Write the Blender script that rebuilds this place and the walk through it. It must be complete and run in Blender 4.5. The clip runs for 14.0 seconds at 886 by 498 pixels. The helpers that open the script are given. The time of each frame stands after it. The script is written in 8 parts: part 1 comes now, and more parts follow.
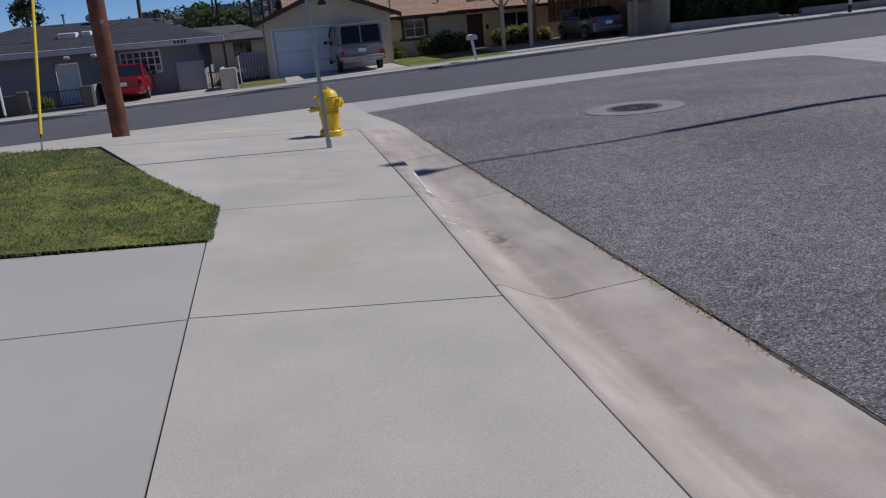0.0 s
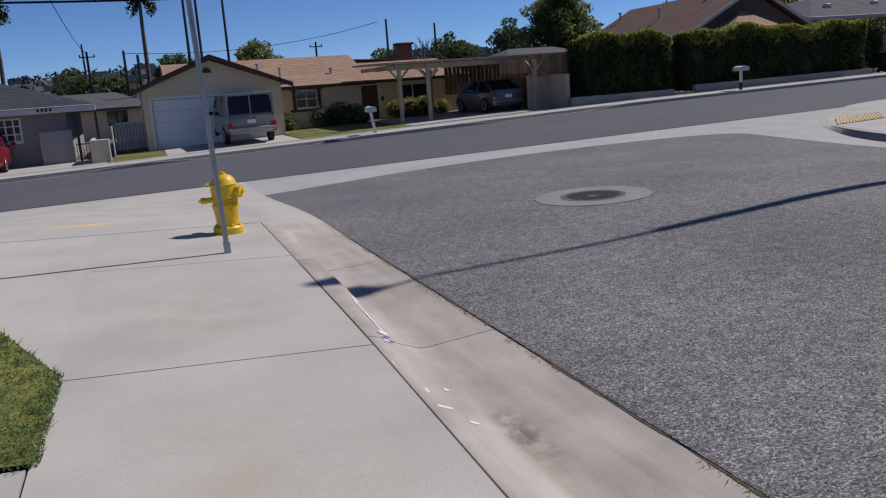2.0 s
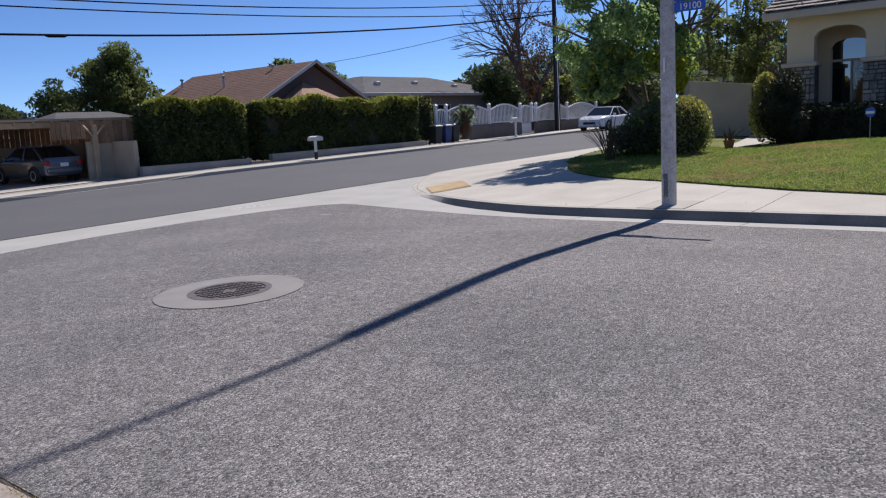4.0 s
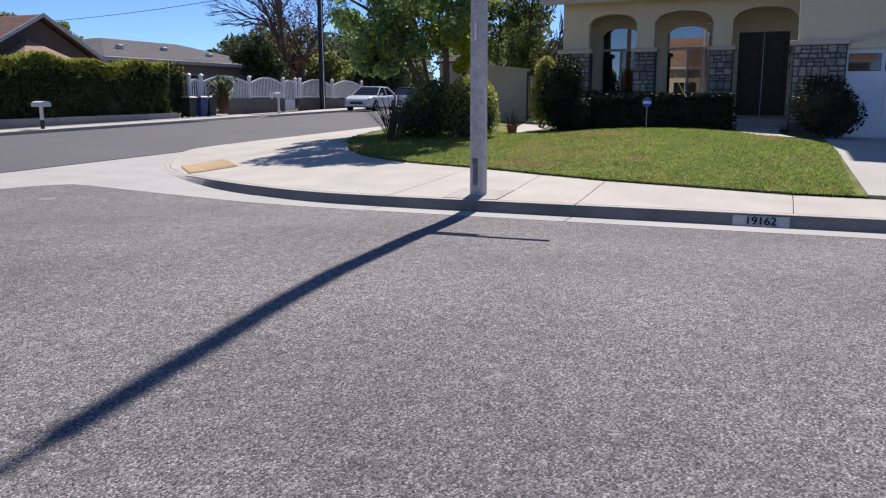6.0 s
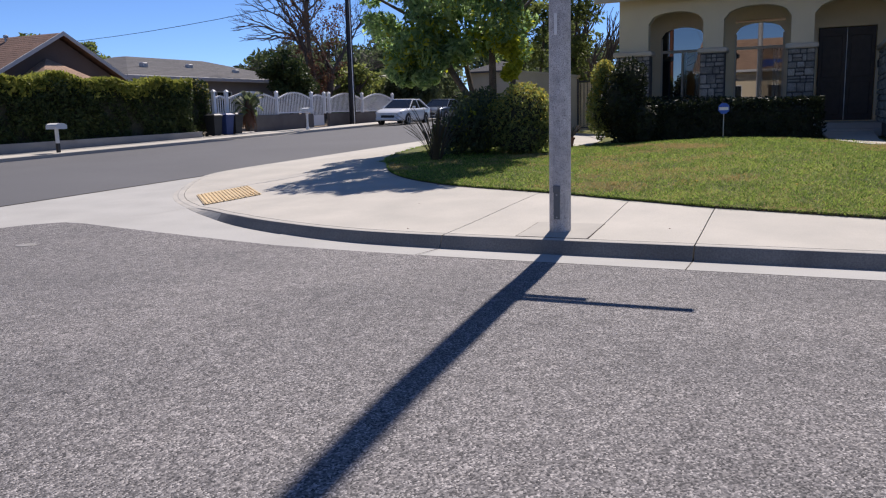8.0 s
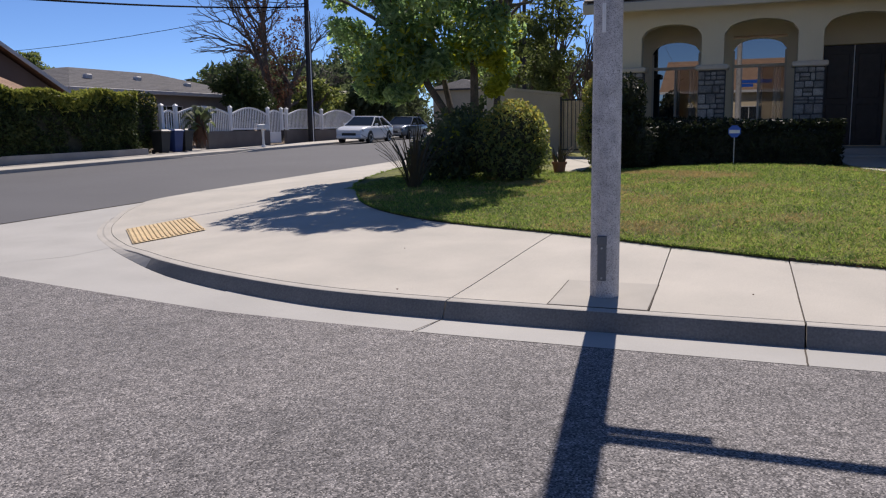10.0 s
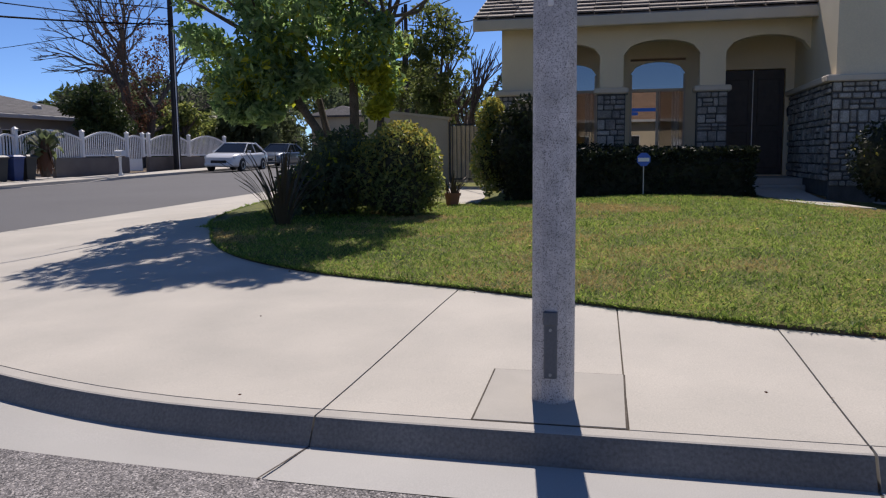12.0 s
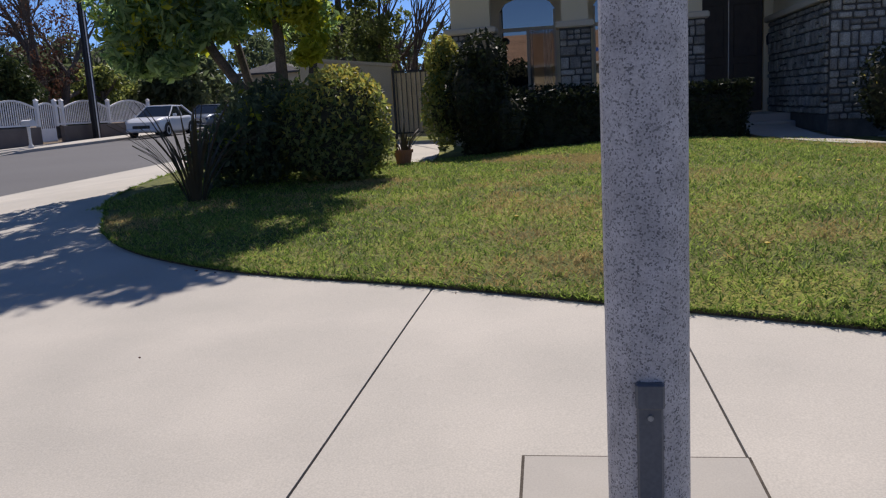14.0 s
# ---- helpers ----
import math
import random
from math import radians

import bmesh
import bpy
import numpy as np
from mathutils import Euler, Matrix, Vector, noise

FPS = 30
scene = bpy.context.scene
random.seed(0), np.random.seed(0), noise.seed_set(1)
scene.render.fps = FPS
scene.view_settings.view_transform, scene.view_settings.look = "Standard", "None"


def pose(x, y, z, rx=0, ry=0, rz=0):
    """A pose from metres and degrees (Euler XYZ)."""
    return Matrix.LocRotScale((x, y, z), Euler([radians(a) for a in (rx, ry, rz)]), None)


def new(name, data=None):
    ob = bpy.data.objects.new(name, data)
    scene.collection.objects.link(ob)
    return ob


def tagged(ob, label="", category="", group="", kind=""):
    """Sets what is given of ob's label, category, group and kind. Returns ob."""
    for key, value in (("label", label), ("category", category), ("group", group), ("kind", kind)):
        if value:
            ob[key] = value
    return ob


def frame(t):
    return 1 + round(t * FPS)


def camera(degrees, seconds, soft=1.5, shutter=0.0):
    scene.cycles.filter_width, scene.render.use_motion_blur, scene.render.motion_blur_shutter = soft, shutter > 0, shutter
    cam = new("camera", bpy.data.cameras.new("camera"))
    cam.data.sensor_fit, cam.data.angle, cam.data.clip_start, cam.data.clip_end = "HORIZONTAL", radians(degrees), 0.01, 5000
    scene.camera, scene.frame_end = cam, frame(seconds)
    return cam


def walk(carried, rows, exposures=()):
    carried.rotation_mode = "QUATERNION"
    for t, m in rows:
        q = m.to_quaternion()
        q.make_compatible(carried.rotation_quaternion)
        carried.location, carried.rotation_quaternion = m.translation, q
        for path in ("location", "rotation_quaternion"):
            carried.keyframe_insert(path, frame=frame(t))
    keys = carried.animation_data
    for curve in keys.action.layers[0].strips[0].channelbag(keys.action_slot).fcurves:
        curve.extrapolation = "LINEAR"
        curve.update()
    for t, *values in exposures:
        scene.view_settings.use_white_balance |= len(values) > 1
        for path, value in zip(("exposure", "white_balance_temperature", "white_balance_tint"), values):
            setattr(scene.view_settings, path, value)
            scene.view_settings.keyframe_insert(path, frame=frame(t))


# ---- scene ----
cam = camera(57.2, 14.0, 1.2)
METRES, EYE, TILT, LEAN, TURN = 17.2, 1.5, 0.0, 0.0, -11.2
ROWS = [
    (0.0, 0.0, 0.0, 0.0, -1.39, -15.73, 4.93),
    (0.5, -0.0079, 0.0356, -0.0003, -1.89, -15.42, 5.13),
    (1.0, -0.0119, 0.0695, -0.0007, -7.06, -16.18, 5.1),
    (1.5, -0.02, 0.1069, 0.0004, -5.6, -14.22, 5.04),
    (2.0, -0.0248, 0.1407, 0.0021, -9.39, -11.56, 4.03),
    (2.5, -0.031, 0.1776, 0.0026, -11.68, -9.75, 3.41),
    (3.0, -0.0322, 0.2105, 0.0036, -24.85, -9.04, 4.06),
    (3.5, -0.0257, 0.2454, 0.0021, -31.87, -8.17, 3.19),
    (4.0, -0.0197, 0.2772, 0.0012, -39.59, -8.66, 2.93),
    (6.5, 0.0907, 0.4214, -0.0082, -56.86, -10.49, -0.16),
    (7.0, 0.1166, 0.4484, -0.0063, -54.65, -10.46, 0.95),
    (7.5, 0.1437, 0.4724, -0.0064, -56.22, -10.16, 1.85),
    (8.0, 0.1709, 0.4994, -0.0058, -54.44, -9.65, 1.53),
    (10.5, 0.3063, 0.6229, -0.0024, -59.99, -7.64, 0.32),
    (11.0, 0.3381, 0.64, -0.0019, -63.68, -7.34, -0.08),
    (11.5, 0.3666, 0.6602, -0.0026, -64.05, -5.82, 0.45),
    (12.0, 0.3979, 0.6753, -0.0056, -65.77, -6.61, 0.56),
    (12.5, 0.4272, 0.6924, -0.0068, -65.99, -8.89, 1.55),
    (13.0, 0.457, 0.7049, -0.0085, -67.73, -9.34, 1.74),
    (13.5, 0.4871, 0.7229, -0.0082, -67.86, -9.93, 2.91),
    (14.0, 0.5161, 0.7359, -0.0092, -69.96, -9.99, 3.28),
]
EXPOSURES = [(0.0, -0.41, 5950, 15), (1.5, -0.36, 6000, 15), (3.0, 0.06, 6300, 15), (4.2, 0.29, 6300, 15), (6.5, 0.5, 6400, 16), (8.0, 0.39, 6450, 16), (11.0, 0.22, 6600, 16), (12.5, 0.2, 6500, 16), (14.0, 0.17, 6500, 16)]
walk(cam, [(t, pose(0, 0, EYE, TILT, LEAN, TURN) @ pose(METRES * x, METRES * y, METRES * z, 90 + pitch, roll, yaw)) for t, x, y, z, yaw, pitch, roll in ROWS], EXPOSURES)

# ---- world, sun ----
SUN_DIR = Vector((math.cos(radians(49)) * 0.991, math.cos(radians(49)) * 0.142, math.sin(radians(49))))
world = bpy.data.worlds.new("sky")
scene.world = world
world.use_nodes = True
wn = world.node_tree.nodes
wl = world.node_tree.links
sky = wn.new("ShaderNodeTexSky")
sky.sky_type = "NISHITA"
sky.sun_disc = False
sky.sun_elevation = radians(49)
sky.sun_rotation = radians(82.5)
sky.altitude = 2500
sky.air_density, sky.dust_density, sky.ozone_density = 0.75, 0.0, 9.0
wl.new(sky.outputs[0], wn["Background"].inputs[0])
wn["Background"].inputs[1].default_value = 0.1
sun = new("sun", bpy.data.lights.new("sun", "SUN"))
sun.data.energy = 4.4
sun.data.angle = radians(0.53)
sun.data.color = (1.0, 0.94, 0.85)
sun.rotation_mode = "QUATERNION"
sun.rotation_quaternion = SUN_DIR.to_track_quat("Z", "Y")


# ---- materials ----
def mat(name, base, rough=0.8, var=0.12, scale=3.0, fine=60.0, bump=0.15, metal=0.0, warm=None, spots=0.0, rand=0.0, spec=0.5):
    """A surface with broad stains, fine grain and relief, sized in metres."""
    m = bpy.data.materials.new(name)
    m.use_nodes = True
    nt = m.node_tree
    n, l = nt.nodes, nt.links
    bs = n["Principled BSDF"]
    bs.inputs["Roughness"].default_value = rough
    bs.inputs["Metallic"].default_value = metal
    bs.inputs["Specular IOR Level"].default_value = spec
    geo = n.new("ShaderNodeNewGeometry")
    big = n.new("ShaderNodeTexNoise")
    big.inputs["Scale"].default_value = scale
    big.inputs["Detail"].default_value = 5
    small = n.new("ShaderNodeTexNoise")
    small.inputs["Scale"].default_value = fine
    small.inputs["Detail"].default_value = 3
    l.new(geo.outputs["Position"], big.inputs["Vector"])
    l.new(geo.outputs["Position"], small.inputs["Vector"])
    c = Vector(base)
    w = Vector(warm) if warm else c
    ramp = n.new("ShaderNodeValToRGB")
    ramp.color_ramp.elements[0].position, ramp.color_ramp.elements[1].position = 0.3, 0.72
    ramp.color_ramp.elements[0].color = (*(c * (1 - var)), 1)
    ramp.color_ramp.elements[1].color = (*(w * (1 + var)), 1)
    l.new(big.outputs["Fac"], ramp.inputs[0])
    mix = n.new("ShaderNodeMix")
    mix.data_type, mix.blend_type = "RGBA", "MULTIPLY"
    mix.inputs[0].default_value = 1.0
    grain = n.new("ShaderNodeMapRange")
    grain.inputs["From Min"].default_value, grain.inputs["From Max"].default_value = 0.3, 0.7
    grain.inputs["To Min"].default_value, grain.inputs["To Max"].default_value = 1 - var - spots, 1 + var + spots
    l.new(small.outputs["Fac"], grain.inputs["Value"])
    l.new(ramp.outputs[0], mix.inputs[6])
    l.new(grain.outputs[0], mix.inputs[7])
    out = mix.outputs[2]
    if rand:
        oi = n.new("ShaderNodeObjectInfo")
        rr = n.new("ShaderNodeMapRange")
        rr.inputs["To Min"].default_value, rr.inputs["To Max"].default_value = 1 - rand, 1 + rand
        l.new(oi.outputs["Random"], rr.inputs["Value"])
        mm = n.new("ShaderNodeMix")
        mm.data_type, mm.blend_type = "RGBA", "MULTIPLY"
        mm.inputs[0].default_value = 1.0
        l.new(out, mm.inputs[6])
        l.new(rr.outputs[0], mm.inputs[7])
        out = mm.outputs[2]
    l.new(out, bs.inputs["Base Color"])
    if bump:
        b = n.new("ShaderNodeBump")
        b.inputs["Strength"].default_value = bump
        b.inputs["Distance"].default_value = 0.4 / fine
        l.new(small.outputs["Fac"], b.inputs["Height"])
        l.new(b.outputs[0], bs.inputs["Normal"])
    return m


def leaf_mat(name, a, b, rough=0.5, translucent=0.35, thru_tint=(1.0, 1.0, 1.0)):
    """Leaves: colour differs from leaf to leaf, and light comes through them."""
    m = bpy.data.materials.new(name)
    m.use_nodes = True
    n, l = m.node_tree.nodes, m.node_tree.links
    bs = n["Principled BSDF"]
    bs.inputs["Roughness"].default_value = rough
    bs.inputs["Specular IOR Level"].default_value = 0.22
    geo = n.new("ShaderNodeNewGeometry")
    ramp = n.new("ShaderNodeValToRGB")
    ramp.color_ramp.elements[0].color = (*a, 1)
    ramp.color_ramp.elements[1].color = (*b, 1)
    l.new(geo.outputs["Random Per Island"], ramp.inputs[0])
    l.new(ramp.outputs[0], bs.inputs["Base Color"])
    tr = n.new("ShaderNodeBsdfTranslucent")
    thru = n.new("ShaderNodeMix")
    thru.data_type, thru.blend_type = "RGBA", "MULTIPLY"
    thru.inputs[0].default_value = 1.0
    thru.inputs[7].default_value = (*thru_tint, 1)
    l.new(ramp.outputs[0], thru.inputs[6])
    l.new(thru.outputs[2], tr.inputs[0])
    mx = n.new("ShaderNodeMixShader")
    mx.inputs[0].default_value = translucent
    l.new(bs.outputs[0], mx.inputs[1])
    l.new(tr.outputs[0], mx.inputs[2])
    l.new(mx.outputs[0], n["Material Output"].inputs[0])
    return m


def glass_mat(name, tint=(0.02, 0.025, 0.03), rough=0.03):
    m = bpy.data.materials.new(name)
    m.use_nodes = True
    bs = m.node_tree.nodes["Principled BSDF"]
    bs.inputs["Base Color"].default_value = (*tint, 1)
    bs.inputs["Roughness"].default_value = rough
    bs.inputs["Specular IOR Level"].default_value = 0.8
    return m


def chip_seal(name, lo, hi, cell, stain):
    """Road surface of bound stone chips: each chip has its own grey, pits lie dark between them."""
    m = mat(name, lo, 0.9, 0.14, 0.45, 9, 0.0, warm=stain, spots=0.06)
    n, l = m.node_tree.nodes, m.node_tree.links
    bs = n["Principled BSDF"]
    src = bs.inputs["Base Color"].links[0].from_socket
    geo = n.new("ShaderNodeNewGeometry")
    vo = n.new("ShaderNodeTexVoronoi")
    vo.inputs["Scale"].default_value = cell
    l.new(geo.outputs["Position"], vo.inputs["Vector"])
    sep = n.new("ShaderNodeSeparateColor")
    l.new(vo.outputs["Color"], sep.inputs[0])
    ramp = n.new("ShaderNodeValToRGB")
    els = ramp.color_ramp.elements
    els[0].position, els[0].color = 0.0, (0.17, 0.17, 0.18, 1)
    els[1].position, els[1].color = 1.0, (hi, hi * 0.975, hi * 0.95, 1)
    e = els.new(0.45)
    e.color = (0.8, 0.79, 0.8, 1)
    e = els.new(0.8)
    e.color = (1.35, 1.32, 1.3, 1)
    l.new(sep.outputs[0], ramp.inputs[0])
    mx = n.new("ShaderNodeMix")
    mx.data_type, mx.blend_type = "RGBA", "MULTIPLY"
    mx.inputs[0].default_value = 1.0
    l.new(src, mx.inputs[6])
    l.new(ramp.outputs[0], mx.inputs[7])
    l.new(mx.outputs[2], bs.inputs["Base Color"])
    b = n.new("ShaderNodeBump")
    b.inputs["Strength"].default_value, b.inputs["Distance"].default_value = 0.75, 0.008
    b.invert = True
    l.new(vo.outputs["Distance"], b.inputs["Height"])
    l.new(b.outputs[0], bs.inputs["Normal"])
    return m


M_ASPHALT = chip_seal("asphalt chip seal", (0.172, 0.166, 0.166), 2.4, 108, (0.194, 0.184, 0.18))
M_ASPHALT2 = mat("smooth asphalt", (0.095, 0.095, 0.1), 0.9, 0.08, 0.3, 120, 0.3, spots=0.1)
M_CONC = mat("pavement concrete", (0.45, 0.424, 0.372), 0.9, 0.075, 1.1, 120, 0.2, warm=(0.475, 0.442, 0.385), spots=0.035, rand=0.03)
M_KERB = mat("kerb concrete", (0.43, 0.405, 0.36), 0.9, 0.09, 2.5, 140, 0.18, rand=0.03)
M_KERBFACE = mat("shade-darkened, tyre-grimed kerb face", (0.2, 0.188, 0.17), 0.9, 0.2, 1.8, 60, 0.25, rand=0.03)
M_CONC2 = mat("drive concrete", (0.42, 0.40, 0.365), 0.9, 0.06, 0.8, 200, 0.12, rand=0.03)
M_GUT = mat("gutter concrete", (0.41, 0.36, 0.305), 0.9, 0.085, 2.2, 130, 0.25, warm=(0.45, 0.40, 0.345), rand=0.04)
gn, gl_ = M_GUT.node_tree.nodes, M_GUT.node_tree.links
gb = gn["Principled BSDF"]
gmap = gn.new("ShaderNodeMapping")
gmap.inputs["Scale"].default_value = (8.0, 1.3, 8.0)
gl_.new(gn["Geometry"].outputs["Position"], gmap.inputs["Vector"])
gno = gn.new("ShaderNodeTexNoise")
gno.inputs["Scale"].default_value, gno.inputs["Detail"].default_value = 1.0, 6
gl_.new(gmap.outputs[0], gno.inputs["Vector"])
grp = gn.new("ShaderNodeValToRGB")
grp.color_ramp.elements[0].position, grp.color_ramp.elements[0].color = 0.32, (0.88, 0.86, 0.85, 1)
grp.color_ramp.elements[1].position, grp.color_ramp.elements[1].color = 0.66, (1.08, 1.08, 1.09, 1)
gl_.new(gno.outputs["Fac"], grp.inputs[0])
gmx = gn.new("ShaderNodeMix")
gmx.data_type, gmx.blend_type = "RGBA", "MULTIPLY"
gmx.inputs[0].default_value = 1.0
gl_.new(gb.inputs["Base Color"].links[0].from_socket, gmx.inputs[6])
gl_.new(grp.outputs[0], gmx.inputs[7])
gl_.new(gmx.outputs[2], gb.inputs["Base Color"])
M_CROSS = mat("cross gutter concrete", (0.40, 0.39, 0.365), 0.9, 0.09, 0.9, 150, 0.15)
M_JOINT = mat("joint dirt", (0.085, 0.07, 0.055), 1.0, 0.3, 8, 90, 0.3)
M_SOIL = mat("dry soil", (0.16, 0.12, 0.08), 1.0, 0.3, 0.3, 30, 0.3)
M_LAWN = mat("lawn turf", (0.075, 0.1, 0.018), 1.0, 0.3, 1.3, 40, 0.6, warm=(0.17, 0.17, 0.03), spots=0.3)


# ---- mesh helpers ----
class Mesh:
    """Collects vertices and faces of one mesh."""

    def __init__(self):
        self.v, self.f = [], []

    def add(self, verts, faces):
        o = len(self.v)
        self.v.extend([tuple(p) for p in verts])
        self.f.extend([tuple(i + o for i in q) for q in faces])
        return self

    def box(self, x0, x1, y0, y1, z0, z1):
        return self.add([(x, y, z) for z in (z0, z1) for x, y in ((x0, y0), (x1, y0), (x1, y1), (x0, y1))],
                        [(3, 2, 1, 0), (4, 5, 6, 7), (0, 1, 5, 4), (1, 2, 6, 5), (2, 3, 7, 6), (3, 0, 4, 7)])

    def bbox(self, x0, x1, y0, y1, z0, z1, r=0.02):
        """A box with its edges rounded off."""
        r = min(r, (x1 - x0) / 2.01, (y1 - y0) / 2.01, (z1 - z0) / 2.01)
        rings = []
        for z, d in ((z0, r), (z0 + r, 0), (z1 - r, 0), (z1, r)):
            a, b, c, e = x0 + d, x1 - d, y0 + d, y1 - d
            k = r if d == 0 else r * 0.5
            rings.append([(a + k, c, z), (b - k, c, z), (b, c + k, z), (b, e - k, z), (b - k, e, z), (a + k, e, z), (a, e - k, z), (a, c + k, z)])
        return self.loft(rings)

    def loft(self, rings, cap=True, closed=True):
        n = len(rings[0])
        v = [p for r in rings for p in r]
        f = []
        for i in range(len(rings) - 1):
            for j in range(n if closed else n - 1):
                k = (j + 1) % n
                f.append((i * n + j, i * n + k, (i + 1) * n + k, (i + 1) * n + j))
        if cap:
            f.append(tuple(range(n - 1, -1, -1)))
            f.append(tuple(range((len(rings) - 1) * n, len(rings) * n)))
        return self.add(v, f)

    def lathe(self, x, y, prof, n=20):
        """Turned about an upright axis: prof is a list of (radius, z)."""
        return self.loft([[(x + r * math.cos(2 * math.pi * i / n), y + r * math.sin(2 * math.pi * i / n), z) for i in range(n)] for r, z in prof])

    def tube(self, pts, radii, n=8):
        """A round bar along points."""
        rings = []
        pts = [Vector(p) for p in pts]
        if not isinstance(radii, (list, tuple)):
            radii = [radii] * len(pts)
        for i, p in enumerate(pts):
            d = (pts[min(i + 1, len(pts) - 1)] - pts[max(i - 1, 0)]).normalized()
            a = d.cross(Vector((0, 0, 1)) if abs(d.z) < 0.9 else Vector((1, 0, 0))).normalized()
            b = d.cross(a)
            rings.append([p + (a * math.cos(2 * math.pi * k / n) + b * math.sin(2 * math.pi * k / n)) * radii[i] for k in range(n)])
        return self.loft(rings)

    def prism(self, poly, axis, a, b):
        """A polygon in the plane across axis, pushed from a to b along it. poly: (u, z) for x and y, (x, y) for z."""
        put = {"x": lambda p, k: (k, p[0], p[1]), "y": lambda p, k: (p[0], k, p[1]), "z": lambda p, k: (p[0], p[1], k)}[axis]
        return self.loft([[put(p, a) for p in poly], [put(p, b) for p in poly]])

    def data(self, name):
        me = bpy.data.meshes.new(name)
        me.from_pydata(self.v, [], self.f)
        me.validate()
        bm = bmesh.new()
        bm.from_mesh(me)
        bmesh.ops.recalc_face_normals(bm, faces=bm.faces)
        bm.to_mesh(me)
        bm.free()
        return me


def part(name, mesh, material, parent=None, label="", smooth=False):
    """One mesh object, under a thing or a part where one is given."""
    me = mesh.data(name) if isinstance(mesh, Mesh) else mesh
    if material is not None and not me.materials:
        me.materials.append(material)
    if smooth:
        me.polygons.foreach_set("use_smooth", [True] * len(me.polygons))
        me.set_sharp_from_angle(angle=radians(38))
    ob = new(name, me)
    if parent is not None:
        ob.parent = parent
        ob.matrix_parent_inverse = Matrix.Translation(-parent.location)
    if label:
        ob["label"] = label
    return ob


def thing(name, x, y, z, label, category, group="", kind=""):
    """An empty at a thing's base, that holds its parts."""
    ob = new(name)
    ob.location = (x, y, z)
    ob.empty_display_size = 0.2
    return tagged(ob, label, category, group, kind)


def lerp(a, b, t):
    return a + (b - a) * t


def sstep(a, b, x):
    t = min(1, max(0, (x - a) / (b - a)))
    return t * t * (3 - 2 * t)


def table(x, pts):
    for (a, u), (b, v) in zip(pts, pts[1:]):
        if x <= b:
            return lerp(u, v, max(0, (x - a) / (b - a)))
    return pts[-1][1]


# ---- heights ----
CROWN = ((2.1, -0.10), (4, -0.085), (7, -0.01), (8, -0.01), (10.4, -0.09), (11.5, -0.145), (12.5, -0.175), (14, -0.175))


def zb(x):
    """The cross street's gutter, which climbs to the east."""
    return -0.15 + 0.019 * (max(-90, min(110, x)) - 12)


def zfar(x):
    """The far kerb's gutter: the street falls to it in the west."""
    return zb(x) - table(x, ((-14, 0.28), (-4, 0.25), (4, 0.17), (12, 0.09), (20, 0.0), (30, 0.0)))


def zroad(x, y):
    s = sstep(12.5, 19.5, y)
    if y > 20.5:
        return lerp(zb(x), zfar(x), sstep(20.5, 32.4, y)) + 0.11 * max(0, 1 - ((y - 26.8) / 6.0) ** 2)
    return lerp(table(x, CROWN), zb(x), s)


def sheet(name, left, right, zfun, material, m=24, skirt=0.0, kind="structure", label="", parent=None, lift=0.0):
    """A draped strip between two paths with as many points each."""
    ms = Mesh()
    n = len(left)
    v = []
    for (ax, ay), (bx, by) in zip(left, right):
        for j in range(m + 1):
            x, y = lerp(ax, bx, j / m), lerp(ay, by, j / m)
            v.append((x, y, zfun(x, y) + lift))
    f = [(i * (m + 1) + j, (i + 1) * (m + 1) + j, (i + 1) * (m + 1) + j + 1, i * (m + 1) + j + 1) for i in range(n - 1) for j in range(m)]
    if skirt:
        edge = [j for j in range(m + 1)] + [i * (m + 1) + m for i in range(1, n)] + [(n - 1) * (m + 1) + j for j in range(m - 1, -1, -1)] + [i * (m + 1) for i in range(n - 2, 0, -1)]
        o = len(v)
        v += [(v[e][0], v[e][1], v[e][2] - skirt) for e in edge]
        k = len(edge)
        f += [(edge[i], edge[(i + 1) % k], o + (i + 1) % k, o + i) for i in range(k)]
    ms.add(v, f)
    ob = part(name, ms, material, parent, smooth=not skirt)
    if kind and parent is None:
        tagged(ob, label, "", "", kind)
    return ob


def dense(path, step=0.5):
    out = []
    for (a, b), (c, d) in zip(path, path[1:]):
        k = max(1, int(math.hypot(c - a, d - b) / step))
        out += [(lerp(a, c, i / k), lerp(b, d, i / k)) for i in range(k)]
    return out + [path[-1]]


# ---- ground and roads ----
g = Mesh()
xs = [-2600, -900, -300, -120] + [-90 + 6 * i for i in range(35)] + [140, 320, 900, 2600]
ys = [-2600, -900, -200, -60] + [-30 + 5 * i for i in range(30)] + [150, 320, 900, 2600]
g.add([(x, y, min(zb(x), 0.3) - 0.55) for y in ys for x in xs],
      [(j * len(xs) + i, j * len(xs) + i + 1, (j + 1) * len(xs) + i + 1, (j + 1) * len(xs) + i) for j in range(len(ys) - 1) for i in range(len(xs) - 1)])
tagged(part("ground", g, M_SOIL, smooth=True), "dry bare soil reaching the horizon", "ground", "", "structure")

def far_line(x):
    """Where the chip seal ends against the concrete band."""
    return table(x, ((2.12, 17.9), (3.2, 18.35), (5, 19.0), (6.6, 19.3), (8.2, 19.45), (10, 19.4), (11.8, 19.1), (13.0, 18.6), (13.4, 18.2)))


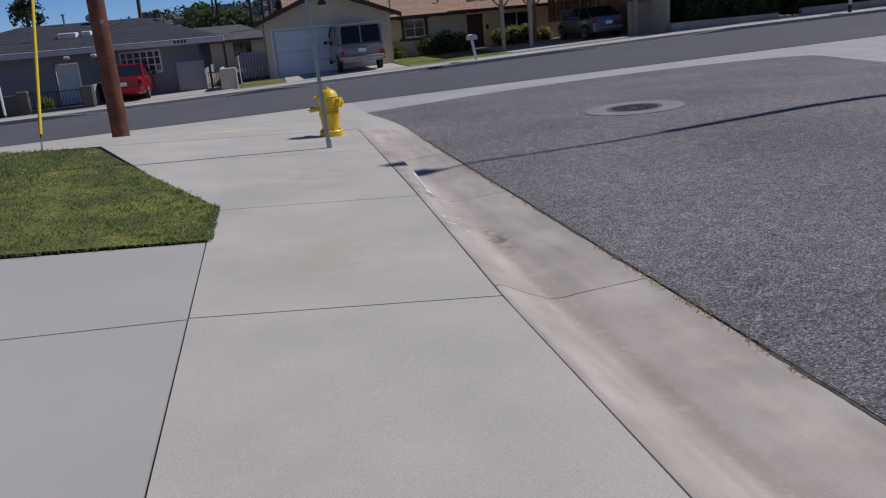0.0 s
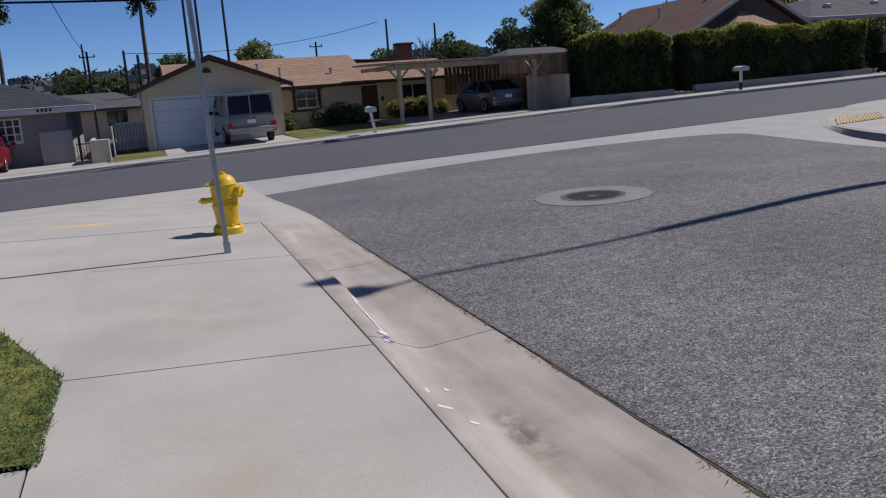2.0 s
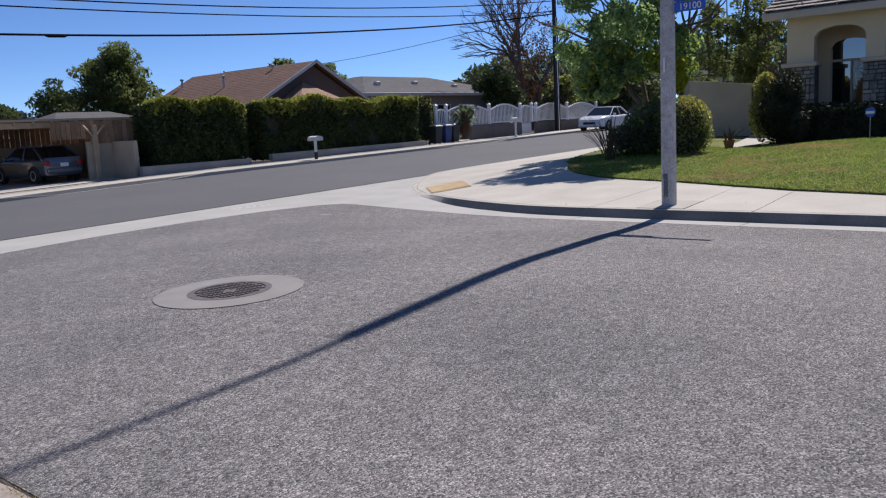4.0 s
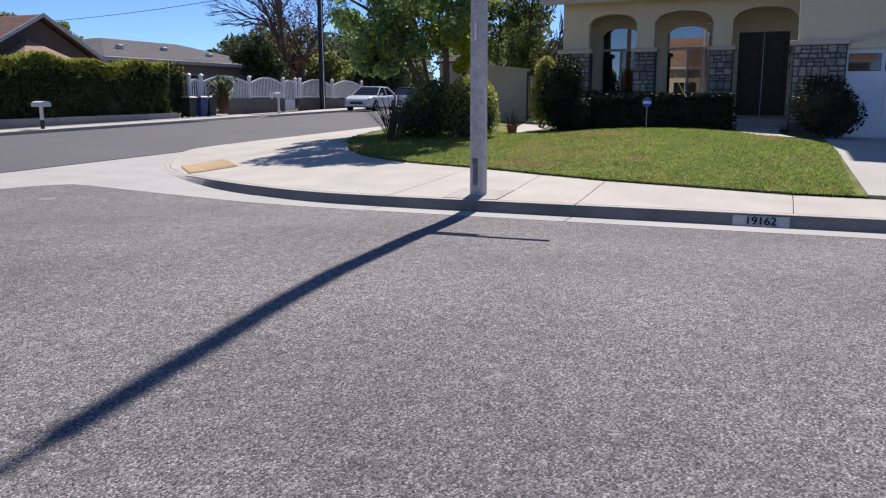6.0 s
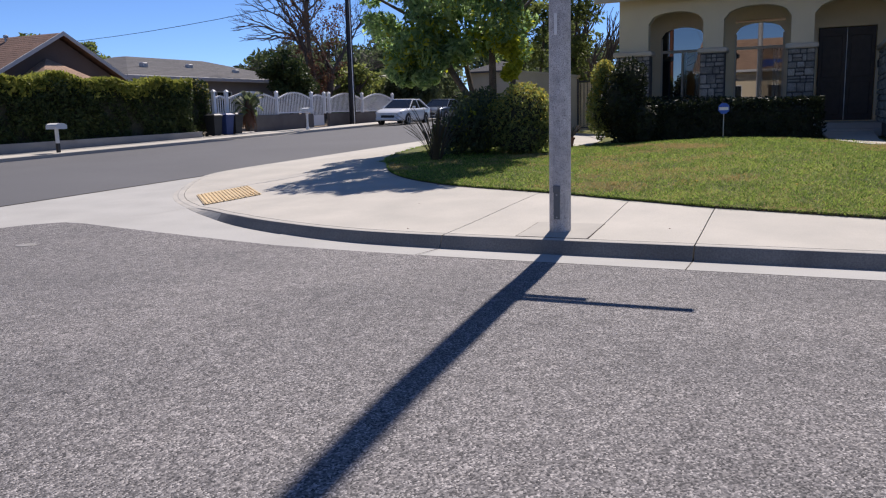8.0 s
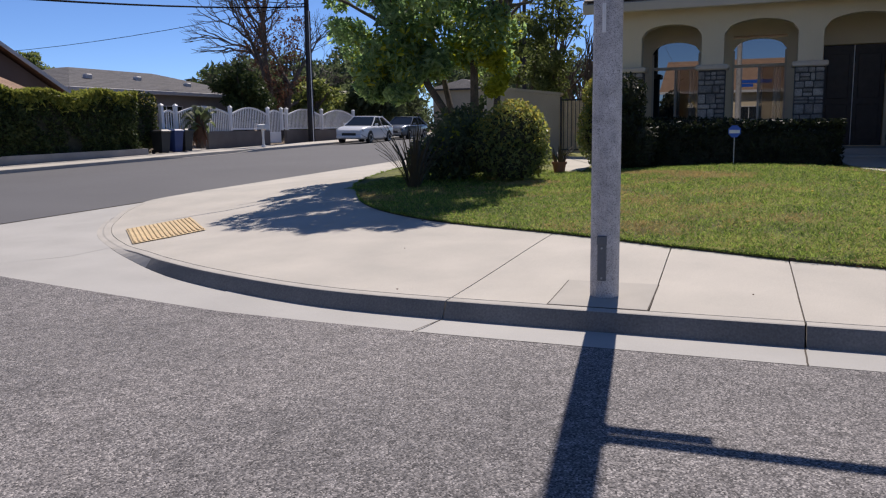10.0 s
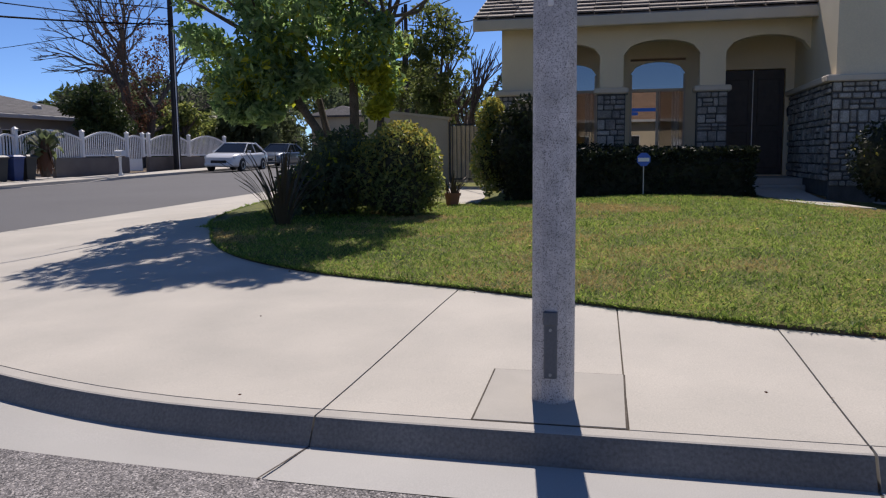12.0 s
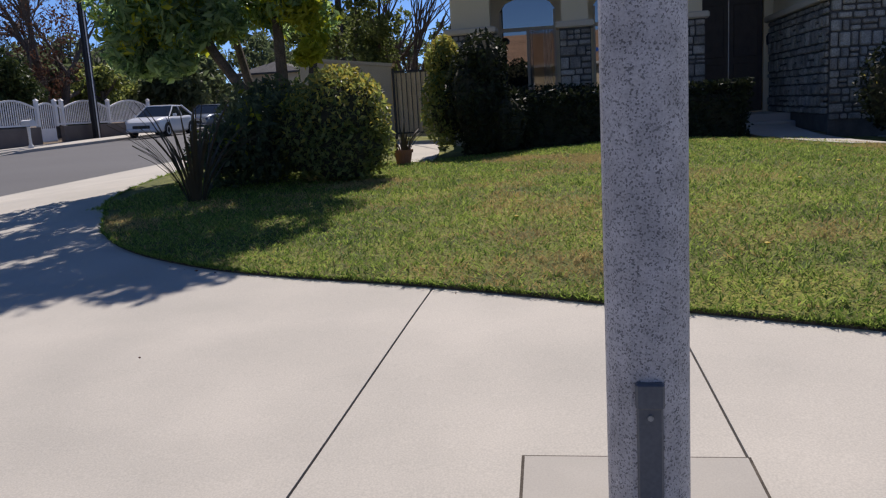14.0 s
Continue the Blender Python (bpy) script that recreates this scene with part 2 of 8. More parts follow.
road_x = [2.11 + 0.25 * i for i in range(42)] + [12.49, 12.55, 12.62, 12.75, 12.9, 13.05, 13.2, 13.35]
main_x = [x for x in road_x if x < 12.4] + [12.46]
corner_x = [12.46] + [x for x in road_x if x > 12.47]
side_street = sheet("road_side_street", [(x, -14) for x in main_x], [(x, far_line(x)) for x in main_x], zroad, M_ASPHALT, 60, label="coarse grey chip-seal asphalt of the side street", lift=0.008)
sheet("road_corner", [(x, table(x, ((12.46, 10.9), (12.53, 12.5), (12.62, 13.8), (12.85, 15.1), (13.15, 16.8), (13.4, 18.1)))) for x in corner_x], [(x, far_line(x)) for x in corner_x], zroad, M_ASPHALT, 30, parent=side_street, lift=0.008)
sheet("road_cross_street", [(x, 21.2) for x in range(-90, 111, 4)], [(x, 32.45) for x in range(-90, 111, 4)], zroad, M_ASPHALT2, 16, label="smooth dark asphalt of the climbing cross street")
# the pale concrete band across the junction and its gutters
band_x = [2.12, 3.2, 5, 6.6, 8.2, 10, 11.8, 13.0, 14.5, 16, 18, 20, 22]
sheet("road_cross_gutter", [(x, far_line(x) - 0.1 if x < 13.1 else 17.5) for x in band_x], [(x, 21.21) for x in band_x], lambda x, y: zroad(x, min(y, 20.4)) + 0.003, M_CROSS, 12, label="pale concrete valley gutter across the side street")
sheet("apron_junction", [(12.3, y) for y in (11.0, 12.3, 13.5, 15, 16.5, 17.6, 18.7)], [(19, y) for y in (11.0, 12.3, 13.5, 15, 16.5, 17.6, 18.7)], lambda x, y: zroad(x, min(y, 20.4)) + 0.001, M_CROSS, 30, label="pale concrete of the junction corner")

# far pavement and yards
tagged(sheet("pavement_far", [(x, 33.15) for x in range(-90, 111, 4)], [(x, 34.7) for x in range(-90, 111, 4)], lambda x, y: zfar(x) + 0.12 + 0.02 * (y - 33), M_CONC, 2, 0.3), "pale concrete pavement along the far side", "pavement")
tagged(sheet("gutter_far", [(x, 32.45) for x in range(-90, 111, 4)], [(x, 33.0) for x in range(-90, 111, 4)], lambda x, y: zfar(x) - 0.004, M_ASPHALT2, 1), "dark asphalt gutter along the far kerb", "gutter")
tagged(sheet("kerb_far", [(x, 33.0) for x in range(-90, 111, 2)], [(x, 33.146) for x in range(-90, 111, 2)], lambda x, y: zfar(x) + (0.0 if (1.2 < x < 6.4 or 13.5 < x < 18.2 or -7 < x < -1.5 or 35 < x < 42) else 0.12), M_CONC2, 1, 0.3), "concrete kerb along the far pavement", "kerb")


def yard_z(x, y):
    return zfar(x) + 0.1 + 0.004 * (y - 34)


tagged(sheet("yard_far", [(x, 34.7) for x in range(-90, 111, 4)], [(x, 130) for x in range(-90, 111, 4)], yard_z, M_SOIL, 20), "bare soil of the front yards", "ground")

# ---- pavement on the lamp's side ----
PAIRS = [((13.135, -14), (13.7, -14)), ((13.135, -4), (14.0, -4)), ((13.135, 0.4), (14.2, 0.4)), ((13.135, 3.2), (14.38, 3.2)), ((13.135, 6.23), (14.66, 6.23)), ((13.135, 8.925), (15.38, 8.98)), ((13.14, 10.06), (15.87, 10.17)), ((13.165, 11.745), (16.5, 11.66)),
         ((13.27, 13.0), (17.0, 13.15)), ((13.6, 14.2), (17.47, 14.05)), ((14.09, 15.4), (18.05, 14.82)), ((14.7, 16.4), (18.85, 15.52)), ((15.32, 17.3), (19.95, 16.17)),
         ((16.2, 18.4), (21.2, 16.85)), ((17.4, 19.4), (22.8, 17.3)), ((18.9, 20.15), (24.4, 17.6)), ((21, 20.45), (26, 17.75)), ((30, 20.6), (30, 17.9)), ((60, 20.6), (60, 17.9)), ((100, 20.6), (100, 17.9))]
RAMP = [0.16, 0.16, 0.16, 0.16, 0.16, 0.16, 0.158, 0.156, 0.155, 0.15, 0.14, 0.1, 0.03, 0.015, 0.03, 0.13, 0.15, 0.15, 0.15, 0.15]


def along(side, i, u):
    """A point between pair i and the next on the kerb (0) or lawn (1) line, rounded through the bend."""
    p1, p2 = PAIRS[i][side], PAIRS[i + 1][side]
    if not 6 <= i <= 15:
        return lerp(p1[0], p2[0], u), lerp(p1[1], p2[1], u)
    p0, p3 = PAIRS[i - 1][side], PAIRS[i + 2][side]
    return tuple(0.5 * (2 * b + (c - a) * u + (2 * a - 5 * b + 4 * c - d) * u * u + (3 * b - a - 3 * c + d) * u ** 3) for a, b, c, d in zip(p0, p1, p2, p3))


def strip_z(i, u, w):
    """Height of the lamp-side pavement: u along from pair i to the next, w from kerb to lawn."""
    (kx, ky), (lx, ly) = along(0, i, u), along(1, i, u)
    d = math.hypot(lx - kx, ly - ky)
    h = lerp(RAMP[i], RAMP[i + 1], u)
    base = zroad(min(kx, 13.0) if ky < 12 else kx, min(ky, 20.4))
    top = base + h
    back = base + (0.165 if ky < 12 else lerp(0.165, 0.19, sstep(12, 17, ky))) + 0.04 * d
    return (lerp(kx, lx, w), lerp(ky, ly, w), lerp(top, back, sstep(-1, 1, w * 2 - 1) * 0.35 + w * 0.65))


def lamp_slab(i0, i1, gap=0.012, w0=0.0, w1=1.0, drop=0.0, thick=0.12):
    ms = Mesh()
    v, cols = [], 8
    rows = []
    for i in range(i0, i1):
        k = 4
        for s in range(k + (1 if i == i1 - 1 else 0)):
            rows.append((i, s / k))
    ln = math.hypot(PAIRS[i1][0][0] - PAIRS[i0][0][0], PAIRS[i1][0][1] - PAIRS[i0][0][1]) / (i1 - i0)
    for r, (i, u) in enumerate(rows):
        if r == 0:
            u += gap / 2 / ln
        if r == len(rows) - 1:
            u -= gap / 2 / ln
        for j in range(cols + 1):
            x, y, z = strip_z(i, u, lerp(w0, w1, j / cols))
            v.append((x, y, z - drop))
    m = cols
    n = len(rows)
    f = [(a * (m + 1) + j, (a + 1) * (m + 1) + j, (a + 1) * (m + 1) + j + 1, a * (m + 1) + j + 1) for a in range(n - 1) for j in range(m)]
    edge = list(range(m + 1)) + [a * (m + 1) + m for a in range(1, n)] + [(n - 1) * (m + 1) + j for j in range(m - 1, -1, -1)] + [a * (m + 1) for a in range(n - 2, 0, -1)]
    o = len(v)
    v += [(v[e][0], v[e][1], v[e][2] - thick) for e in edge]
    f += [(edge[a], edge[(a + 1) % len(edge)], o + (a + 1) % len(edge), o + a) for a in range(len(edge))]
    return ms.add(v, f)


pave = tagged(part("pavement_lamp_side", lamp_slab(0, len(PAIRS) - 1, 0, drop=0.025), M_JOINT), "pale concrete corner pavement with a curb ramp", "pavement", "", "structure")
for a, b in ((0, 1), (1, 2), (2, 3), (3, 4), (4, 5), (5, 6), (6, 7), (7, 16), (16, 17), (17, 19)):
    part("slab", lamp_slab(a, b, w0=0.001), M_CONC, pave)

# kerb and gutter on the lamp's side


def offset_pair(i, u, d):
    """A point d metres out from the pavement's kerb line, towards the road."""
    p = Vector(along(0, i, u))
    def nrm(k):
        k0, k1 = max(0, k - 1), min(len(PAIRS) - 1, k + 1)
        t = Vector((PAIRS[k1][0][0] - PAIRS[k0][0][0], PAIRS[k1][0][1] - PAIRS[k0][0][1])).normalized()
        return Vector((-t.y, t.x))
    nn = (nrm(i) * (1 - u) + nrm(i + 1) * u).normalized()
    return p + nn * d


def lamp_kerb(i0, i1, gap=0.008):
    ms = Mesh()
    rings = []
    for i in range(i0, i1):
        for s in range(5 if i == i1 - 1 else 4):
            u = s / 4
            if i == i0 and s == 0:
                u = gap / 2
            if i == i1 - 1 and s == 4:
                u = 1 - gap / 2
            h = lerp(RAMP[i], RAMP[i + 1], u)
            x, y, z = strip_z(i, u, 0)
            ring = []
            for d, dz in ((0.005, -0.35), (0.005, -0.002), (0.014, 0.0), (0.105, -0.003), (0.119, -0.008), (0.13, -0.022 if h > 0.06 else -0.012), (0.205, -h + 0.004), (0.24, -0.4)):
                q = offset_pair(i, u, d)
                ring.append((q.x, q.y, z + dz))
            rings.append(ring)
    me = ms.loft(rings).data("kerb")
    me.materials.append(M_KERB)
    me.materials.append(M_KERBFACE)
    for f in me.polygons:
        # the upright road face is coloured darker, shade painted in along with tyre grime
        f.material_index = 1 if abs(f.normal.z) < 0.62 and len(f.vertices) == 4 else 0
    return me


def lamp_gutter(i0, i1):
    v, f = [], []
    rows = []
    for i in range(i0, i1):
        for s in range(5 if i == i1 - 1 else 4):
            u = s / 4
            h = lerp(RAMP[i], RAMP[i + 1], u)
            x, y, z = strip_z(i, u, 0)
            row = []
            for d in (0.19, 0.32, 0.5, 0.68):
                q = offset_pair(i, u, d)
                row.append((q.x, q.y, z - h + 0.006 + (d - 0.19) * 0.012 if i < 7 else zroad(q.x, q.y) + 0.008 - (d - 0.19) * 0.02))
            rows.append(row)
    for r in rows:
        v += r
    n = 4
    f = [(a * n + j, (a + 1) * n + j, (a + 1) * n + j + 1, a * n + j + 1) for a in range(len(rows) - 1) for j in range(n - 1)]
    return Mesh().add(v, f)


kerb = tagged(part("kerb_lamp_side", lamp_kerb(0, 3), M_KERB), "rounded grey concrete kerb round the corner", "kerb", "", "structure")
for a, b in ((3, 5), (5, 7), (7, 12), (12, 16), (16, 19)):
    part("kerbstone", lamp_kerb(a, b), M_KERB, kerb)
gutter = tagged(part("gutter_lamp_side", lamp_gutter(0, 5), M_CROSS), "pale concrete gutter below the kerb", "gutter", "", "structure")
for a, b in ((5, 7), (7, 9)):
    part("gutter_slab", lamp_gutter(a, b), M_CROSS, gutter)
# dirt-filled joints across the gutter
for i, slant in ((5, 0.0), (7, 0.05)):
    ends = [(offset_pair(i, 0, d), slant * (d - 0.2) / 0.48) for d in (0.195, 0.3, 0.45, 0.6, 0.685)]
    zj = strip_z(i, 0, 0)[2] - RAMP[i] + 0.0085
    jm = Mesh().add([(q.x, q.y + sl + dy + 0.002 * (k % 2), zj + 0.006 * k / 4) for dy in (-0.006, 0.006) for k, (q, sl) in enumerate(ends)], [(k, k + 1, k + 6, k + 5) for k in range(4)])
    part("joint", jm, M_JOINT, gutter)
tagged(sheet("gutter_cross_street", [(18 + i * 4, 20.46 if i else 20.0) for i in range(22)], [(18 + i * 4, 21.2) for i in range(22)], lambda x, y: zb(x) + 0.002, M_CROSS, 1), "pale concrete gutter along the cross street", "gutter")

# ---- corner lawn ----
def lawn_edge(i, u):
    return along(1, i, u)


def lawn_z(x, y):
    """Ground of the corner plot: rises from the pavement to the house."""
    best = 1e9
    zz = ww = 0
    for i in range(len(PAIRS) - 1):
        (ax, ay), (cx, cy) = PAIRS[i][1], PAIRS[i + 1][1]
        dx, dy = cx - ax, cy - ay
        u = max(0, min(1, ((x - ax) * dx + (y - ay) * dy) / (dx * dx + dy * dy)))
        d = math.hypot(ax + u * dx - x, ay + u * dy - y)
        best = min(best, d)
        w = 1 / (d ** 4 + 1e-6)
        zz += w * strip_z(i, u, 1)[2]
        ww += w
    edge = zz / ww + 0.03
    crest = table(y, ((3, 0.3), (5, 0.36), (7, 0.48), (8.4, 0.565), (9.8, 0.585), (11, 0.53), (12.7, 0.43), (14, 0.4)))
    top = lerp(crest, edge + 0.14, sstep(13.5, 16.0, y))
    w = min(1, best / 6.8)
    return lerp(edge, max(top, edge), 1 - (1 - w) ** 1.7)


inner = [(34, -14), (34, -4), (34, 0.4), (34, 3.2), (34, 6.1), (34, 8.97), (34, 10.12), (34, 11.7), (34, 12.3), (34, 12.8), (34, 13.2), (34, 13.6), (34, 14.0), (34, 14.5), (34, 15), (34, 15.4), (34, 15.8), (34, 16.2), (62, 10), (102, 4)]
edge_ms = Mesh()
rim = [lawn_edge(i, s / 6) + (strip_z(i, s / 6, 1)[2],) for i in range(4, 16) for s in range(6)]
edge_ms.add([(x, y, z - 0.03) for x, y, z in rim] + [(x + 0.012, y + 0.004, z + 0.034) for x, y, z in rim] + [(x + 0.06, y + 0.02, z + 0.03) for x, y, z in rim],
            [(r * len(rim) + k, r * len(rim) + k + 1, (r + 1) * len(rim) + k + 1, (r + 1) * len(rim) + k) for r in range(2) for k in range(len(rim) - 1)])
tagged(part("lawn_edge", edge_ms, mat("dark cut turf soil", (0.085, 0.066, 0.04), 1.0, 0.35, 12, 60, 0.8)), "dark cut soil edge of the lawn", "lawn edge", "", "structure")
def finer(path, k=5):
    return [(lerp(a, c, i / k), lerp(b, d, i / k)) for (a, b), (c, d) in zip(path, path[1:]) for i in range(k)] + [path[-1]]


lawn = sheet("lawn_corner", [(x + 0.01, y) for x, y in [lawn_edge(i, s / 5) for i in range(len(PAIRS) - 1) for s in range(5)] + [PAIRS[-1][1]]], finer(inner), lawn_z, M_LAWN, 40, label="mown green lawn with dry patches on the corner plot")

# ---- pavement on the hydrant's side ----
def knx(y):
    return table(y, ((-14, 1.06), (4, 1.13), (7.5, 1.24), (9, 1.27), (12.6, 1.33), (20, 1.33)))


def near_z(x, y):
    """Hydrant-side pavement: falls gently to the kerb, and to the cross street."""
    flat = 0.045 * max(0, knx(y) - x) if x > -4 else 0.045 * (knx(y) + 4)
    s = sstep(12.3, 18.5, y)
    low = zb(x) + 0.02 + 0.03 * max(0, 19.6 - y) + (0.11 if x < -1.5 else lerp(0.11, 0, sstep(-1.5, 0.6, x)))
    return lerp(flat, low, s)


def quad_slab(q, zf, gap=0.012, n=10, thick=0.1, drop=0.0):
    """A draped slab over four corners (in order round), shrunk by half a joint."""
    c = Vector((sum(p[0] for p in q) / 4, sum(p[1] for p in q) / 4))
    qq = []
    for p in q:
        d = Vector(p) - c
        qq.append(Vector(p) - Vector((math.copysign(gap / 2, d.x), math.copysign(gap / 2, d.y))))
    v = []
    for i in range(n + 1):
        for j in range(n + 1):
            p = (qq[0] * (1 - j / n) + qq[1] * (j / n)) * (1 - i / n) + (qq[3] * (1 - j / n) + qq[2] * (j / n)) * (i / n)
            v.append((p.x, p.y, zf(p.x, p.y) - drop))
    m = n
    f = [(a * (m + 1) + j, a * (m + 1) + j + 1, (a + 1) * (m + 1) + j + 1, (a + 1) * (m + 1) + j) for a in range(n) for j in range(m)]
    edge = list(range(m + 1)) + [a * (m + 1) + m for a in range(1, n + 1)] + [n * (m + 1) + j for j in range(m - 1, -1, -1)] + [a * (m + 1) for a in range(n - 1, 0, -1)]
    o = len(v)
    v += [(v[e][0], v[e][1], v[e][2] - thick) for e in edge]
    f += [(edge[a], o + a, o + (a + 1) % len(edge), edge[(a + 1) % len(edge)]) for a in range(len(edge))]
    return Mesh().add(v, f)


near = tagged(sheet("pavement_hydrant_side", [(-40, y) for y in (-14, -6, 0, 4, 8, 10, 12.6)], [(knx(y) + 0.02, y) for y in (-14, -6, 0, 4, 8, 10, 12.6)], lambda x, y: near_z(x, y) - 0.03, M_JOINT, 30), "pale concrete pavement beside the hydrant", "pavement")
EDGE_Y = (-14, -4, 0.6, 4.14, 7.1, 10.25, 12.62)
for y0, y1 in zip(EDGE_Y, EDGE_Y[1:]):
    s0, s1 = (0.2 if y0 < 7 else 0.1), (0.2 if y1 < 7 else 0.1)
    part("slab", quad_slab([(-0.57, y0 + s0), (knx(y0), y0), (knx(y1), y1), (-0.57, y1 + (s1 if y1 < 12.5 else 0))], near_z), M_CONC, near)
for y0, y1 in ((-14, -4), (-4, 0.6), (0.6, 4.32), (4.32, 6.05)):
    part("slab", quad_slab([(-6, y0), (-0.57, y0), (-0.57, y1), (-6, y1 + (0.22 if y1 == 6.05 else 0))], near_z), M_CONC2, near)
part("slab", quad_slab([(-0.52, 7.1), (-0.56, 7.1), (-2.42, 12.62), (-0.5, 12.62)], lambda x, y: near_z(x, y) - 0.001, gap=0.0), M_CONC, near)
part("slab", quad_slab([(-60, 13.2), (-2.3, 12.62), (-2.3, 19.7), (-60, 19.7)], near_z, gap=0.0, n=24), M_CONC, near)
part("slab", quad_slab([(-2.31, 12.64), (1.33, 12.64), (1.0, 15.8), (-2.31, 19.7)], near_z, gap=0.0, n=16), M_CONC, near)
# corner apron that runs down to the gutters
def even(path, k):
    """Each stretch of a path cut into k."""
    return [(lerp(a, c, i / k), lerp(b, d, i / k)) for (a, b), (c, d) in zip(path, path[1:]) for i in range(k)] + [path[-1]]


def apron_z(x, y):
    """The rolled kerb's slope carried round the corner, fading into the gutters."""
    d = x - knx(y)
    z0 = lerp(near_z(min(x, knx(y)), y), zb(x) + 0.004, sstep(17.5, 20.6, y))
    w = sstep(0, 0.85, d)
    return lerp(z0 - 0.003, zroad(2.13, min(y, 20.4)) + 0.006, w)


tagged(sheet("apron_corner", even([(1.3, 12.635), (1.22, 13.4), (1.11, 14.4), (0.96, 15.8), (0.1, 16.8), (-0.88, 17.95), (-2.33, 19.7)], 6), even([(2.13, 12.635), (2.13, 13.4), (2.13, 14.6), (2.13, 16.5), (2.13, 18.5), (2.13, 21.2), (-2.31, 21.2)], 6), apron_z, M_CONC, 24), "smooth concrete corner apron falling to the gutters", "pavement", "", "structure")
tagged(sheet("gutter_cross_street_west", [(-60, 19.7), (-30, 19.7), (-10, 19.7), (-2.3, 19.7)], [(-60, 21.2), (-30, 21.2), (-10, 21.2), (-2.3, 21.2)], lambda x, y: zb(x) + 0.003 + 0.0 * y, M_CROSS, 4), "concrete gutter of the cross street", "gutter")


# rolled kerb and gutter on the hydrant's side
def near_kerb(y0, y1, gap=0.01):
    rings = []
    k = max(2, int((y1 - y0) / 0.35))
    for i in range(k + 1):
        y = lerp(y0 + gap / 2, y1 - gap / 2, i / k)
        e = sstep(7.3, 9.0, y)
        s = sstep(10.2, 12.5, y)
        x = knx(y)
        z = near_z(x, y)
        prof = [(x + 0.006, y, -0.4), (x + 0.006, y, z - 0.002), (x + 0.03, y, z), (lerp(x + 0.06, x + 0.17, e), y, lerp(z - 0.01, z - 0.004, e)), (lerp(x + 0.2, x + 0.19, e), y, lerp(z - 0.08, z - 0.03, e)),
                      (lerp(x + 0.33, x + 0.215, e), y, -0.135), (lerp(x + 0.42, x + 0.3, e), y, -0.14), (x + 0.5, y, -0.13), (x + 0.65, y, -0.12), (2.115, y, -0.1), (2.12, y, -0.4)]
        rings.append([(px, y, pz_ if pz_ < -0.3 else lerp(pz_, lerp(z, zroad(2.13, y) + 0.006, sstep(0, 0.85, px - x)), s)) for px, _, pz_ in prof])
    return Mesh().loft(rings)


KERB_Y = (-14, -5, 0.2, 4.33, 7.27, 9.95, 12.63)
kn = tagged(part("kerb_hydrant_side", near_kerb(KERB_Y[0], KERB_Y[1]), M_GUT, smooth=True), "stained concrete rolled kerb with its gutter", "kerb", "", "structure")
for a, b in zip(KERB_Y[1:], KERB_Y[2:]):
    part("kerbstone", near_kerb(a, b), M_GUT, kn, smooth=True)

# near lawn
NL = [((-12, 6.35), (-12, 13.6)), ((-6, 6.28), (-6, 12.9)), ((-2.45, 6.18), (-2.45, 12.3)), ((-1.5, 6.12), (-1.5, 9.75)), ((-0.54, 6.05), (-0.54, 7.25))]
tagged(sheet("lawn_near", [p[0] for p in NL], [p[1] for p in NL], lambda x, y: near_z(x, y) + 0.02, M_LAWN, 16), "mown green lawn wedge beside the drive", "lawn", "", "structure")

# ---- more materials ----
M_POLE = chip_seal("speckled spun concrete", (0.44, 0.425, 0.43), 1.25, 210, (0.48, 0.465, 0.455))
els = [n for n in M_POLE.node_tree.nodes if n.type == "VALTORGB"][-1].color_ramp.elements
for e, p, v in zip(els, (0.0, 0.16, 0.27, 1.0), (0.34, 0.58, 0.95, 1.18)):
    e.position, e.color = p, (v, v, v, 1)
M_POLE.node_tree.nodes["Bump"].inputs["Strength"].default_value = 0.2
M_STEEL = mat("galvanised steel", (0.33, 0.35, 0.36), 0.45, 0.12, 6, 120, 0.1, metal=0.7)
M_DARKSTEEL = mat("dark iron", (0.025, 0.025, 0.028), 0.5, 0.1, 6, 80, 0.1)
M_YELLOW = mat("yellow hydrant paint", (0.76, 0.48, 0.012), 0.42, 0.12, 9, 50, 0.12)
M_YPLAST = mat("yellow plastic", (0.75, 0.52, 0.02), 0.5, 0.06, 4, 50, 0.05)
M_CREO = mat("creosoted timber", (0.12, 0.045, 0.025), 0.85, 0.35, 3, 40, 0.5)
M_CREO2 = mat("weathered dark timber pole", (0.028, 0.025, 0.026), 0.9, 0.25, 3, 40, 0.4)
M_TACT = mat("worn yellow tactile plate", (0.60, 0.45, 0.25), 0.8, 0.12, 4, 60, 0.2)
M_PAINT_W = mat("white paint", (0.74, 0.74, 0.72), 0.6, 0.05, 3, 60, 0.06)
M_PAINT_B = mat("black paint", (0.02, 0.02, 0.022), 0.6, 0.1, 5, 60, 0.05)
M_BLUE = mat("blue sign face", (0.015, 0.10, 0.5), 0.4, 0.04, 4, 60, 0.0)
M_STUCCO = mat("cream stucco", (0.72, 0.61, 0.42), 0.95, 0.05, 0.9, 45, 0.4)
M_STUCCO2 = mat("tan stucco", (0.7, 0.585, 0.41), 0.95, 0.06, 0.8, 45, 0.4)
M_STUCCO3 = mat("grey stucco", (0.29, 0.283, 0.285), 0.95, 0.08, 0.8, 45, 0.4)
M_TRIM = mat("pale trim", (0.58, 0.50, 0.39), 0.8, 0.05, 2, 60, 0.1)
M_STONE = mat("ledge stone", (0.25, 0.235, 0.215), 0.9, 0.25, 5, 40, 0.5, warm=(0.31, 0.285, 0.245), rand=0.28)
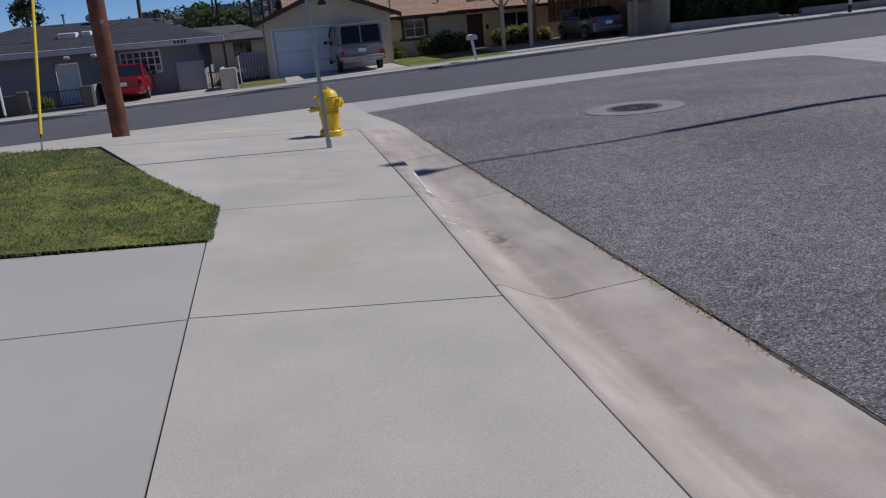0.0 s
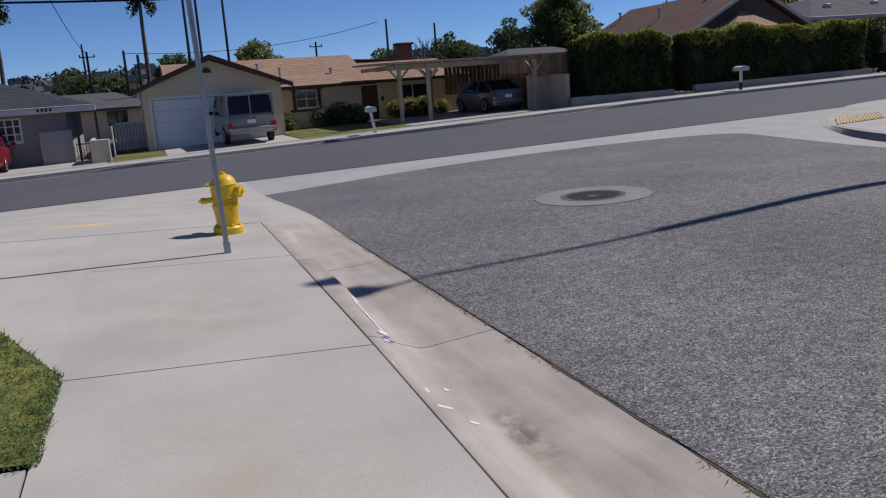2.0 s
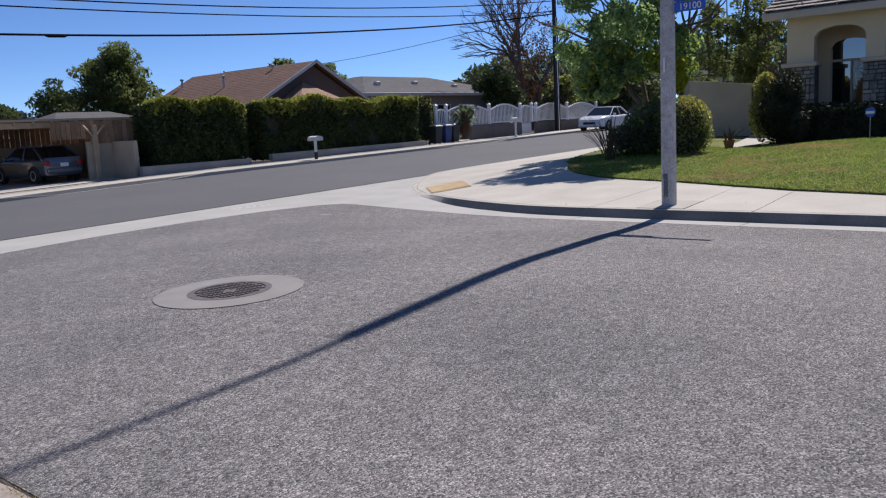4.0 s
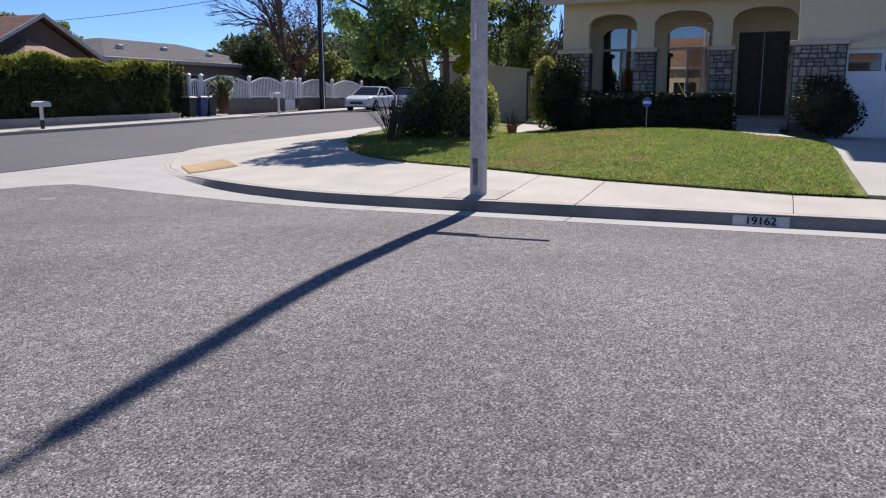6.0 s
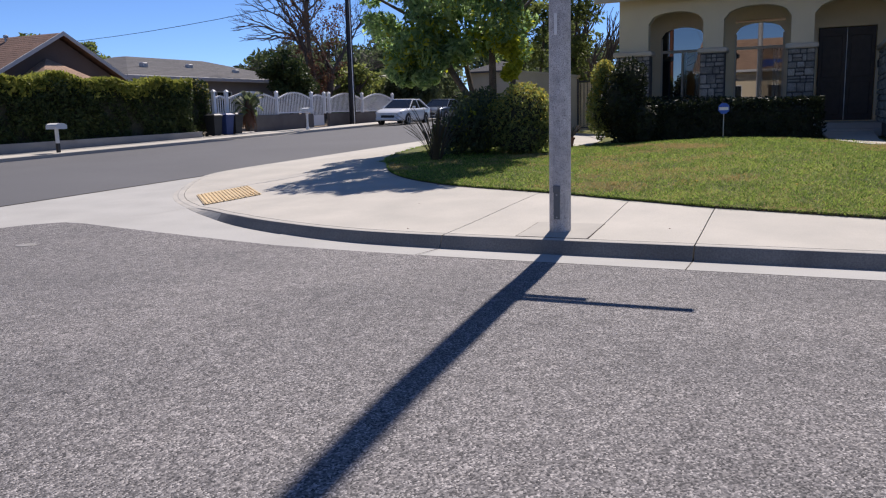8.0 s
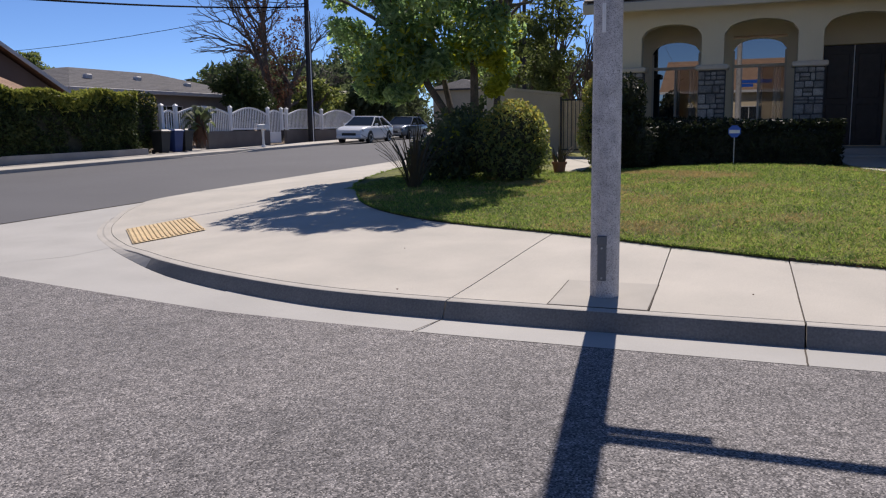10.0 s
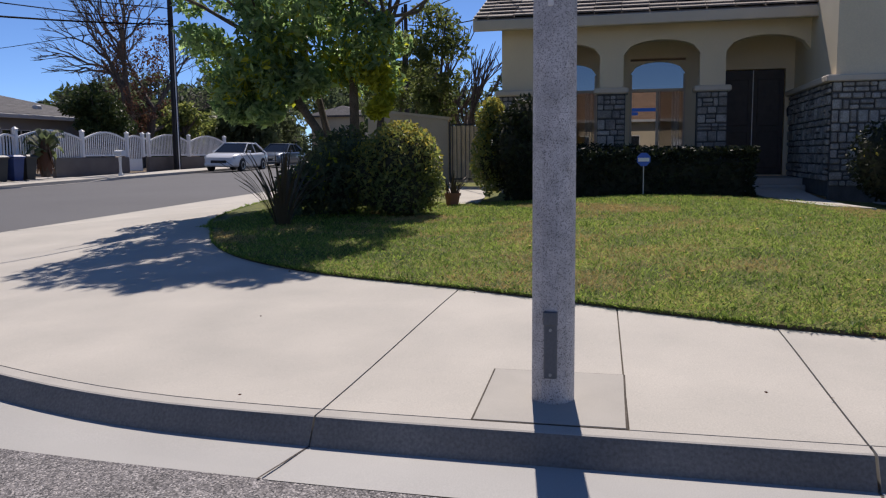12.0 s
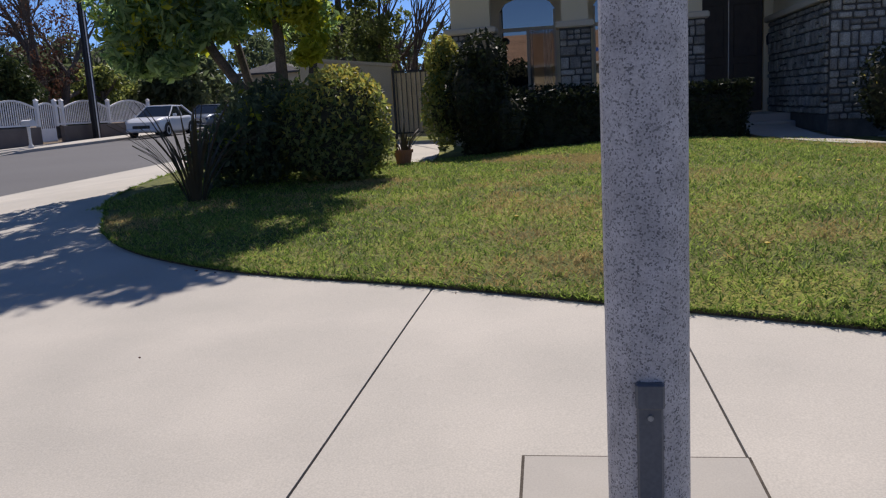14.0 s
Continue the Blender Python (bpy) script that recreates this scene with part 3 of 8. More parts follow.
M_MORTAR = mat("dark mortar", (0.1, 0.095, 0.09), 1.0, 0.2, 6, 60, 0.4)
M_TILE = mat("brown roof tile", (0.2, 0.165, 0.145), 0.85, 0.18, 2, 30, 0.3, rand=0.2)
M_SHINGLE = mat("red-brown shingle", (0.35, 0.225, 0.15), 0.95, 0.14, 1.6, 14, 0.5, spots=0.18, rand=0.05)
M_EAVE = mat("pale grey fascia", (0.55, 0.54, 0.53), 0.7, 0.05, 3, 40, 0.05)
M_SHINGLE4 = mat("dark red-brown shingle", (0.17, 0.095, 0.068), 0.95, 0.14, 1.6, 14, 0.5, spots=0.18, rand=0.05)
M_SHINGLE2 = mat("charcoal shingle", (0.045, 0.048, 0.058), 0.95, 0.18, 1.6, 14, 0.5, spots=0.15, rand=0.08)
M_SHINGLE3 = mat("grey shingle", (0.1, 0.097, 0.1), 0.95, 0.14, 1.6, 14, 0.5, spots=0.15, rand=0.08)
M_GLASS = glass_mat("window glass")
M_MIRRORED = glass_mat("coated window glass", (0.012, 0.014, 0.016), 0.01)
M_MIRRORED.node_tree.nodes["Principled BSDF"].inputs["IOR"].default_value = 2.1
M_CLEAR = bpy.data.materials.new("clear window glass")
M_CLEAR.use_nodes = True
cg = M_CLEAR.node_tree.nodes["Principled BSDF"]
cg.inputs["Roughness"].default_value, cg.inputs["Transmission Weight"].default_value, cg.inputs["IOR"].default_value = 0.0, 1.0, 1.5
M_CARGLASS = glass_mat("car glass", (0.012, 0.014, 0.016), 0.08)
M_CARGLASS.node_tree.nodes["Principled BSDF"].inputs["Specular IOR Level"].default_value = 0.35
M_DOORDARK = mat("dark wooden door", (0.045, 0.036, 0.032), 0.55, 0.2, 6, 50, 0.15)
M_CURTAIN = mat("pale curtain", (0.5, 0.46, 0.4), 0.95, 0.1, 8, 60, 0.2)
M_GARWHITE = mat("white garage door", (0.74, 0.77, 0.8), 0.6, 0.04, 2, 60, 0.05)
M_WOOD = mat("weathered fence board", (0.30, 0.19, 0.11), 0.9, 0.2, 3, 30, 0.35, rand=0.25)
M_WOODP = mat("painted pergola timber", (0.42, 0.34, 0.24), 0.8, 0.1, 3, 40, 0.2)
M_BLOCK = mat("tan block wall", (0.42, 0.36, 0.27), 0.95, 0.08, 1.5, 40, 0.35)
M_BLOCK2 = mat("grey-brown block wall", (0.15, 0.135, 0.125), 0.95, 0.12, 1.5, 40, 0.35)
M_RETAIN = mat("grey retaining wall", (0.30, 0.29, 0.28), 0.95, 0.12, 1.5, 40, 0.35)
M_FENCEW = mat("white vinyl fence", (0.8, 0.8, 0.8), 0.5, 0.03, 3, 60, 0.03)
M_BARK = mat("grey-brown bark", (0.12, 0.095, 0.075), 0.95, 0.3, 6, 40, 0.7)
M_RUBBER = mat("tyre rubber", (0.018, 0.018, 0.018), 0.85, 0.15, 10, 80, 0.2)
M_ALLOY = mat("wheel alloy", (0.45, 0.46, 0.47), 0.35, 0.08, 8, 60, 0.05, metal=0.8)
M_RED = mat("red lamp lens", (0.35, 0.01, 0.01), 0.25, 0.05, 8, 60, 0.0)
M_LENS = mat("clear lamp lens", (0.6, 0.62, 0.63), 0.15, 0.04, 8, 60, 0.0)
M_BIN = mat("blue bin plastic", (0.02, 0.045, 0.16), 0.55, 0.08, 4, 60, 0.05)
M_BIN2 = mat("black bin plastic", (0.015, 0.017, 0.018), 0.55, 0.08, 4, 60, 0.05)
M_TERRA = mat("terracotta", (0.3, 0.13, 0.07), 0.9, 0.12, 6, 60, 0.15)
L_TREE = leaf_mat("dark glossy leaves", (0.08, 0.135, 0.072), (0.31, 0.39, 0.2), 0.35, 0.6, (1.7, 1.85, 1.35))
L_YOUNG = leaf_mat("yellow-green young leaves", (0.2, 0.23, 0.02), (0.42, 0.42, 0.05), 0.45, 0.55, (1.5, 1.5, 1.0))
L_SHRUB = leaf_mat("shrub leaves", (0.09, 0.125, 0.05), (0.26, 0.28, 0.11), 0.4, 0.55, (1.6, 1.6, 1.1))
L_SHRUBTIP = leaf_mat("yellow, sunlit-looking shrub tips", (0.3, 0.27, 0.05), (0.55, 0.46, 0.1), 0.5, 0.5)
# hedge colours carry light: leaves dark for the shaded face, tips bright for sun
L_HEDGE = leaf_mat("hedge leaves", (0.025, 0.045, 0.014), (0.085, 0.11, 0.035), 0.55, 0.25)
L_HEDGETOP = leaf_mat("fresh hedge tips coloured sunlit", (0.16, 0.2, 0.035), (0.44, 0.43, 0.09), 0.5, 0.45)
L_DARK = leaf_mat("shaded hedge leaves", (0.058, 0.078, 0.045), (0.145, 0.175, 0.095), 0.55, 0.5, (1.4, 1.45, 1.2))
# front-yard leaves nearly black: the house's shade is put into their colour
L_SHADELEAF = leaf_mat("leaves darkened for shade", (0.014, 0.02, 0.01), (0.04, 0.05, 0.02), 0.55, 0.25)
L_FAR = leaf_mat("distant leaves", (0.055, 0.085, 0.03), (0.14, 0.18, 0.06), 0.6, 0.35)
L_OLIVE = leaf_mat("grey-green leaves", (0.06, 0.08, 0.03), (0.16, 0.19, 0.075), 0.6, 0.55, (1.6, 1.6, 1.2))
L_PALM = leaf_mat("palm fronds", (0.025, 0.035, 0.012), (0.06, 0.075, 0.02), 0.6, 0.2)
L_YUCCA = leaf_mat("dark red strap leaves", (0.05, 0.045, 0.03), (0.13, 0.1, 0.06), 0.5, 0.2)
L_FLOWER = leaf_mat("orange blossom", (0.35, 0.14, 0.06), (0.5, 0.3, 0.12), 0.7, 0.3)
L_RUST = leaf_mat("russet leaves", (0.09, 0.04, 0.03), (0.18, 0.1, 0.06), 0.7, 0.3)
L_GRASS = leaf_mat("grass blades", (0.045, 0.112, 0.018), (0.4, 0.5, 0.11), 0.6, 0.55)
L_GRASS2 = leaf_mat("rough lawn blades", (0.026, 0.065, 0.018), (0.225, 0.315, 0.12), 0.6, 0.45)
L_STRAW = leaf_mat("dry straw blades", (0.36, 0.27, 0.11), (0.58, 0.44, 0.19), 0.8, 0.35)
RNG = np.random.default_rng(7)


def leaves(points, size, spread=0.5, flat=0.0):
    """Small pointed leaves at the points, one face each, turned at random."""
    p = np.asarray(points, dtype=float)
    n = len(p)
    a = RNG.normal(size=(n, 3))
    a[:, 2] *= 1 - flat
    a /= np.linalg.norm(a, axis=1)[:, None] + 1e-9
    b = RNG.normal(size=(n, 3))
    b -= a * np.sum(a * b, axis=1)[:, None]
    b /= np.linalg.norm(b, axis=1)[:, None] + 1e-9
    s = size * (1 + spread * RNG.uniform(-1, 1, size=(n, 1)))
    c = np.cross(a, b)
    v = np.empty((n, 4, 3))
    v[:, 0] = p - a * s
    v[:, 1] = p + b * s * 0.42 + c * s * 0.12
    v[:, 2] = p + a * s
    v[:, 3] = p - b * s * 0.42 + c * s * 0.12
    me = bpy.data.meshes.new("leaves")
    me.from_pydata(v.reshape(-1, 3).tolist(), [], (np.arange(n * 4).reshape(-1, 4)).tolist())
    return me


def blob_points(clumps, n):
    """Points in clumps (x, y, z, rx, ry, rz), thicker towards their skins."""
    vol = np.array([c[3] * c[4] * c[5] for c in clumps]) ** 0.67
    pick = RNG.choice(len(clumps), size=n, p=vol / vol.sum())
    c = np.array(clumps)[pick]
    d = RNG.normal(size=(n, 3))
    d /= np.linalg.norm(d, axis=1)[:, None]
    r = RNG.uniform(0.25, 1.08, size=(n, 1)) ** 0.5
    return c[:, :3] + d * r * c[:, 3:]


def crown_clumps(x, y, z, rx, ry, rz, k, size):
    """Clumps spread over an uneven egg, so that the crown has gaps and a ragged outline."""
    out = []
    for _ in range(k):
        d = RNG.normal(size=3)
        d /= np.linalg.norm(d)
        r = RNG.uniform(0.45, 1.0)
        s = size * RNG.uniform(0.6, 1.25)
        out.append((x + d[0] * rx * r, y + d[1] * ry * r, z + d[2] * rz * r, s, s, s * 0.75))
    return out


def limb(ms, a, b, r0, r1, bends=4, wob=0.08):
    a, b = Vector(a), Vector(b)
    L = (b - a).length
    pts = [a.lerp(b, i / bends) + Vector(RNG.normal(size=3) * wob * L * (0.5 if 0 < i < bends else 0)) for i in range(bends + 1)]
    ms.tube(pts, [lerp(r0, r1, i / bends) for i in range(bends + 1)], 7)
    return pts


def branching(ms, a, d, length, r, depth, spread=0.55):
    """Bare limbs that fork again and again."""
    d = Vector(d).normalized()
    b = Vector(a) + d * length
    pts = limb(ms, a, b, r, r * 0.62, 3, 0.06)
    if depth == 0:
        return
    for _ in range(3 if depth > 1 else 4):
        q = pts[-1] if RNG.random() < 0.6 else pts[-2]
        nd = d + Vector(RNG.normal(size=3)) * spread
        nd.z = max(nd.z, -0.1)
        branching(ms, q, nd, length * RNG.uniform(0.55, 0.8), r * 0.55, depth - 1, spread)


def wall_open(ms, axis, k0, k1, u0, u1, z0, z1, holes):
    """A wall slab across axis from k0 to k1 with rectangular holes (u, u, z, z)."""
    def bx(a, b, c, d):
        if b - a > 1e-4 and d - c > 1e-4:
            ms.box(k0, k1, a, b, c, d) if axis == "x" else ms.box(a, b, k0, k1, c, d)
    holes = sorted(holes)
    u = u0
    for a, b, c, d in holes:
        bx(u, a, z0, z1)
        bx(a, b, z0, c)
        bx(a, b, d, z1)
        u = b
    bx(u, u1, z0, z1)
    return ms


def window(parent, axis, k, u0, u1, z0, z1, cols=2, rows=1, out=-1, frame_mat=None, bar=0.05):
    """A window set in a wall: frame, bars, panes and sill; k is the wall's face, out the way it faces."""
    fm = frame_mat or M_PAINT_W
    def bx(ms, a, b, c, d, k0, k1):
        k0, k1 = sorted((k0, k1))
        return ms.box(k0, k1, a, b, c, d) if axis == "x" else ms.box(a, b, k0, k1, c, d)
    w = part("window", bx(Mesh(), u0, u1, z0 - 0.06, z0, k + out * 0.06, k - out * 0.12), fm, parent, "painted window with sill")
    ms = Mesh()
    for a, b, c, d in ((u0, u0 + bar, z0, z1), (u1 - bar, u1, z0, z1), (u0 + bar, u1 - bar, z0, z0 + bar), (u0 + bar, u1 - bar, z1 - bar, z1)):
        bx(ms, a, b, c, d, k + out * 0.02, k - out * 0.1)
    for i in range(1, cols):
        u = lerp(u0, u1, i / cols)
        bx(ms, u - bar * 0.4, u + bar * 0.4, z0 + bar, z1 - bar, k + out * 0.015, k - out * 0.08)
    for i in range(1, rows):
        z = lerp(z0, z1, i / rows)
        bx(ms, u0 + bar, u1 - bar, z - bar * 0.3, z + bar * 0.3, k + out * 0.01, k - out * 0.07)
    part("window_frame", ms, fm, w)
    part("pane", bx(Mesh(), u0 + bar * 0.5, u1 - bar * 0.5, z0 + bar * 0.5, z1 - bar * 0.5, k - out * 0.05, k - out * 0.06), M_GLASS, w)
    return w


def roof_slope(parent, a, b, c, d, material, courses, name="course", thick=0.013):
    """Shingle courses over a slope: a, b along the eave, c, d the ridge above b and a. Each course overlaps the one below."""
    courses = int(courses * 1.5)
    a, b, c, d = (Vector(p) for p in (a, b, c, d))
    nrm = (b - a).cross(d - a).normalized()
    if nrm.z < 0:
        nrm = -nrm
    for i in range(courses):
        t0, t1 = i / courses, (i + 1.12) / courses
        t1 = min(1, t1)
        p, q = a.lerp(d, t0), b.lerp(c, t0)
        r, s = b.lerp(c, t1), a.lerp(d, t1)
        lo, hi = nrm * thick, nrm * (thick * 0.25)
        part(name, Mesh().loft([[p, q, r, s], [p + lo, q + lo, r + hi, s + hi]]), material, parent)


M_PLATE = mat("dull grey steel cover", (0.115, 0.125, 0.14), 0.55, 0.1, 6, 80, 0.1, metal=0.2)
# ---- street lamp ----
lamp = thing("street_lamp", 13.57, 10.48, 0.0, "tall speckled concrete street lamp post on the pavement", "street lamp")
ms = Mesh()
prof = [(0.123, -0.05), (0.122, 1.5), (0.119, 3.0), (0.105, 7.5), (0.093, 10.1), (0.06, 10.16)]
ms.loft([[(13.57 + r * math.cos(radians(22.5 * k + 11.25 + 7)) * 1.0, 10.49 + r * math.sin(radians(22.5 * k + 11.25 + 7)), z) for k in range(16)] for r, z in prof])
part("pole", ms, M_POLE, lamp, "speckled grey spun-concrete post")
plate = part("access_plate", Mesh().bbox(13.442, 13.472, 10.457, 10.532, 0.145, 0.525, 0.006), M_PLATE, lamp, "grey steel access cover")
part("cover_hood", Mesh().bbox(13.427, 13.467, 10.454, 10.535, 0.452, 0.53, 0.006), M_PLATE, plate)
for z in (0.17, 0.425):
    part("bolt", Mesh().loft([[(13.442 - d, 10.494 + 0.009 * math.cos(a * 0.785), z + 0.009 * math.sin(a * 0.785)) for a in range(8)] for d in (0, 0.008)]), M_STEEL, plate)
part("number_strip", Mesh().bbox(13.442, 13.459, 10.487, 10.517, 2.19, 2.42, 0.004), M_PAINT_W, lamp, "narrow white number strip")
arm = [(13.53, 10.47, 9.95), (13.03, 10.42, 10.35), (12.33, 10.36, 10.55), (11.33, 10.27, 10.64), (10.98, 10.24, 10.65)]
part("mast_arm", Mesh().tube(arm, [0.045, 0.042, 0.038, 0.033, 0.03]), M_STEEL, lamp, smooth=True)
head = part("luminaire", Mesh().loft([[(11.11, 10.2, 10.62), (11.11, 10.3, 10.62), (11.11, 10.3, 10.71), (11.11, 10.2, 10.71)], [(10.88, 10.1, 10.59), (10.88, 10.53, 10.59), (10.88, 10.38, 10.75), (10.88, 10.12, 10.75)], [(10.53, 10.08, 10.58), (10.53, 10.38, 10.58), (10.53, 10.34, 10.74), (10.53, 10.11, 10.74)], [(10.35, 10.14, 10.61), (10.35, 10.3, 10.61), (10.35, 10.28, 10.68), (10.35, 10.16, 10.68)]]), M_STEEL, lamp, "grey cobra-head luminaire")
part("lens", Mesh().lathe(10.63, 10.23, [(0.1, 10.58), (0.08, 10.55), (0.03, 10.54)], 12), M_LENS, head)


def letters(text, size, material, parent, m, name="lettering", depth=0.002, bold=0.0):
    cu = bpy.data.curves.new(name, "FONT")
    cu.offset = bold
    cu.body, cu.size, cu.extrude, cu.align_x, cu.align_y = text, size, depth, "CENTER", "CENTER"
    tmp = new(name, cu)
    me = bpy.data.meshes.new_from_object(tmp.evaluated_get(bpy.context.evaluated_depsgraph_get()))
    bpy.data.objects.remove(tmp)
    bpy.data.curves.remove(cu)
    me.transform(m)
    me.materials.clear()
    me.materials.append(material)
    ob = part(name, me, None, parent)
    return ob


def facing(x, y, z, yaw):
    """Writing at a place, read by one who stands in the direction yaw from it."""
    return Matrix.Translation((x, y, z)) @ Matrix.Rotation(radians(yaw + 90), 4, "Z") @ Matrix.Rotation(radians(90), 4, "X")


sign = thing("street_name_sign", 13.53, 10.36, 3.3, "blue street name sign on the lamp post", "street sign")
SD = Vector((0.02, -1.0))
def sign_plate(l0, l1, z0, z1):
    nx, ny = SD.y * 0.004, -SD.x * 0.004
    a, b = Vector((13.53, 10.36)) + SD * l0, Vector((13.53, 10.36)) + SD * l1
    return Mesh().loft([[(a.x - nx, a.y - ny, z), (b.x - nx, b.y - ny, z), (b.x + nx, b.y + ny, z), (a.x + nx, a.y + ny, z)] for z in (z0, z1)])
part("name_plate", sign_plate(0.0, 1.33, 3.3, 3.46), M_BLUE, sign, "long blue name plate")
part("number_plate", sign_plate(0.0, 0.52, 3.13, 3.28), M_BLUE, sign, "short blue number plate")
part("bracket", Mesh().tube([(13.53, 10.37, 3.1), (13.53, 10.37, 3.5)], 0.02, 6), M_STEEL, sign)
c = Vector((13.53, 10.36)) + SD * 0.27
letters("19100", 0.15, M_PAINT_W, sign, facing(c.x - 0.01, c.y, 3.2, 180))

# pole's square of newer concrete
M_PATCH = mat("grey patch concrete", (0.41, 0.385, 0.34), 0.92, 0.06, 3, 150, 0.15)
def pave_z(x, y):
    best = min(range(len(PAIRS) - 1), key=lambda i: abs((PAIRS[i][0][1] + PAIRS[i + 1][0][1]) / 2 - y) if y < 12 else math.hypot((PAIRS[i][0][0] + PAIRS[i + 1][0][0]) / 2 - x + 2.2, (PAIRS[i][0][1] + PAIRS[i + 1][0][1]) / 2 - y - 0.3))
    i = best
    (ax, ay), (bx, by) = PAIRS[i]
    (cx, cy), (dx, dy) = PAIRS[i + 1]
    u = max(0, min(1, (y - ay) / (cy - ay))) if abs(cy - ay) > 0.01 else 0.5
    kx, lx = lerp(ax, cx, u), lerp(bx, dx, u)
    return strip_z(i, u, max(0, min(1, (x - kx) / (lx - kx))))[2]
part("pole_square_joint", quad_slab([(13.136, 10.062), (14.072, 10.086), (14.072, 10.917), (13.136, 10.891)], lambda x, y: pave_z(x, y) + 0.002, gap=0, n=4, thick=0.05), M_JOINT, pave)
part("pole_square", quad_slab([(13.148, 10.074), (14.06, 10.098), (14.06, 10.905), (13.148, 10.879)], lambda x, y: pave_z(x, y) + 0.005, gap=0, n=4, thick=0.05), M_PATCH, pave)

# ---- tactile plate on the ramp ----
tp = thing("tactile_plate", 16.4, 17.45, -0.05, "worn yellow tactile paving plate on the curb ramp", "tactile paving")
T0, T1, T2, T3 = Vector((15.36, 17.24)), Vector((16.4, 16.82)), Vector((17.6, 18.05)), Vector((16.5, 18.4))
RAMP_GRID = np.array([strip_z(i, u / 12, w / 24) for i in range(10, 16) for u in range(12) for w in range(16)])
def ramp_z(x, y):
    d = (RAMP_GRID[:, 0] - x) ** 2 + (RAMP_GRID[:, 1] - y) ** 2
    k = np.argsort(d)[:5]
    w = 1 / (d[k] + 1e-3)
    return float((RAMP_GRID[k, 2] * w).sum() / w.sum())
tms = Mesh()
n = 6
tv = []
for i in range(n + 1):
    for j in range(n + 1):
        p = (T0 * (1 - j / n) + T1 * (j / n)) * (1 - i / n) + (T3 * (1 - j / n) + T2 * (j / n)) * (i / n)
        tv.append((p.x, p.y, ramp_z(p.x, p.y) + 0.016))
tms.add(tv, [(a * (n + 1) + j, a * (n + 1) + j + 1, (a + 1) * (n + 1) + j + 1, (a + 1) * (n + 1) + j) for a in range(n) for j in range(n)])
part("plate", tms, M_TACT, tp)
for k in range(16):
    s = (k + 0.5) / 16
    a, b = T0.lerp(T1, s), T3.lerp(T2, s)
    part("rib", Mesh().tube([(a.lerp(b, q).x, a.lerp(b, q).y, ramp_z(a.lerp(b, q).x, a.lerp(b, q).y) + 0.017) for q in (0.04, 0.35, 0.65, 0.96)], 0.016, 5), M_TACT, tp)

# ---- hydrant ----
hyd = thing("fire_hydrant", 0.88, 12.0, 0.0, "yellow painted fire hydrant on the corner pavement", "fire hydrant")
hx, hy, hz = 0.88, 12.0, near_z(0.88, 12.0)
part("barrel", Mesh().lathe(hx, hy, [(0.122, hz + 0.08), (0.124, hz + 0.12), (0.138, hz + 0.26), (0.152, hz + 0.31), (0.154, hz + 0.33), (0.143, hz + 0.345), (0.142, hz + 0.44), (0.15, hz + 0.5), (0.145, hz + 0.55)], 24), M_YELLOW, hyd, smooth=True)
part("flange", Mesh().lathe(hx, hy, [(0.165, hz - 0.01), (0.17, hz + 0.02), (0.17, hz + 0.07), (0.158, hz + 0.085), (0.12, hz + 0.09)], 24), M_YELLOW, hyd, smooth=True)
part("bonnet", Mesh().lathe(hx, hy, [(0.148, hz + 0.55), (0.152, hz + 0.565), (0.138, hz + 0.59), (0.125, hz + 0.625), (0.09, hz + 0.66), (0.045, hz + 0.675), (0.035, hz + 0.68), (0.032, hz + 0.7), (0.01, hz + 0.705)], 20), M_YELLOW, hyd, smooth=True)
for k in range(8):
    a = k * math.pi / 4 + 0.2
    part("bolt", Mesh().lathe(hx + 0.142 * math.cos(a), hy + 0.142 * math.sin(a), [(0.016, hz + 0.085), (0.016, hz + 0.105), (0.008, hz + 0.11)], 6), M_YELLOW, hyd)
for k in range(5):
    part("raised_letter_bar", Mesh().bbox(hx + 0.01, hx + 0.075, hy - 0.15, hy - 0.13, hz + 0.27 + k * 0.035, hz + 0.285 + k * 0.035, 0.005), M_YELLOW, hyd)
for dx, dy, z, r, L in ((0.88, -0.45, 0.475, 0.072, 0.205), (-0.98, -0.15, 0.4, 0.036, 0.27), (-0.9, -0.1, 0.57, 0.02, 0.19), (0.2, 0.95, 0.45, 0.055, 0.22)):
    d = Vector((dx, dy, 0)).normalized()
    p = Vector((hx, hy, hz + z))
    o = part("outlet", Mesh().tube([p + d * 0.1, p + d * (L - 0.06), p + d * (L - 0.055), p + d * L], [r * 0.85, r * 0.85, r, r], 14), M_YELLOW, hyd, smooth=True)
    part("cap_nut", Mesh().tube([p + d * L, p + d * (L + 0.03)], [r * 0.4, r * 0.35], 5), M_YELLOW, o)

# ---- sign post by the hydrant ----
post = thing("sign_post", 0.73, 10.7, 0.02, "perforated galvanised square steel sign post", "sign post")
pz = near_z(0.73, 10.7)
lean = Vector((-0.028, 0.0, 1))
def sq(c, h):
    return [(c.x - h, c.y - h, c.z), (c.x + h, c.y - h, c.z), (c.x + h, c.y + h, c.z), (c.x - h, c.y + h, c.z)]
b0 = Vector((0.73, 10.7, pz))
part("post", Mesh().loft([sq(b0 + lean * h, 0.024) for h in (0.0, 5.0)]), M_STEEL, post)
part("sleeve", Mesh().loft([sq(b0 + lean * h, r) for h, r in ((-0.02, 0.031), (0.11, 0.031), (0.115, 0.026))]), M_STEEL, post)
hm = Mesh()
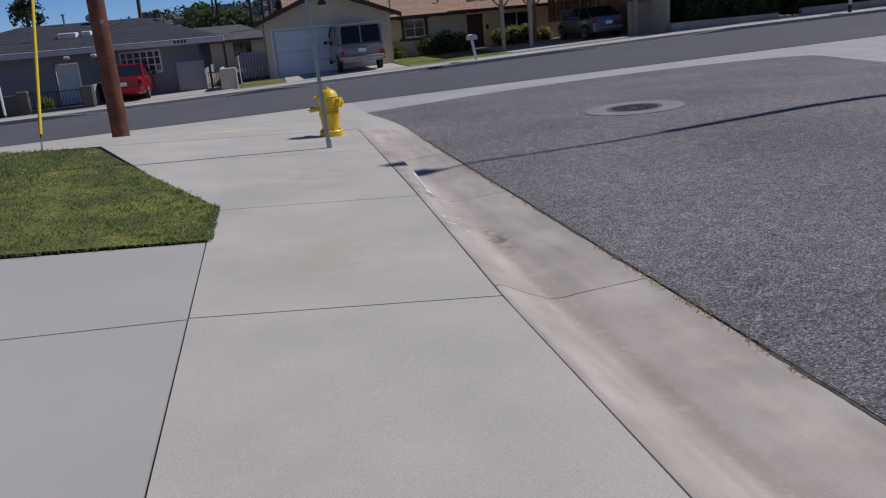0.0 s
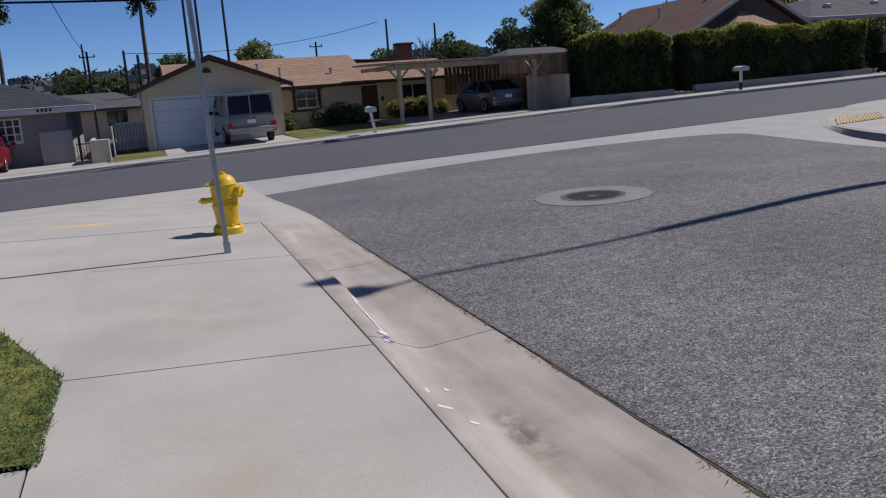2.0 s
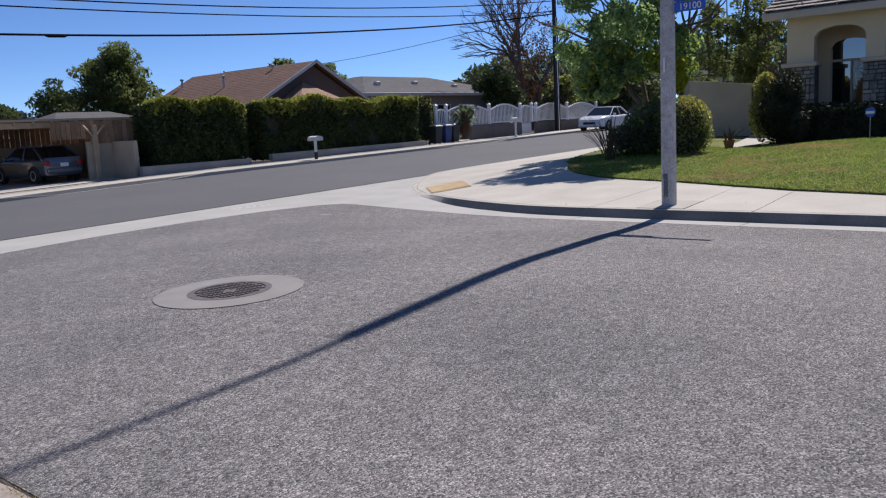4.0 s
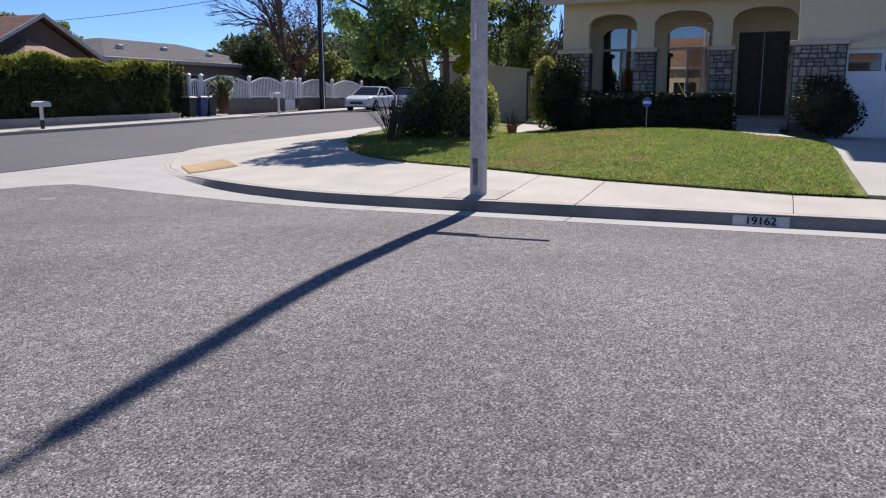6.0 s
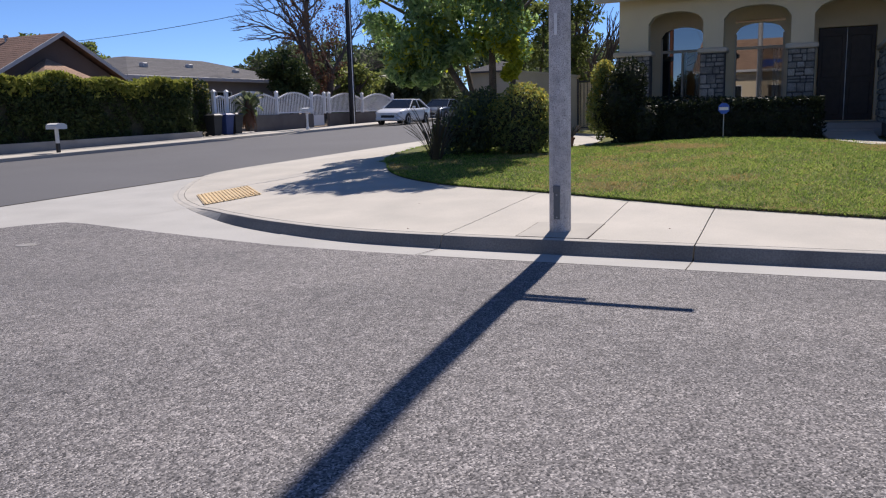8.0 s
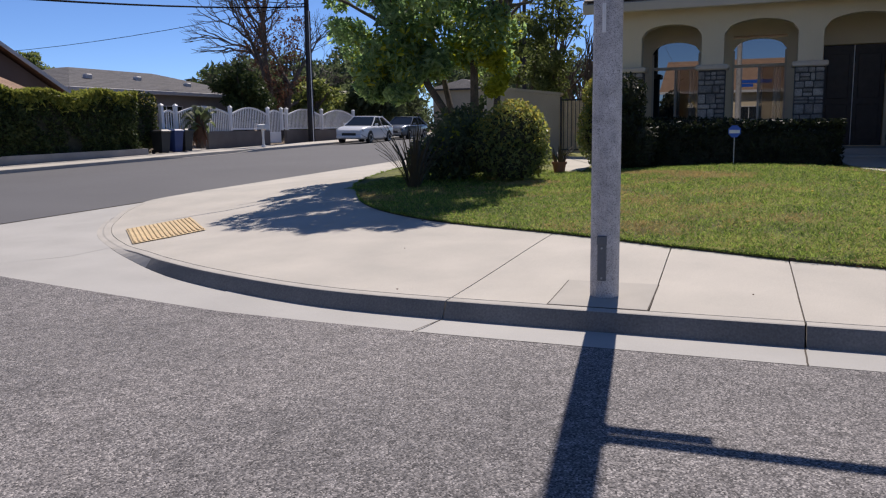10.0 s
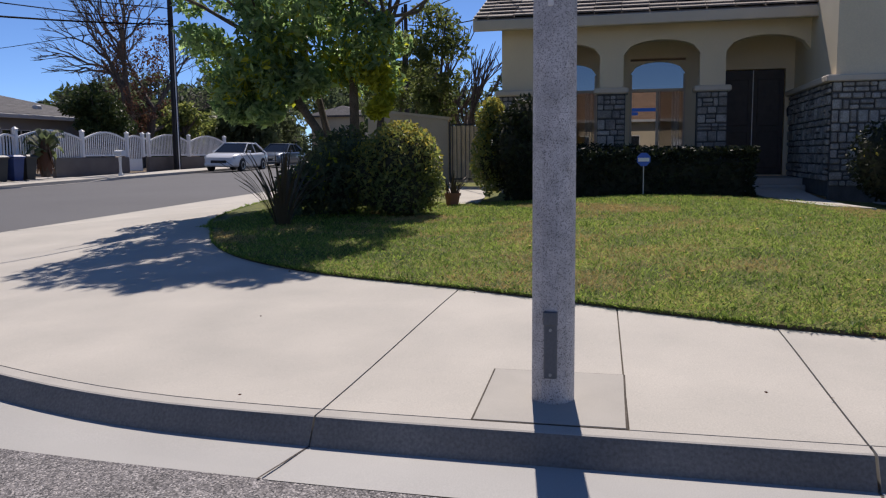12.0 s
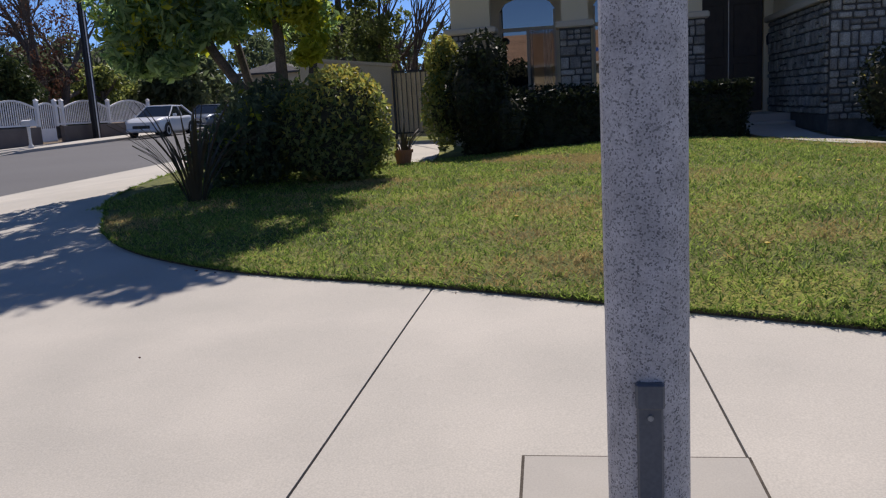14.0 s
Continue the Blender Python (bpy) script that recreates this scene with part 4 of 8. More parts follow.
for i in range(1, 176):
    p = b0 + lean * (0.14 + i * 0.0254)
    for sx, sy in ((0, -1), (-1, 0)):
        cc = p + Vector((sx, sy, 0)) * 0.0245
        t = Vector((sy, sx, 0))
        hm.add([cc + t * 0.0055 + Vector((0, 0, 0.0)), cc + Vector((0, 0, 0.0055)), cc - t * 0.0055, cc - Vector((0, 0, 0.0055))], [(0, 1, 2, 3)])
tagged(part("perforations", hm, M_PAINT_B, post), "", "", "", "stuff")

# ---- timber utility pole with guy guard ----
up = thing("utility_pole", -2.9, 17.3, -0.1, "reddish-brown creosoted timber utility pole", "utility pole")
uz = near_z(-2.9, 17.3)
part("shaft", Mesh().lathe(-2.9, 17.3, [(0.172, uz - 0.05), (0.168, uz + 1), (0.15, 5), (0.115, 11.5)], 18), M_CREO, up, smooth=True)
part("tag", Mesh().bbox(-2.86, -2.8, 17.12, 17.14, 2.0, 2.07, 0.004), M_STEEL, up)
part("crossarm", Mesh().bbox(-4.0, -1.8, 17.42, 17.53, 10.6, 10.72, 0.01), M_CREO, up)
gy0, gtop = Vector((-3.19, 12.5, near_z(-3.19, 12.5) + 0.02)), Vector((-2.95, 17.2, 9.5))
guy = thing("guy_wire", -3.19, 12.5, gy0.z, "steel guy wire with a yellow plastic guard in the lawn edge", "guy wire")
part("wire", Mesh().tube([gy0, gtop], 0.008, 5), M_STEEL, guy)
part("guard", Mesh().tube([gy0.lerp(gtop, 0.022), gy0.lerp(gtop, 0.33)], 0.025, 8), M_YPLAST, guy, "yellow plastic sleeve")
part("anchor_rod", Mesh().tube([gy0 - Vector((0, 0, 0.04)), gy0.lerp(gtop, 0.024)], 0.012, 6), M_DARKSTEEL, guy)

# ---- far utility pole and overhead cables ----
up2 = thing("utility_pole", 50.7, 35.2, 0.7, "dark weathered timber utility pole by the far kerb", "utility pole")
part("shaft", Mesh().lathe(50.7, 35.2, [(0.19, 0.5), (0.18, 3), (0.13, 12)], 14), M_CREO2, up2, smooth=True)
for cx, cy, cr, cm in ((50.6, 34.98, 0.035, M_FENCEW), (50.72, 34.99, 0.05, M_DARKSTEEL), (50.5, 35.06, 0.045, M_DARKSTEEL)):
    part("conduit", Mesh().tube([(cx, cy, 0.6), (cx + 0.03, cy + 0.05, 8.5)], cr, 6), cm, up2)
part("crossarm", Mesh().bbox(50.62, 50.78, 34.0, 36.4, 11.2, 11.33, 0.01), M_CREO2, up2)
M_CABLE = mat("black cable", (0.008, 0.008, 0.009), 0.9, 0.1, 5, 40, 0.0, spec=0.05)
for k, (z0, cu, r, lab) in enumerate(((5.27, 0.00147, 0.042, "thick black telephone cable strung over the street"), (6.3, 0.0011, 0.026, "thin black cable strung over the street"), (6.58, 0.00128, 0.028, "thin black power cable strung over the street"))):
    tagged(part("overhead_cable", Mesh().tube([(x, 35.2, z0 + cu * (x - 2) ** 2) for x in np.linspace(-46, 50.6, 40)], r, 5), M_CABLE), lab, "cable", "overhead cables")
tagged(part("splice_case", Mesh().tube([(x, 35.2, 5.24 + 0.00147 * (x - 2) ** 2) for x in (15.2, 15.3, 15.9, 16.0)], [0.03, 0.06, 0.06, 0.03], 8), M_CABLE), "black splice case on the telephone cable", "cable")
up3 = thing("utility_pole", -10.15, 34.9, -0.5, "dark timber utility pole with conduits by the far kerb", "utility pole")
part("shaft", Mesh().lathe(-10.15, 35.1, [(0.2, -0.9), (0.19, 3), (0.13, 12)], 14), M_CREO2, up3, smooth=True)
part("conduit", Mesh().tube([(-9.95, 34.95, -0.6), (-9.98, 34.97, 8.0)], 0.05, 6), M_FENCEW, up3, "pale cable conduit")

# ---- manhole ----
mh = thing("manhole_cover", 5.475, 11.64, -0.05, "cast iron manhole cover in a concrete ring in the road", "manhole cover")
M_RING = mat("manhole collar concrete", (0.25, 0.24, 0.228), 0.92, 0.1, 3, 120, 0.2)
M_IRON = mat("worn cast iron", (0.14, 0.12, 0.11), 0.6, 0.2, 9, 60, 0.4, metal=0.3)
def disc(r0, r1, lift, n=40):
    ms = Mesh()
    v = [(5.475 + r * math.cos(2 * math.pi * k / n), 11.64 + r * math.sin(2 * math.pi * k / n), zroad(5.475 + r * math.cos(2 * math.pi * k / n), 11.64 + r * math.sin(2 * math.pi * k / n)) + lift) for r in (r0, r1) for k in range(n)]
    return ms.add(v, [(k, (k + 1) % n, n + (k + 1) % n, n + k) for k in range(n)])
part("collar", disc(0.42, 0.75, 0.015), M_RING, mh)
part("rim", disc(0.36, 0.425, 0.018), M_IRON, mh)
part("cover", disc(0.001, 0.352, 0.012), M_IRON, mh)
lug = Mesh()
for i in range(-5, 6):
    for j in range(-5, 6):
        x, y = 5.475 + i * 0.058, 11.64 + j * 0.058
        if 0.08 < math.hypot(i, j) * 0.058 < 0.33:
            z = zroad(x, y)
            lug.box(x - 0.017, x + 0.017, y - 0.017, y + 0.017, z + 0.01, z + 0.021)
tagged(part("studs", lug, M_IRON, mh), "", "", "", "stuff")

# small marks in the road
vx = thing("valve_cover", 11.6, 17.0, -0.2, "small round pale survey mark in the road", "road mark")
part("disc", Mesh().lathe(11.65, 16.95, [(0.0, zroad(11.65, 16.95) - 0.01), (0.13, zroad(11.65, 16.95) + 0.01), (0.12, zroad(11.65, 16.95) + 0.016), (0.0, zroad(11.65, 16.95) + 0.017)], 16), M_RING, vx)
for k in range(9):
    bx, by = 11.9 + (k % 5) * 0.22 + 0.05 * (k % 2), 20.2 + (k // 5) * 0.25
    pm = part("spray_mark", Mesh().box(bx, bx + 0.14, by, by + 0.045, zroad(bx, 20.2) - 0.03, zroad(bx, 20.2) + 0.006), M_PAINT_W)
    tagged(pm, "white sprayed survey mark on the concrete gutter", "road mark", "survey marks")

# white scrapes on the kerb edge
def kerb_top(x, y):
    e = sstep(7.3, 9.0, y)
    k = knx(y)
    z = near_z(k, y)
    return table(x, ((k, z), (lerp(k + 0.06, k + 0.17, e), lerp(z - 0.01, z - 0.004, e)), (lerp(k + 0.2, k + 0.19, e), lerp(z - 0.08, z - 0.03, e)), (lerp(k + 0.33, k + 0.215, e), -0.135), (k + 0.6, -0.125)))


for y0, y1, off, w in ((7.5, 8.25, 0.15, 0.014), (8.25, 8.4, 0.15, 0.03), (7.42, 7.5, 0.12, 0.06), (6.55, 6.75, 0.02, 0.018), (6.22, 6.28, 0.03, 0.05), (6.0, 6.03, 0.05, 0.08), (7.2, 7.26, 0.1, 0.04), (5.85, 5.88, 0.16, 0.05), (6.35, 6.39, 0.2, 0.03)):
    x = knx(y0) + off
    q = [(xx, yy, kerb_top(xx, yy) + dz) for dz in (-0.01, 0.003) for xx, yy in ((x, y0), (x + w, y0), (x + w, y1), (x, y1))]
    sm = part("paint_scrape", Mesh().loft([q[:4], q[4:]]), M_PAINT_W)
    tagged(sm, "white paint scrape on the kerb", "paint mark", "kerb scrapes")

# house number on the kerb
kn2 = thing("kerb_number", 12.88, 6.57, -0.12, "black house number stencilled on white kerb paint", "house number")
part("paint_panel", Mesh().loft([[(x, y, z) for x, z in ((12.925, -0.168), (12.993, -0.045))] for y in (6.27, 6.92)], cap=False, closed=False), mat("worn white kerb paint", (0.55, 0.54, 0.51), 0.8, 0.14, 9, 60, 0.1), kn2)
NUM = Matrix.Translation((12.947, 6.595, -0.1045)) @ Matrix.Rotation(radians(-90), 4, "Z") @ Matrix.Rotation(radians(61), 4, "X")
for shift in (-0.004, 0.004):
    letters("19162", 0.145, M_PAINT_B, kn2, Matrix.Translation((-0.0003, shift, 0.0)) @ NUM)

# ---- corner house ----
HX = 29.0
house = thing("corner_house", 31, 5, 0.8, "cream stucco corner house with an arched stone-faced porch", "house")


def arch_wall(u_list, z_base, z_top, x0, x1):
    """The porch front: piers with segmental arches between them."""
    ms = Mesh()
    for a, b in u_list["piers"]:
        ms.box(x0, x1, a, b, z_base, z_top)
    for a, b, zs, zc in u_list["arches"]:
        n = 12
        lo = [(lerp(a, b, i / n), zs + (zc - zs) * (1 - (2 * i / n - 1) ** 2) ** 0.5) for i in range(n + 1)]
        for (p, zp), (q, zq) in zip(lo, lo[1:]):
            ms.loft([[(x0, p, zp), (x1, p, zp), (x1, p, z_top), (x0, p, z_top)], [(x0, q, zq), (x1, q, zq), (x1, q, z_top), (x0, q, z_top)]])
    return ms


PIERS = [(12.32, 13.25), (10.27, 10.88), (7.97, 8.6)]
part("porch_wall", arch_wall({"piers": [(12.36, 13.2), (10.3, 10.85), (8.0, 8.57)], "arches": [(10.85, 12.36, 3.7, 4.0), (8.57, 10.3, 3.7, 4.03), (6.2, 8.0, 3.7, 4.05)]}, 0.5, 4.55, HX, HX + 0.32), M_STUCCO, house)


def stones(parent, axis, k, u0, u1, z0, z1, out, seed):
    """Stone facing: uneven blocks in broken courses, each one proud of dark mortar."""
    r = random.Random(seed)
    z = z0
    while z < z1 - 0.06:
        h = min(r.choice((0.13, 0.17, 0.21, 0.26)), z1 - z)
        u = u0
        while u < u1 - 0.05:
            w = min(r.uniform(0.11, 0.27), u1 - u)
            if u1 - u - w < 0.1:
                w = u1 - u
            cuts = 2 if (h > 0.16 and r.random() < 0.3) else 1
            for c in range(cuts):
                d = r.uniform(0.03, 0.065)
                a, b, c0, c1 = u + 0.012, u + w - 0.012, z + 0.012 + c * h / cuts + r.uniform(-0.006, 0.012), z + (c + 1) * h / cuts - 0.012 + r.uniform(-0.012, 0.008)
                kk = sorted((k, k + out * d))
                part("stone", (Mesh().bbox(kk[0], kk[1], a, b, c0, c1, 0.018) if axis == "x" else Mesh().bbox(a, b, kk[0], kk[1], c0, c1, 0.018)), M_STONE, parent)
            u += w
        z += h


for i, (a, b) in enumerate(PIERS):
    base = part("pier_base", Mesh().box(HX - 0.06, HX + 0.36, a - 0.02, b + 0.02, 0.5, 2.8), M_MORTAR, house, "stone-faced pier base")
    part("pier_cap", Mesh().bbox(HX - 0.16, HX + 0.44, a - 0.1, b + 0.1, 2.8, 2.94, 0.03), M_TRIM, house, "pale moulded pier cap")
    stones(base, "x", HX - 0.06, a - 0.02, b + 0.02, 1.3, 2.8, -1, 11 + i)
# back wall of the porch, with its windows and door
for a, b, hole in ((6.2, 8.3, (6.4, 7.9, 0.83, 3.45)), (8.3, 10.6, (8.78, 10.15, 1.5, 3.8)), (10.6, 13.2, (11.0, 12.3, 1.5, 3.7))):
    part("porch_back_wall", Mesh().prism([(a, 0.5), (b, 0.5), (b, 4.5), (hole[1], 4.5), (hole[1], hole[2]), (hole[0], hole[2]), (hole[0], 4.5), (a, 4.5)], "x", 30.8, 31.0), M_STUCCO, house)
    part("lintel", Mesh().box(30.8, 31.0, hole[0], hole[1], hole[3], 4.5), M_STUCCO, house)
part("end_wall", Mesh().box(29.3, 40, 13.0, 13.2, 0.4, 4.5), M_STUCCO, house)
part("porch_floor", Mesh().box(28.9, 31, 6.2, 13.2, 0.4, 0.8), M_CONC2, house)
part("porch_ceiling", Mesh().box(29.3, 30.8, 6.2, 13.0, 4.42, 4.5), M_TRIM, house)
part("rear_wall", Mesh().box(39.8, 40, -6, 13.2, 0.4, 4.5), M_STUCCO, house)
for a, b in ((8.78, 10.15), (11.0, 12.3)):
    zc = 3.1
    w = part("window", Mesh().bbox(30.72, 30.95, a - 0.05, b + 0.05, 1.42, 1.5, 0.01), M_TRIM, house, "arched window with pale frame")
    fr = Mesh()
    for p, q, c, d in ((a, a + 0.05, 1.5, 3.4), (b - 0.05, b, 1.5, 3.4), (a + 0.05, b - 0.05, 1.5, 1.56), (a + 0.05, b - 0.05, 2.95, 3.03), ((a + b) / 2 - 0.03, (a + b) / 2 + 0.03, 1.56, 2.95)):
        fr.box(30.77, 30.84, p, q, c, d)
    part("window_frame", fr, M_TRIM, w)
    part("pane", Mesh().box(30.82, 30.83, (a + b) / 2, b - 0.04, 1.55, 2.98), M_MIRRORED, w)
    part("pane", Mesh().box(30.82, 30.83, a + 0.04, (a + b) / 2, 1.55, 2.98), M_CLEAR, w).visible_shadow = False
    n = 10
    arc = [(lerp(a, b, i / n), 3.4 + 0.3 * (1 - (2 * i / n - 1) ** 2) ** 0.5) for i in range(n + 1)]
    part("arch_pane", Mesh().prism([(a, 3.0), (b, 3.0)] + arc[::-1], "x", 30.815, 30.825), M_MIRRORED, w, "arched fanlight")
    spand = Mesh()
    for (p, zp), (q, zq) in zip(arc, arc[1:]):
        spand.loft([[(30.79, p, zp), (30.99, p, zp), (30.99, p, 3.73), (30.79, p, 3.73)], [(30.79, q, zq), (30.99, q, zq), (30.99, q, 3.73), (30.79, q, 3.73)]])
    part("arch_head", spand, M_STUCCO, w)
    for k in range(3):
        u = lerp(a + 0.1, b - 0.1, (k + 0.5) / 5)
        if k != 1:
            part("curtain", Mesh().loft([[(31.1 + 0.03 * math.sin(j * 2.1), u - 0.1 + 0.025 * j, z) for j in range(9)] for z in (1.5, 3.4)], cap=False, closed=False), M_CURTAIN, w, "pale hanging curtain")
for a, b in ((6.42, 7.14), (7.16, 7.88)):
    d = part("door_leaf", Mesh().bbox(30.86, 30.92, a, b, 0.83, 3.43, 0.01), M_DOORDARK, house, "dark front door leaf")
    for z0, z1 in ((1.0, 1.9), (2.05, 3.2)):
        part("door_panel", Mesh().bbox(30.84, 30.88, a + 0.1, b - 0.1, z0, z1, 0.012), M_DOORDARK, d)
part("door_strip", Mesh().box(30.83, 30.86, 7.14, 7.16, 0.85, 3.42), M_FENCEW, house, "pale meeting strip of the doors")
part("door_step", Mesh().bbox(28.4, 28.9, 6.3, 7.9, 0.45, 0.66, 0.02), M_CONC2, house)
part("wall_lantern", Mesh().lathe(30.72, 6.3, [(0.03, 2.25), (0.06, 2.28), (0.07, 2.45), (0.03, 2.52)], 8), M_DARKSTEEL, house, "small dark wall lantern")
# porch roof: flat brown tiles in courses
roof = part("roof", Mesh().loft([[(28.42, 6.0, 4.5), (28.42, 13.75, 4.5), (34.5, 13.75, 6.9), (34.5, 6.0, 6.9)], [(28.42, 6.0, 4.58), (28.42, 13.75, 4.58), (34.5, 13.75, 6.98), (34.5, 6.0, 6.98)]]), M_TILE, house, "brown concrete tile roof")
part("roof_back", Mesh().loft([[(34.5, 6.0, 6.9), (34.5, 13.75, 6.9), (40.5, 13.75, 4.5), (40.5, 6.0, 4.5)], [(34.5, 6.0, 6.98), (34.5, 13.75, 6.98), (40.5, 13.75, 4.58), (40.5, 6.0, 4.58)]]), M_TILE, house)
rr = random.Random(5)
for i in range(17):
    t = i / 17
    x, z = lerp(28.36, 34.5, t), lerp(4.56, 6.98, t)
    y = 6.02
    while y < 13.75:
        w = 0.62
        y1 = min(13.78, y + w)
        j = rr.uniform(-0.01, 0.01)
        part("tile", Mesh().loft([[(x, y + 0.006, z + 0.05 + j), (x, y1 - 0.006, z + 0.05 + j), (x + 0.42, y1 - 0.006, z + 0.175), (x + 0.42, y + 0.006, z + 0.175)], [(x, y + 0.006, z + 0.085 + j), (x, y1 - 0.006, z + 0.085 + j), (x + 0.42, y1 - 0.006, z + 0.19), (x + 0.42, y + 0.006, z + 0.19)]]), M_TILE, roof)
        y = y1
part("fascia", Mesh().bbox(28.3, 28.46, 6.0, 13.78, 4.3, 4.54, 0.02), M_TRIM, house, "pale eave board")
part("gable_end", Mesh().prism([(29.0, 4.5), (40, 4.5), (34.5, 6.88)], "y", 13.0, 13.2), M_STUCCO, house)
part("barge_board", Mesh().loft([[(28.4, y, z) for y, z in ((13.7, 4.3), (13.8, 4.3), (13.8, 4.6), (13.7, 4.6))], [(34.5, y, z) for y, z in ((13.7, 6.75), (13.8, 6.75), (13.8, 7.05), (13.7, 7.05))]]), M_TRIM, house)
# garage wing, two storeys; the unseen upper part is raised to shade the drive
wing = Mesh()
wall_open(wing, "x", 26.5, 26.75, -6, 6.2, 0.2, 9.2, [(-0.2, 5.0, 0.3, 2.65)])
wing.box(26.75, 40, 5.95, 6.2, 0.2, 9.2)
wing.box(26.75, 40, -6, -5.75, 0.2, 9.2)
part("wing_wall", wing, M_STUCCO, house)
wr = part("wing_roof", Mesh().loft([[(25.9, -6.4, 9.15), (25.9, 6.35, 9.15), (40.5, 6.35, 9.15), (40.5, -6.4, 9.15)], [(25.9, -6.4, 9.3), (25.9, 6.35, 9.3), (40.5, 6.35, 9.3), (40.5, -6.4, 9.3)], [(32.5, -0.1, 11.4), (32.5, 0.3, 11.4), (34.2, 0.3, 11.4), (34.2, -0.1, 11.4)]]), M_TILE, house)
sb = part("stone_wainscot", Mesh().box(26.42, 26.5, 5.0, 6.28, 0.2, 2.75), M_MORTAR, house, "stone-faced wall base")
stones(sb, "x", 26.42, 5.02, 6.28, 0.7, 2.75, -1, 31)
sb2 = part("stone_return", Mesh().box(26.5, 30.8, 6.2, 6.28, 0.5, 2.75), M_MORTAR, house, "stone-faced side wall base")
stones(sb2, "y", 6.28, 26.42, 30.7, 0.8, 2.75, 1, 37)
part("wainscot_cap", Mesh().bbox(26.3, 26.52, 4.95, 6.4, 2.75, 2.88, 0.02), M_TRIM, house)
part("return_cap", Mesh().bbox(26.52, 30.8, 6.2, 6.4, 2.75, 2.88, 0.02), M_TRIM, house)
gd = part("garage_door", Mesh().box(26.62, 26.7, -0.2, 5.0, 0.3, 2.65), M_GARWHITE, house, "white panelled garage door with small windows")
for r_ in range(4):
    for c_ in range(6):
        a, b = -0.12 + c_ * 0.86, -0.12 + c_ * 0.86 + 0.76
        z0 = 0.36 + r_ * 0.57
        part("door_panel" if r_ < 3 else "pane", Mesh().bbox(26.595, 26.63, a, b, z0, z0 + 0.45, 0.01), M_GARWHITE if r_ < 3 else M_GLASS, gd)
n = 10
part("garage_arch", Mesh().loft([[(26.44, lerp(-0.5, 5.2, i / n), 2.72 + 0.42 * (1 - (2 * i / n - 1) ** 2)) for i in range(n + 1)], [(26.44, lerp(-0.5, 5.2, i / n), 2.82 + 0.46 * (1 - (2 * i / n - 1) ** 2)) for i in range(n + 1)]], cap=False, closed=False), M_TRIM, house, "moulded arch over the garage door")

# drive and walk of the corner house
tagged(sheet("drive_corner", [(14.3, 0.2), (17, 0.2), (20, 0.2), (23, 0.2), (26.45, 0.2)], [(14.6, 5.3), (17, 5.38), (20, 5.42), (23, 5.45), (26.45, 5.45)], lambda x, y: lawn_z(x, y) + 0.016, M_CONC2, 8, 0.2), "pale concrete driveway up to the garage", "driveway", "", "structure")
tagged(sheet("walk_corner", [(23.7, 6.1), (24.6, 6.4), (26.0, 6.5), (28.9, 6.5)], [(23.5, 6.9), (24.5, 7.4), (26.0, 7.6), (28.9, 7.7)], lambda x, y: max(0.36 + 0.045 * (x - 23), lawn_z(x, y) + 0.03), M_CONC, 6, 0.2), "pale concrete walk to the front door", "path", "", "structure")


# ---- shrubs, hedges and trees ----
def shrub(name, label, clumps, n, size, lm, tips=None, tip_n=0, core=0.7, cat="shrub", tip_up=0.35, group=""):
    """A clipped or loose shrub: a solid dark core, leaves, and paler tips towards the sunlight."""
    x = sum(c[0] for c in clumps) / len(clumps)
    y = sum(c[1] for c in clumps) / len(clumps)
    z = min(c[2] - c[5] for c in clumps)
    t = thing(name, x, y, z, label, cat, group)
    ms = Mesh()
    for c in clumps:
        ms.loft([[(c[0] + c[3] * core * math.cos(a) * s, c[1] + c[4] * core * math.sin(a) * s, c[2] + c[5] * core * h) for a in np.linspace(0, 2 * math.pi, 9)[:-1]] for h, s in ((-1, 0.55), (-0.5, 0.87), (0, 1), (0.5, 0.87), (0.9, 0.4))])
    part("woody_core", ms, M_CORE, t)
    part("foliage", leaves(blob_points(clumps, n), size), lm, t)
    if tips and tip_n:
        p = blob_points(clumps, tip_n * 4)
        c = np.array([(x, y, z)])
        # tips stay on the top and sunward side, so their colour paints a lit rim
        keep = np.argsort(-(p[:, 2] * tip_up + p[:, 0] * 0.12 + RNG.normal(size=len(p)) * 0.25))[:tip_n]
        tagged(part("young_growth", leaves(p[keep], size * 0.9), tips, t), "", "", "", "stuff")
    return t


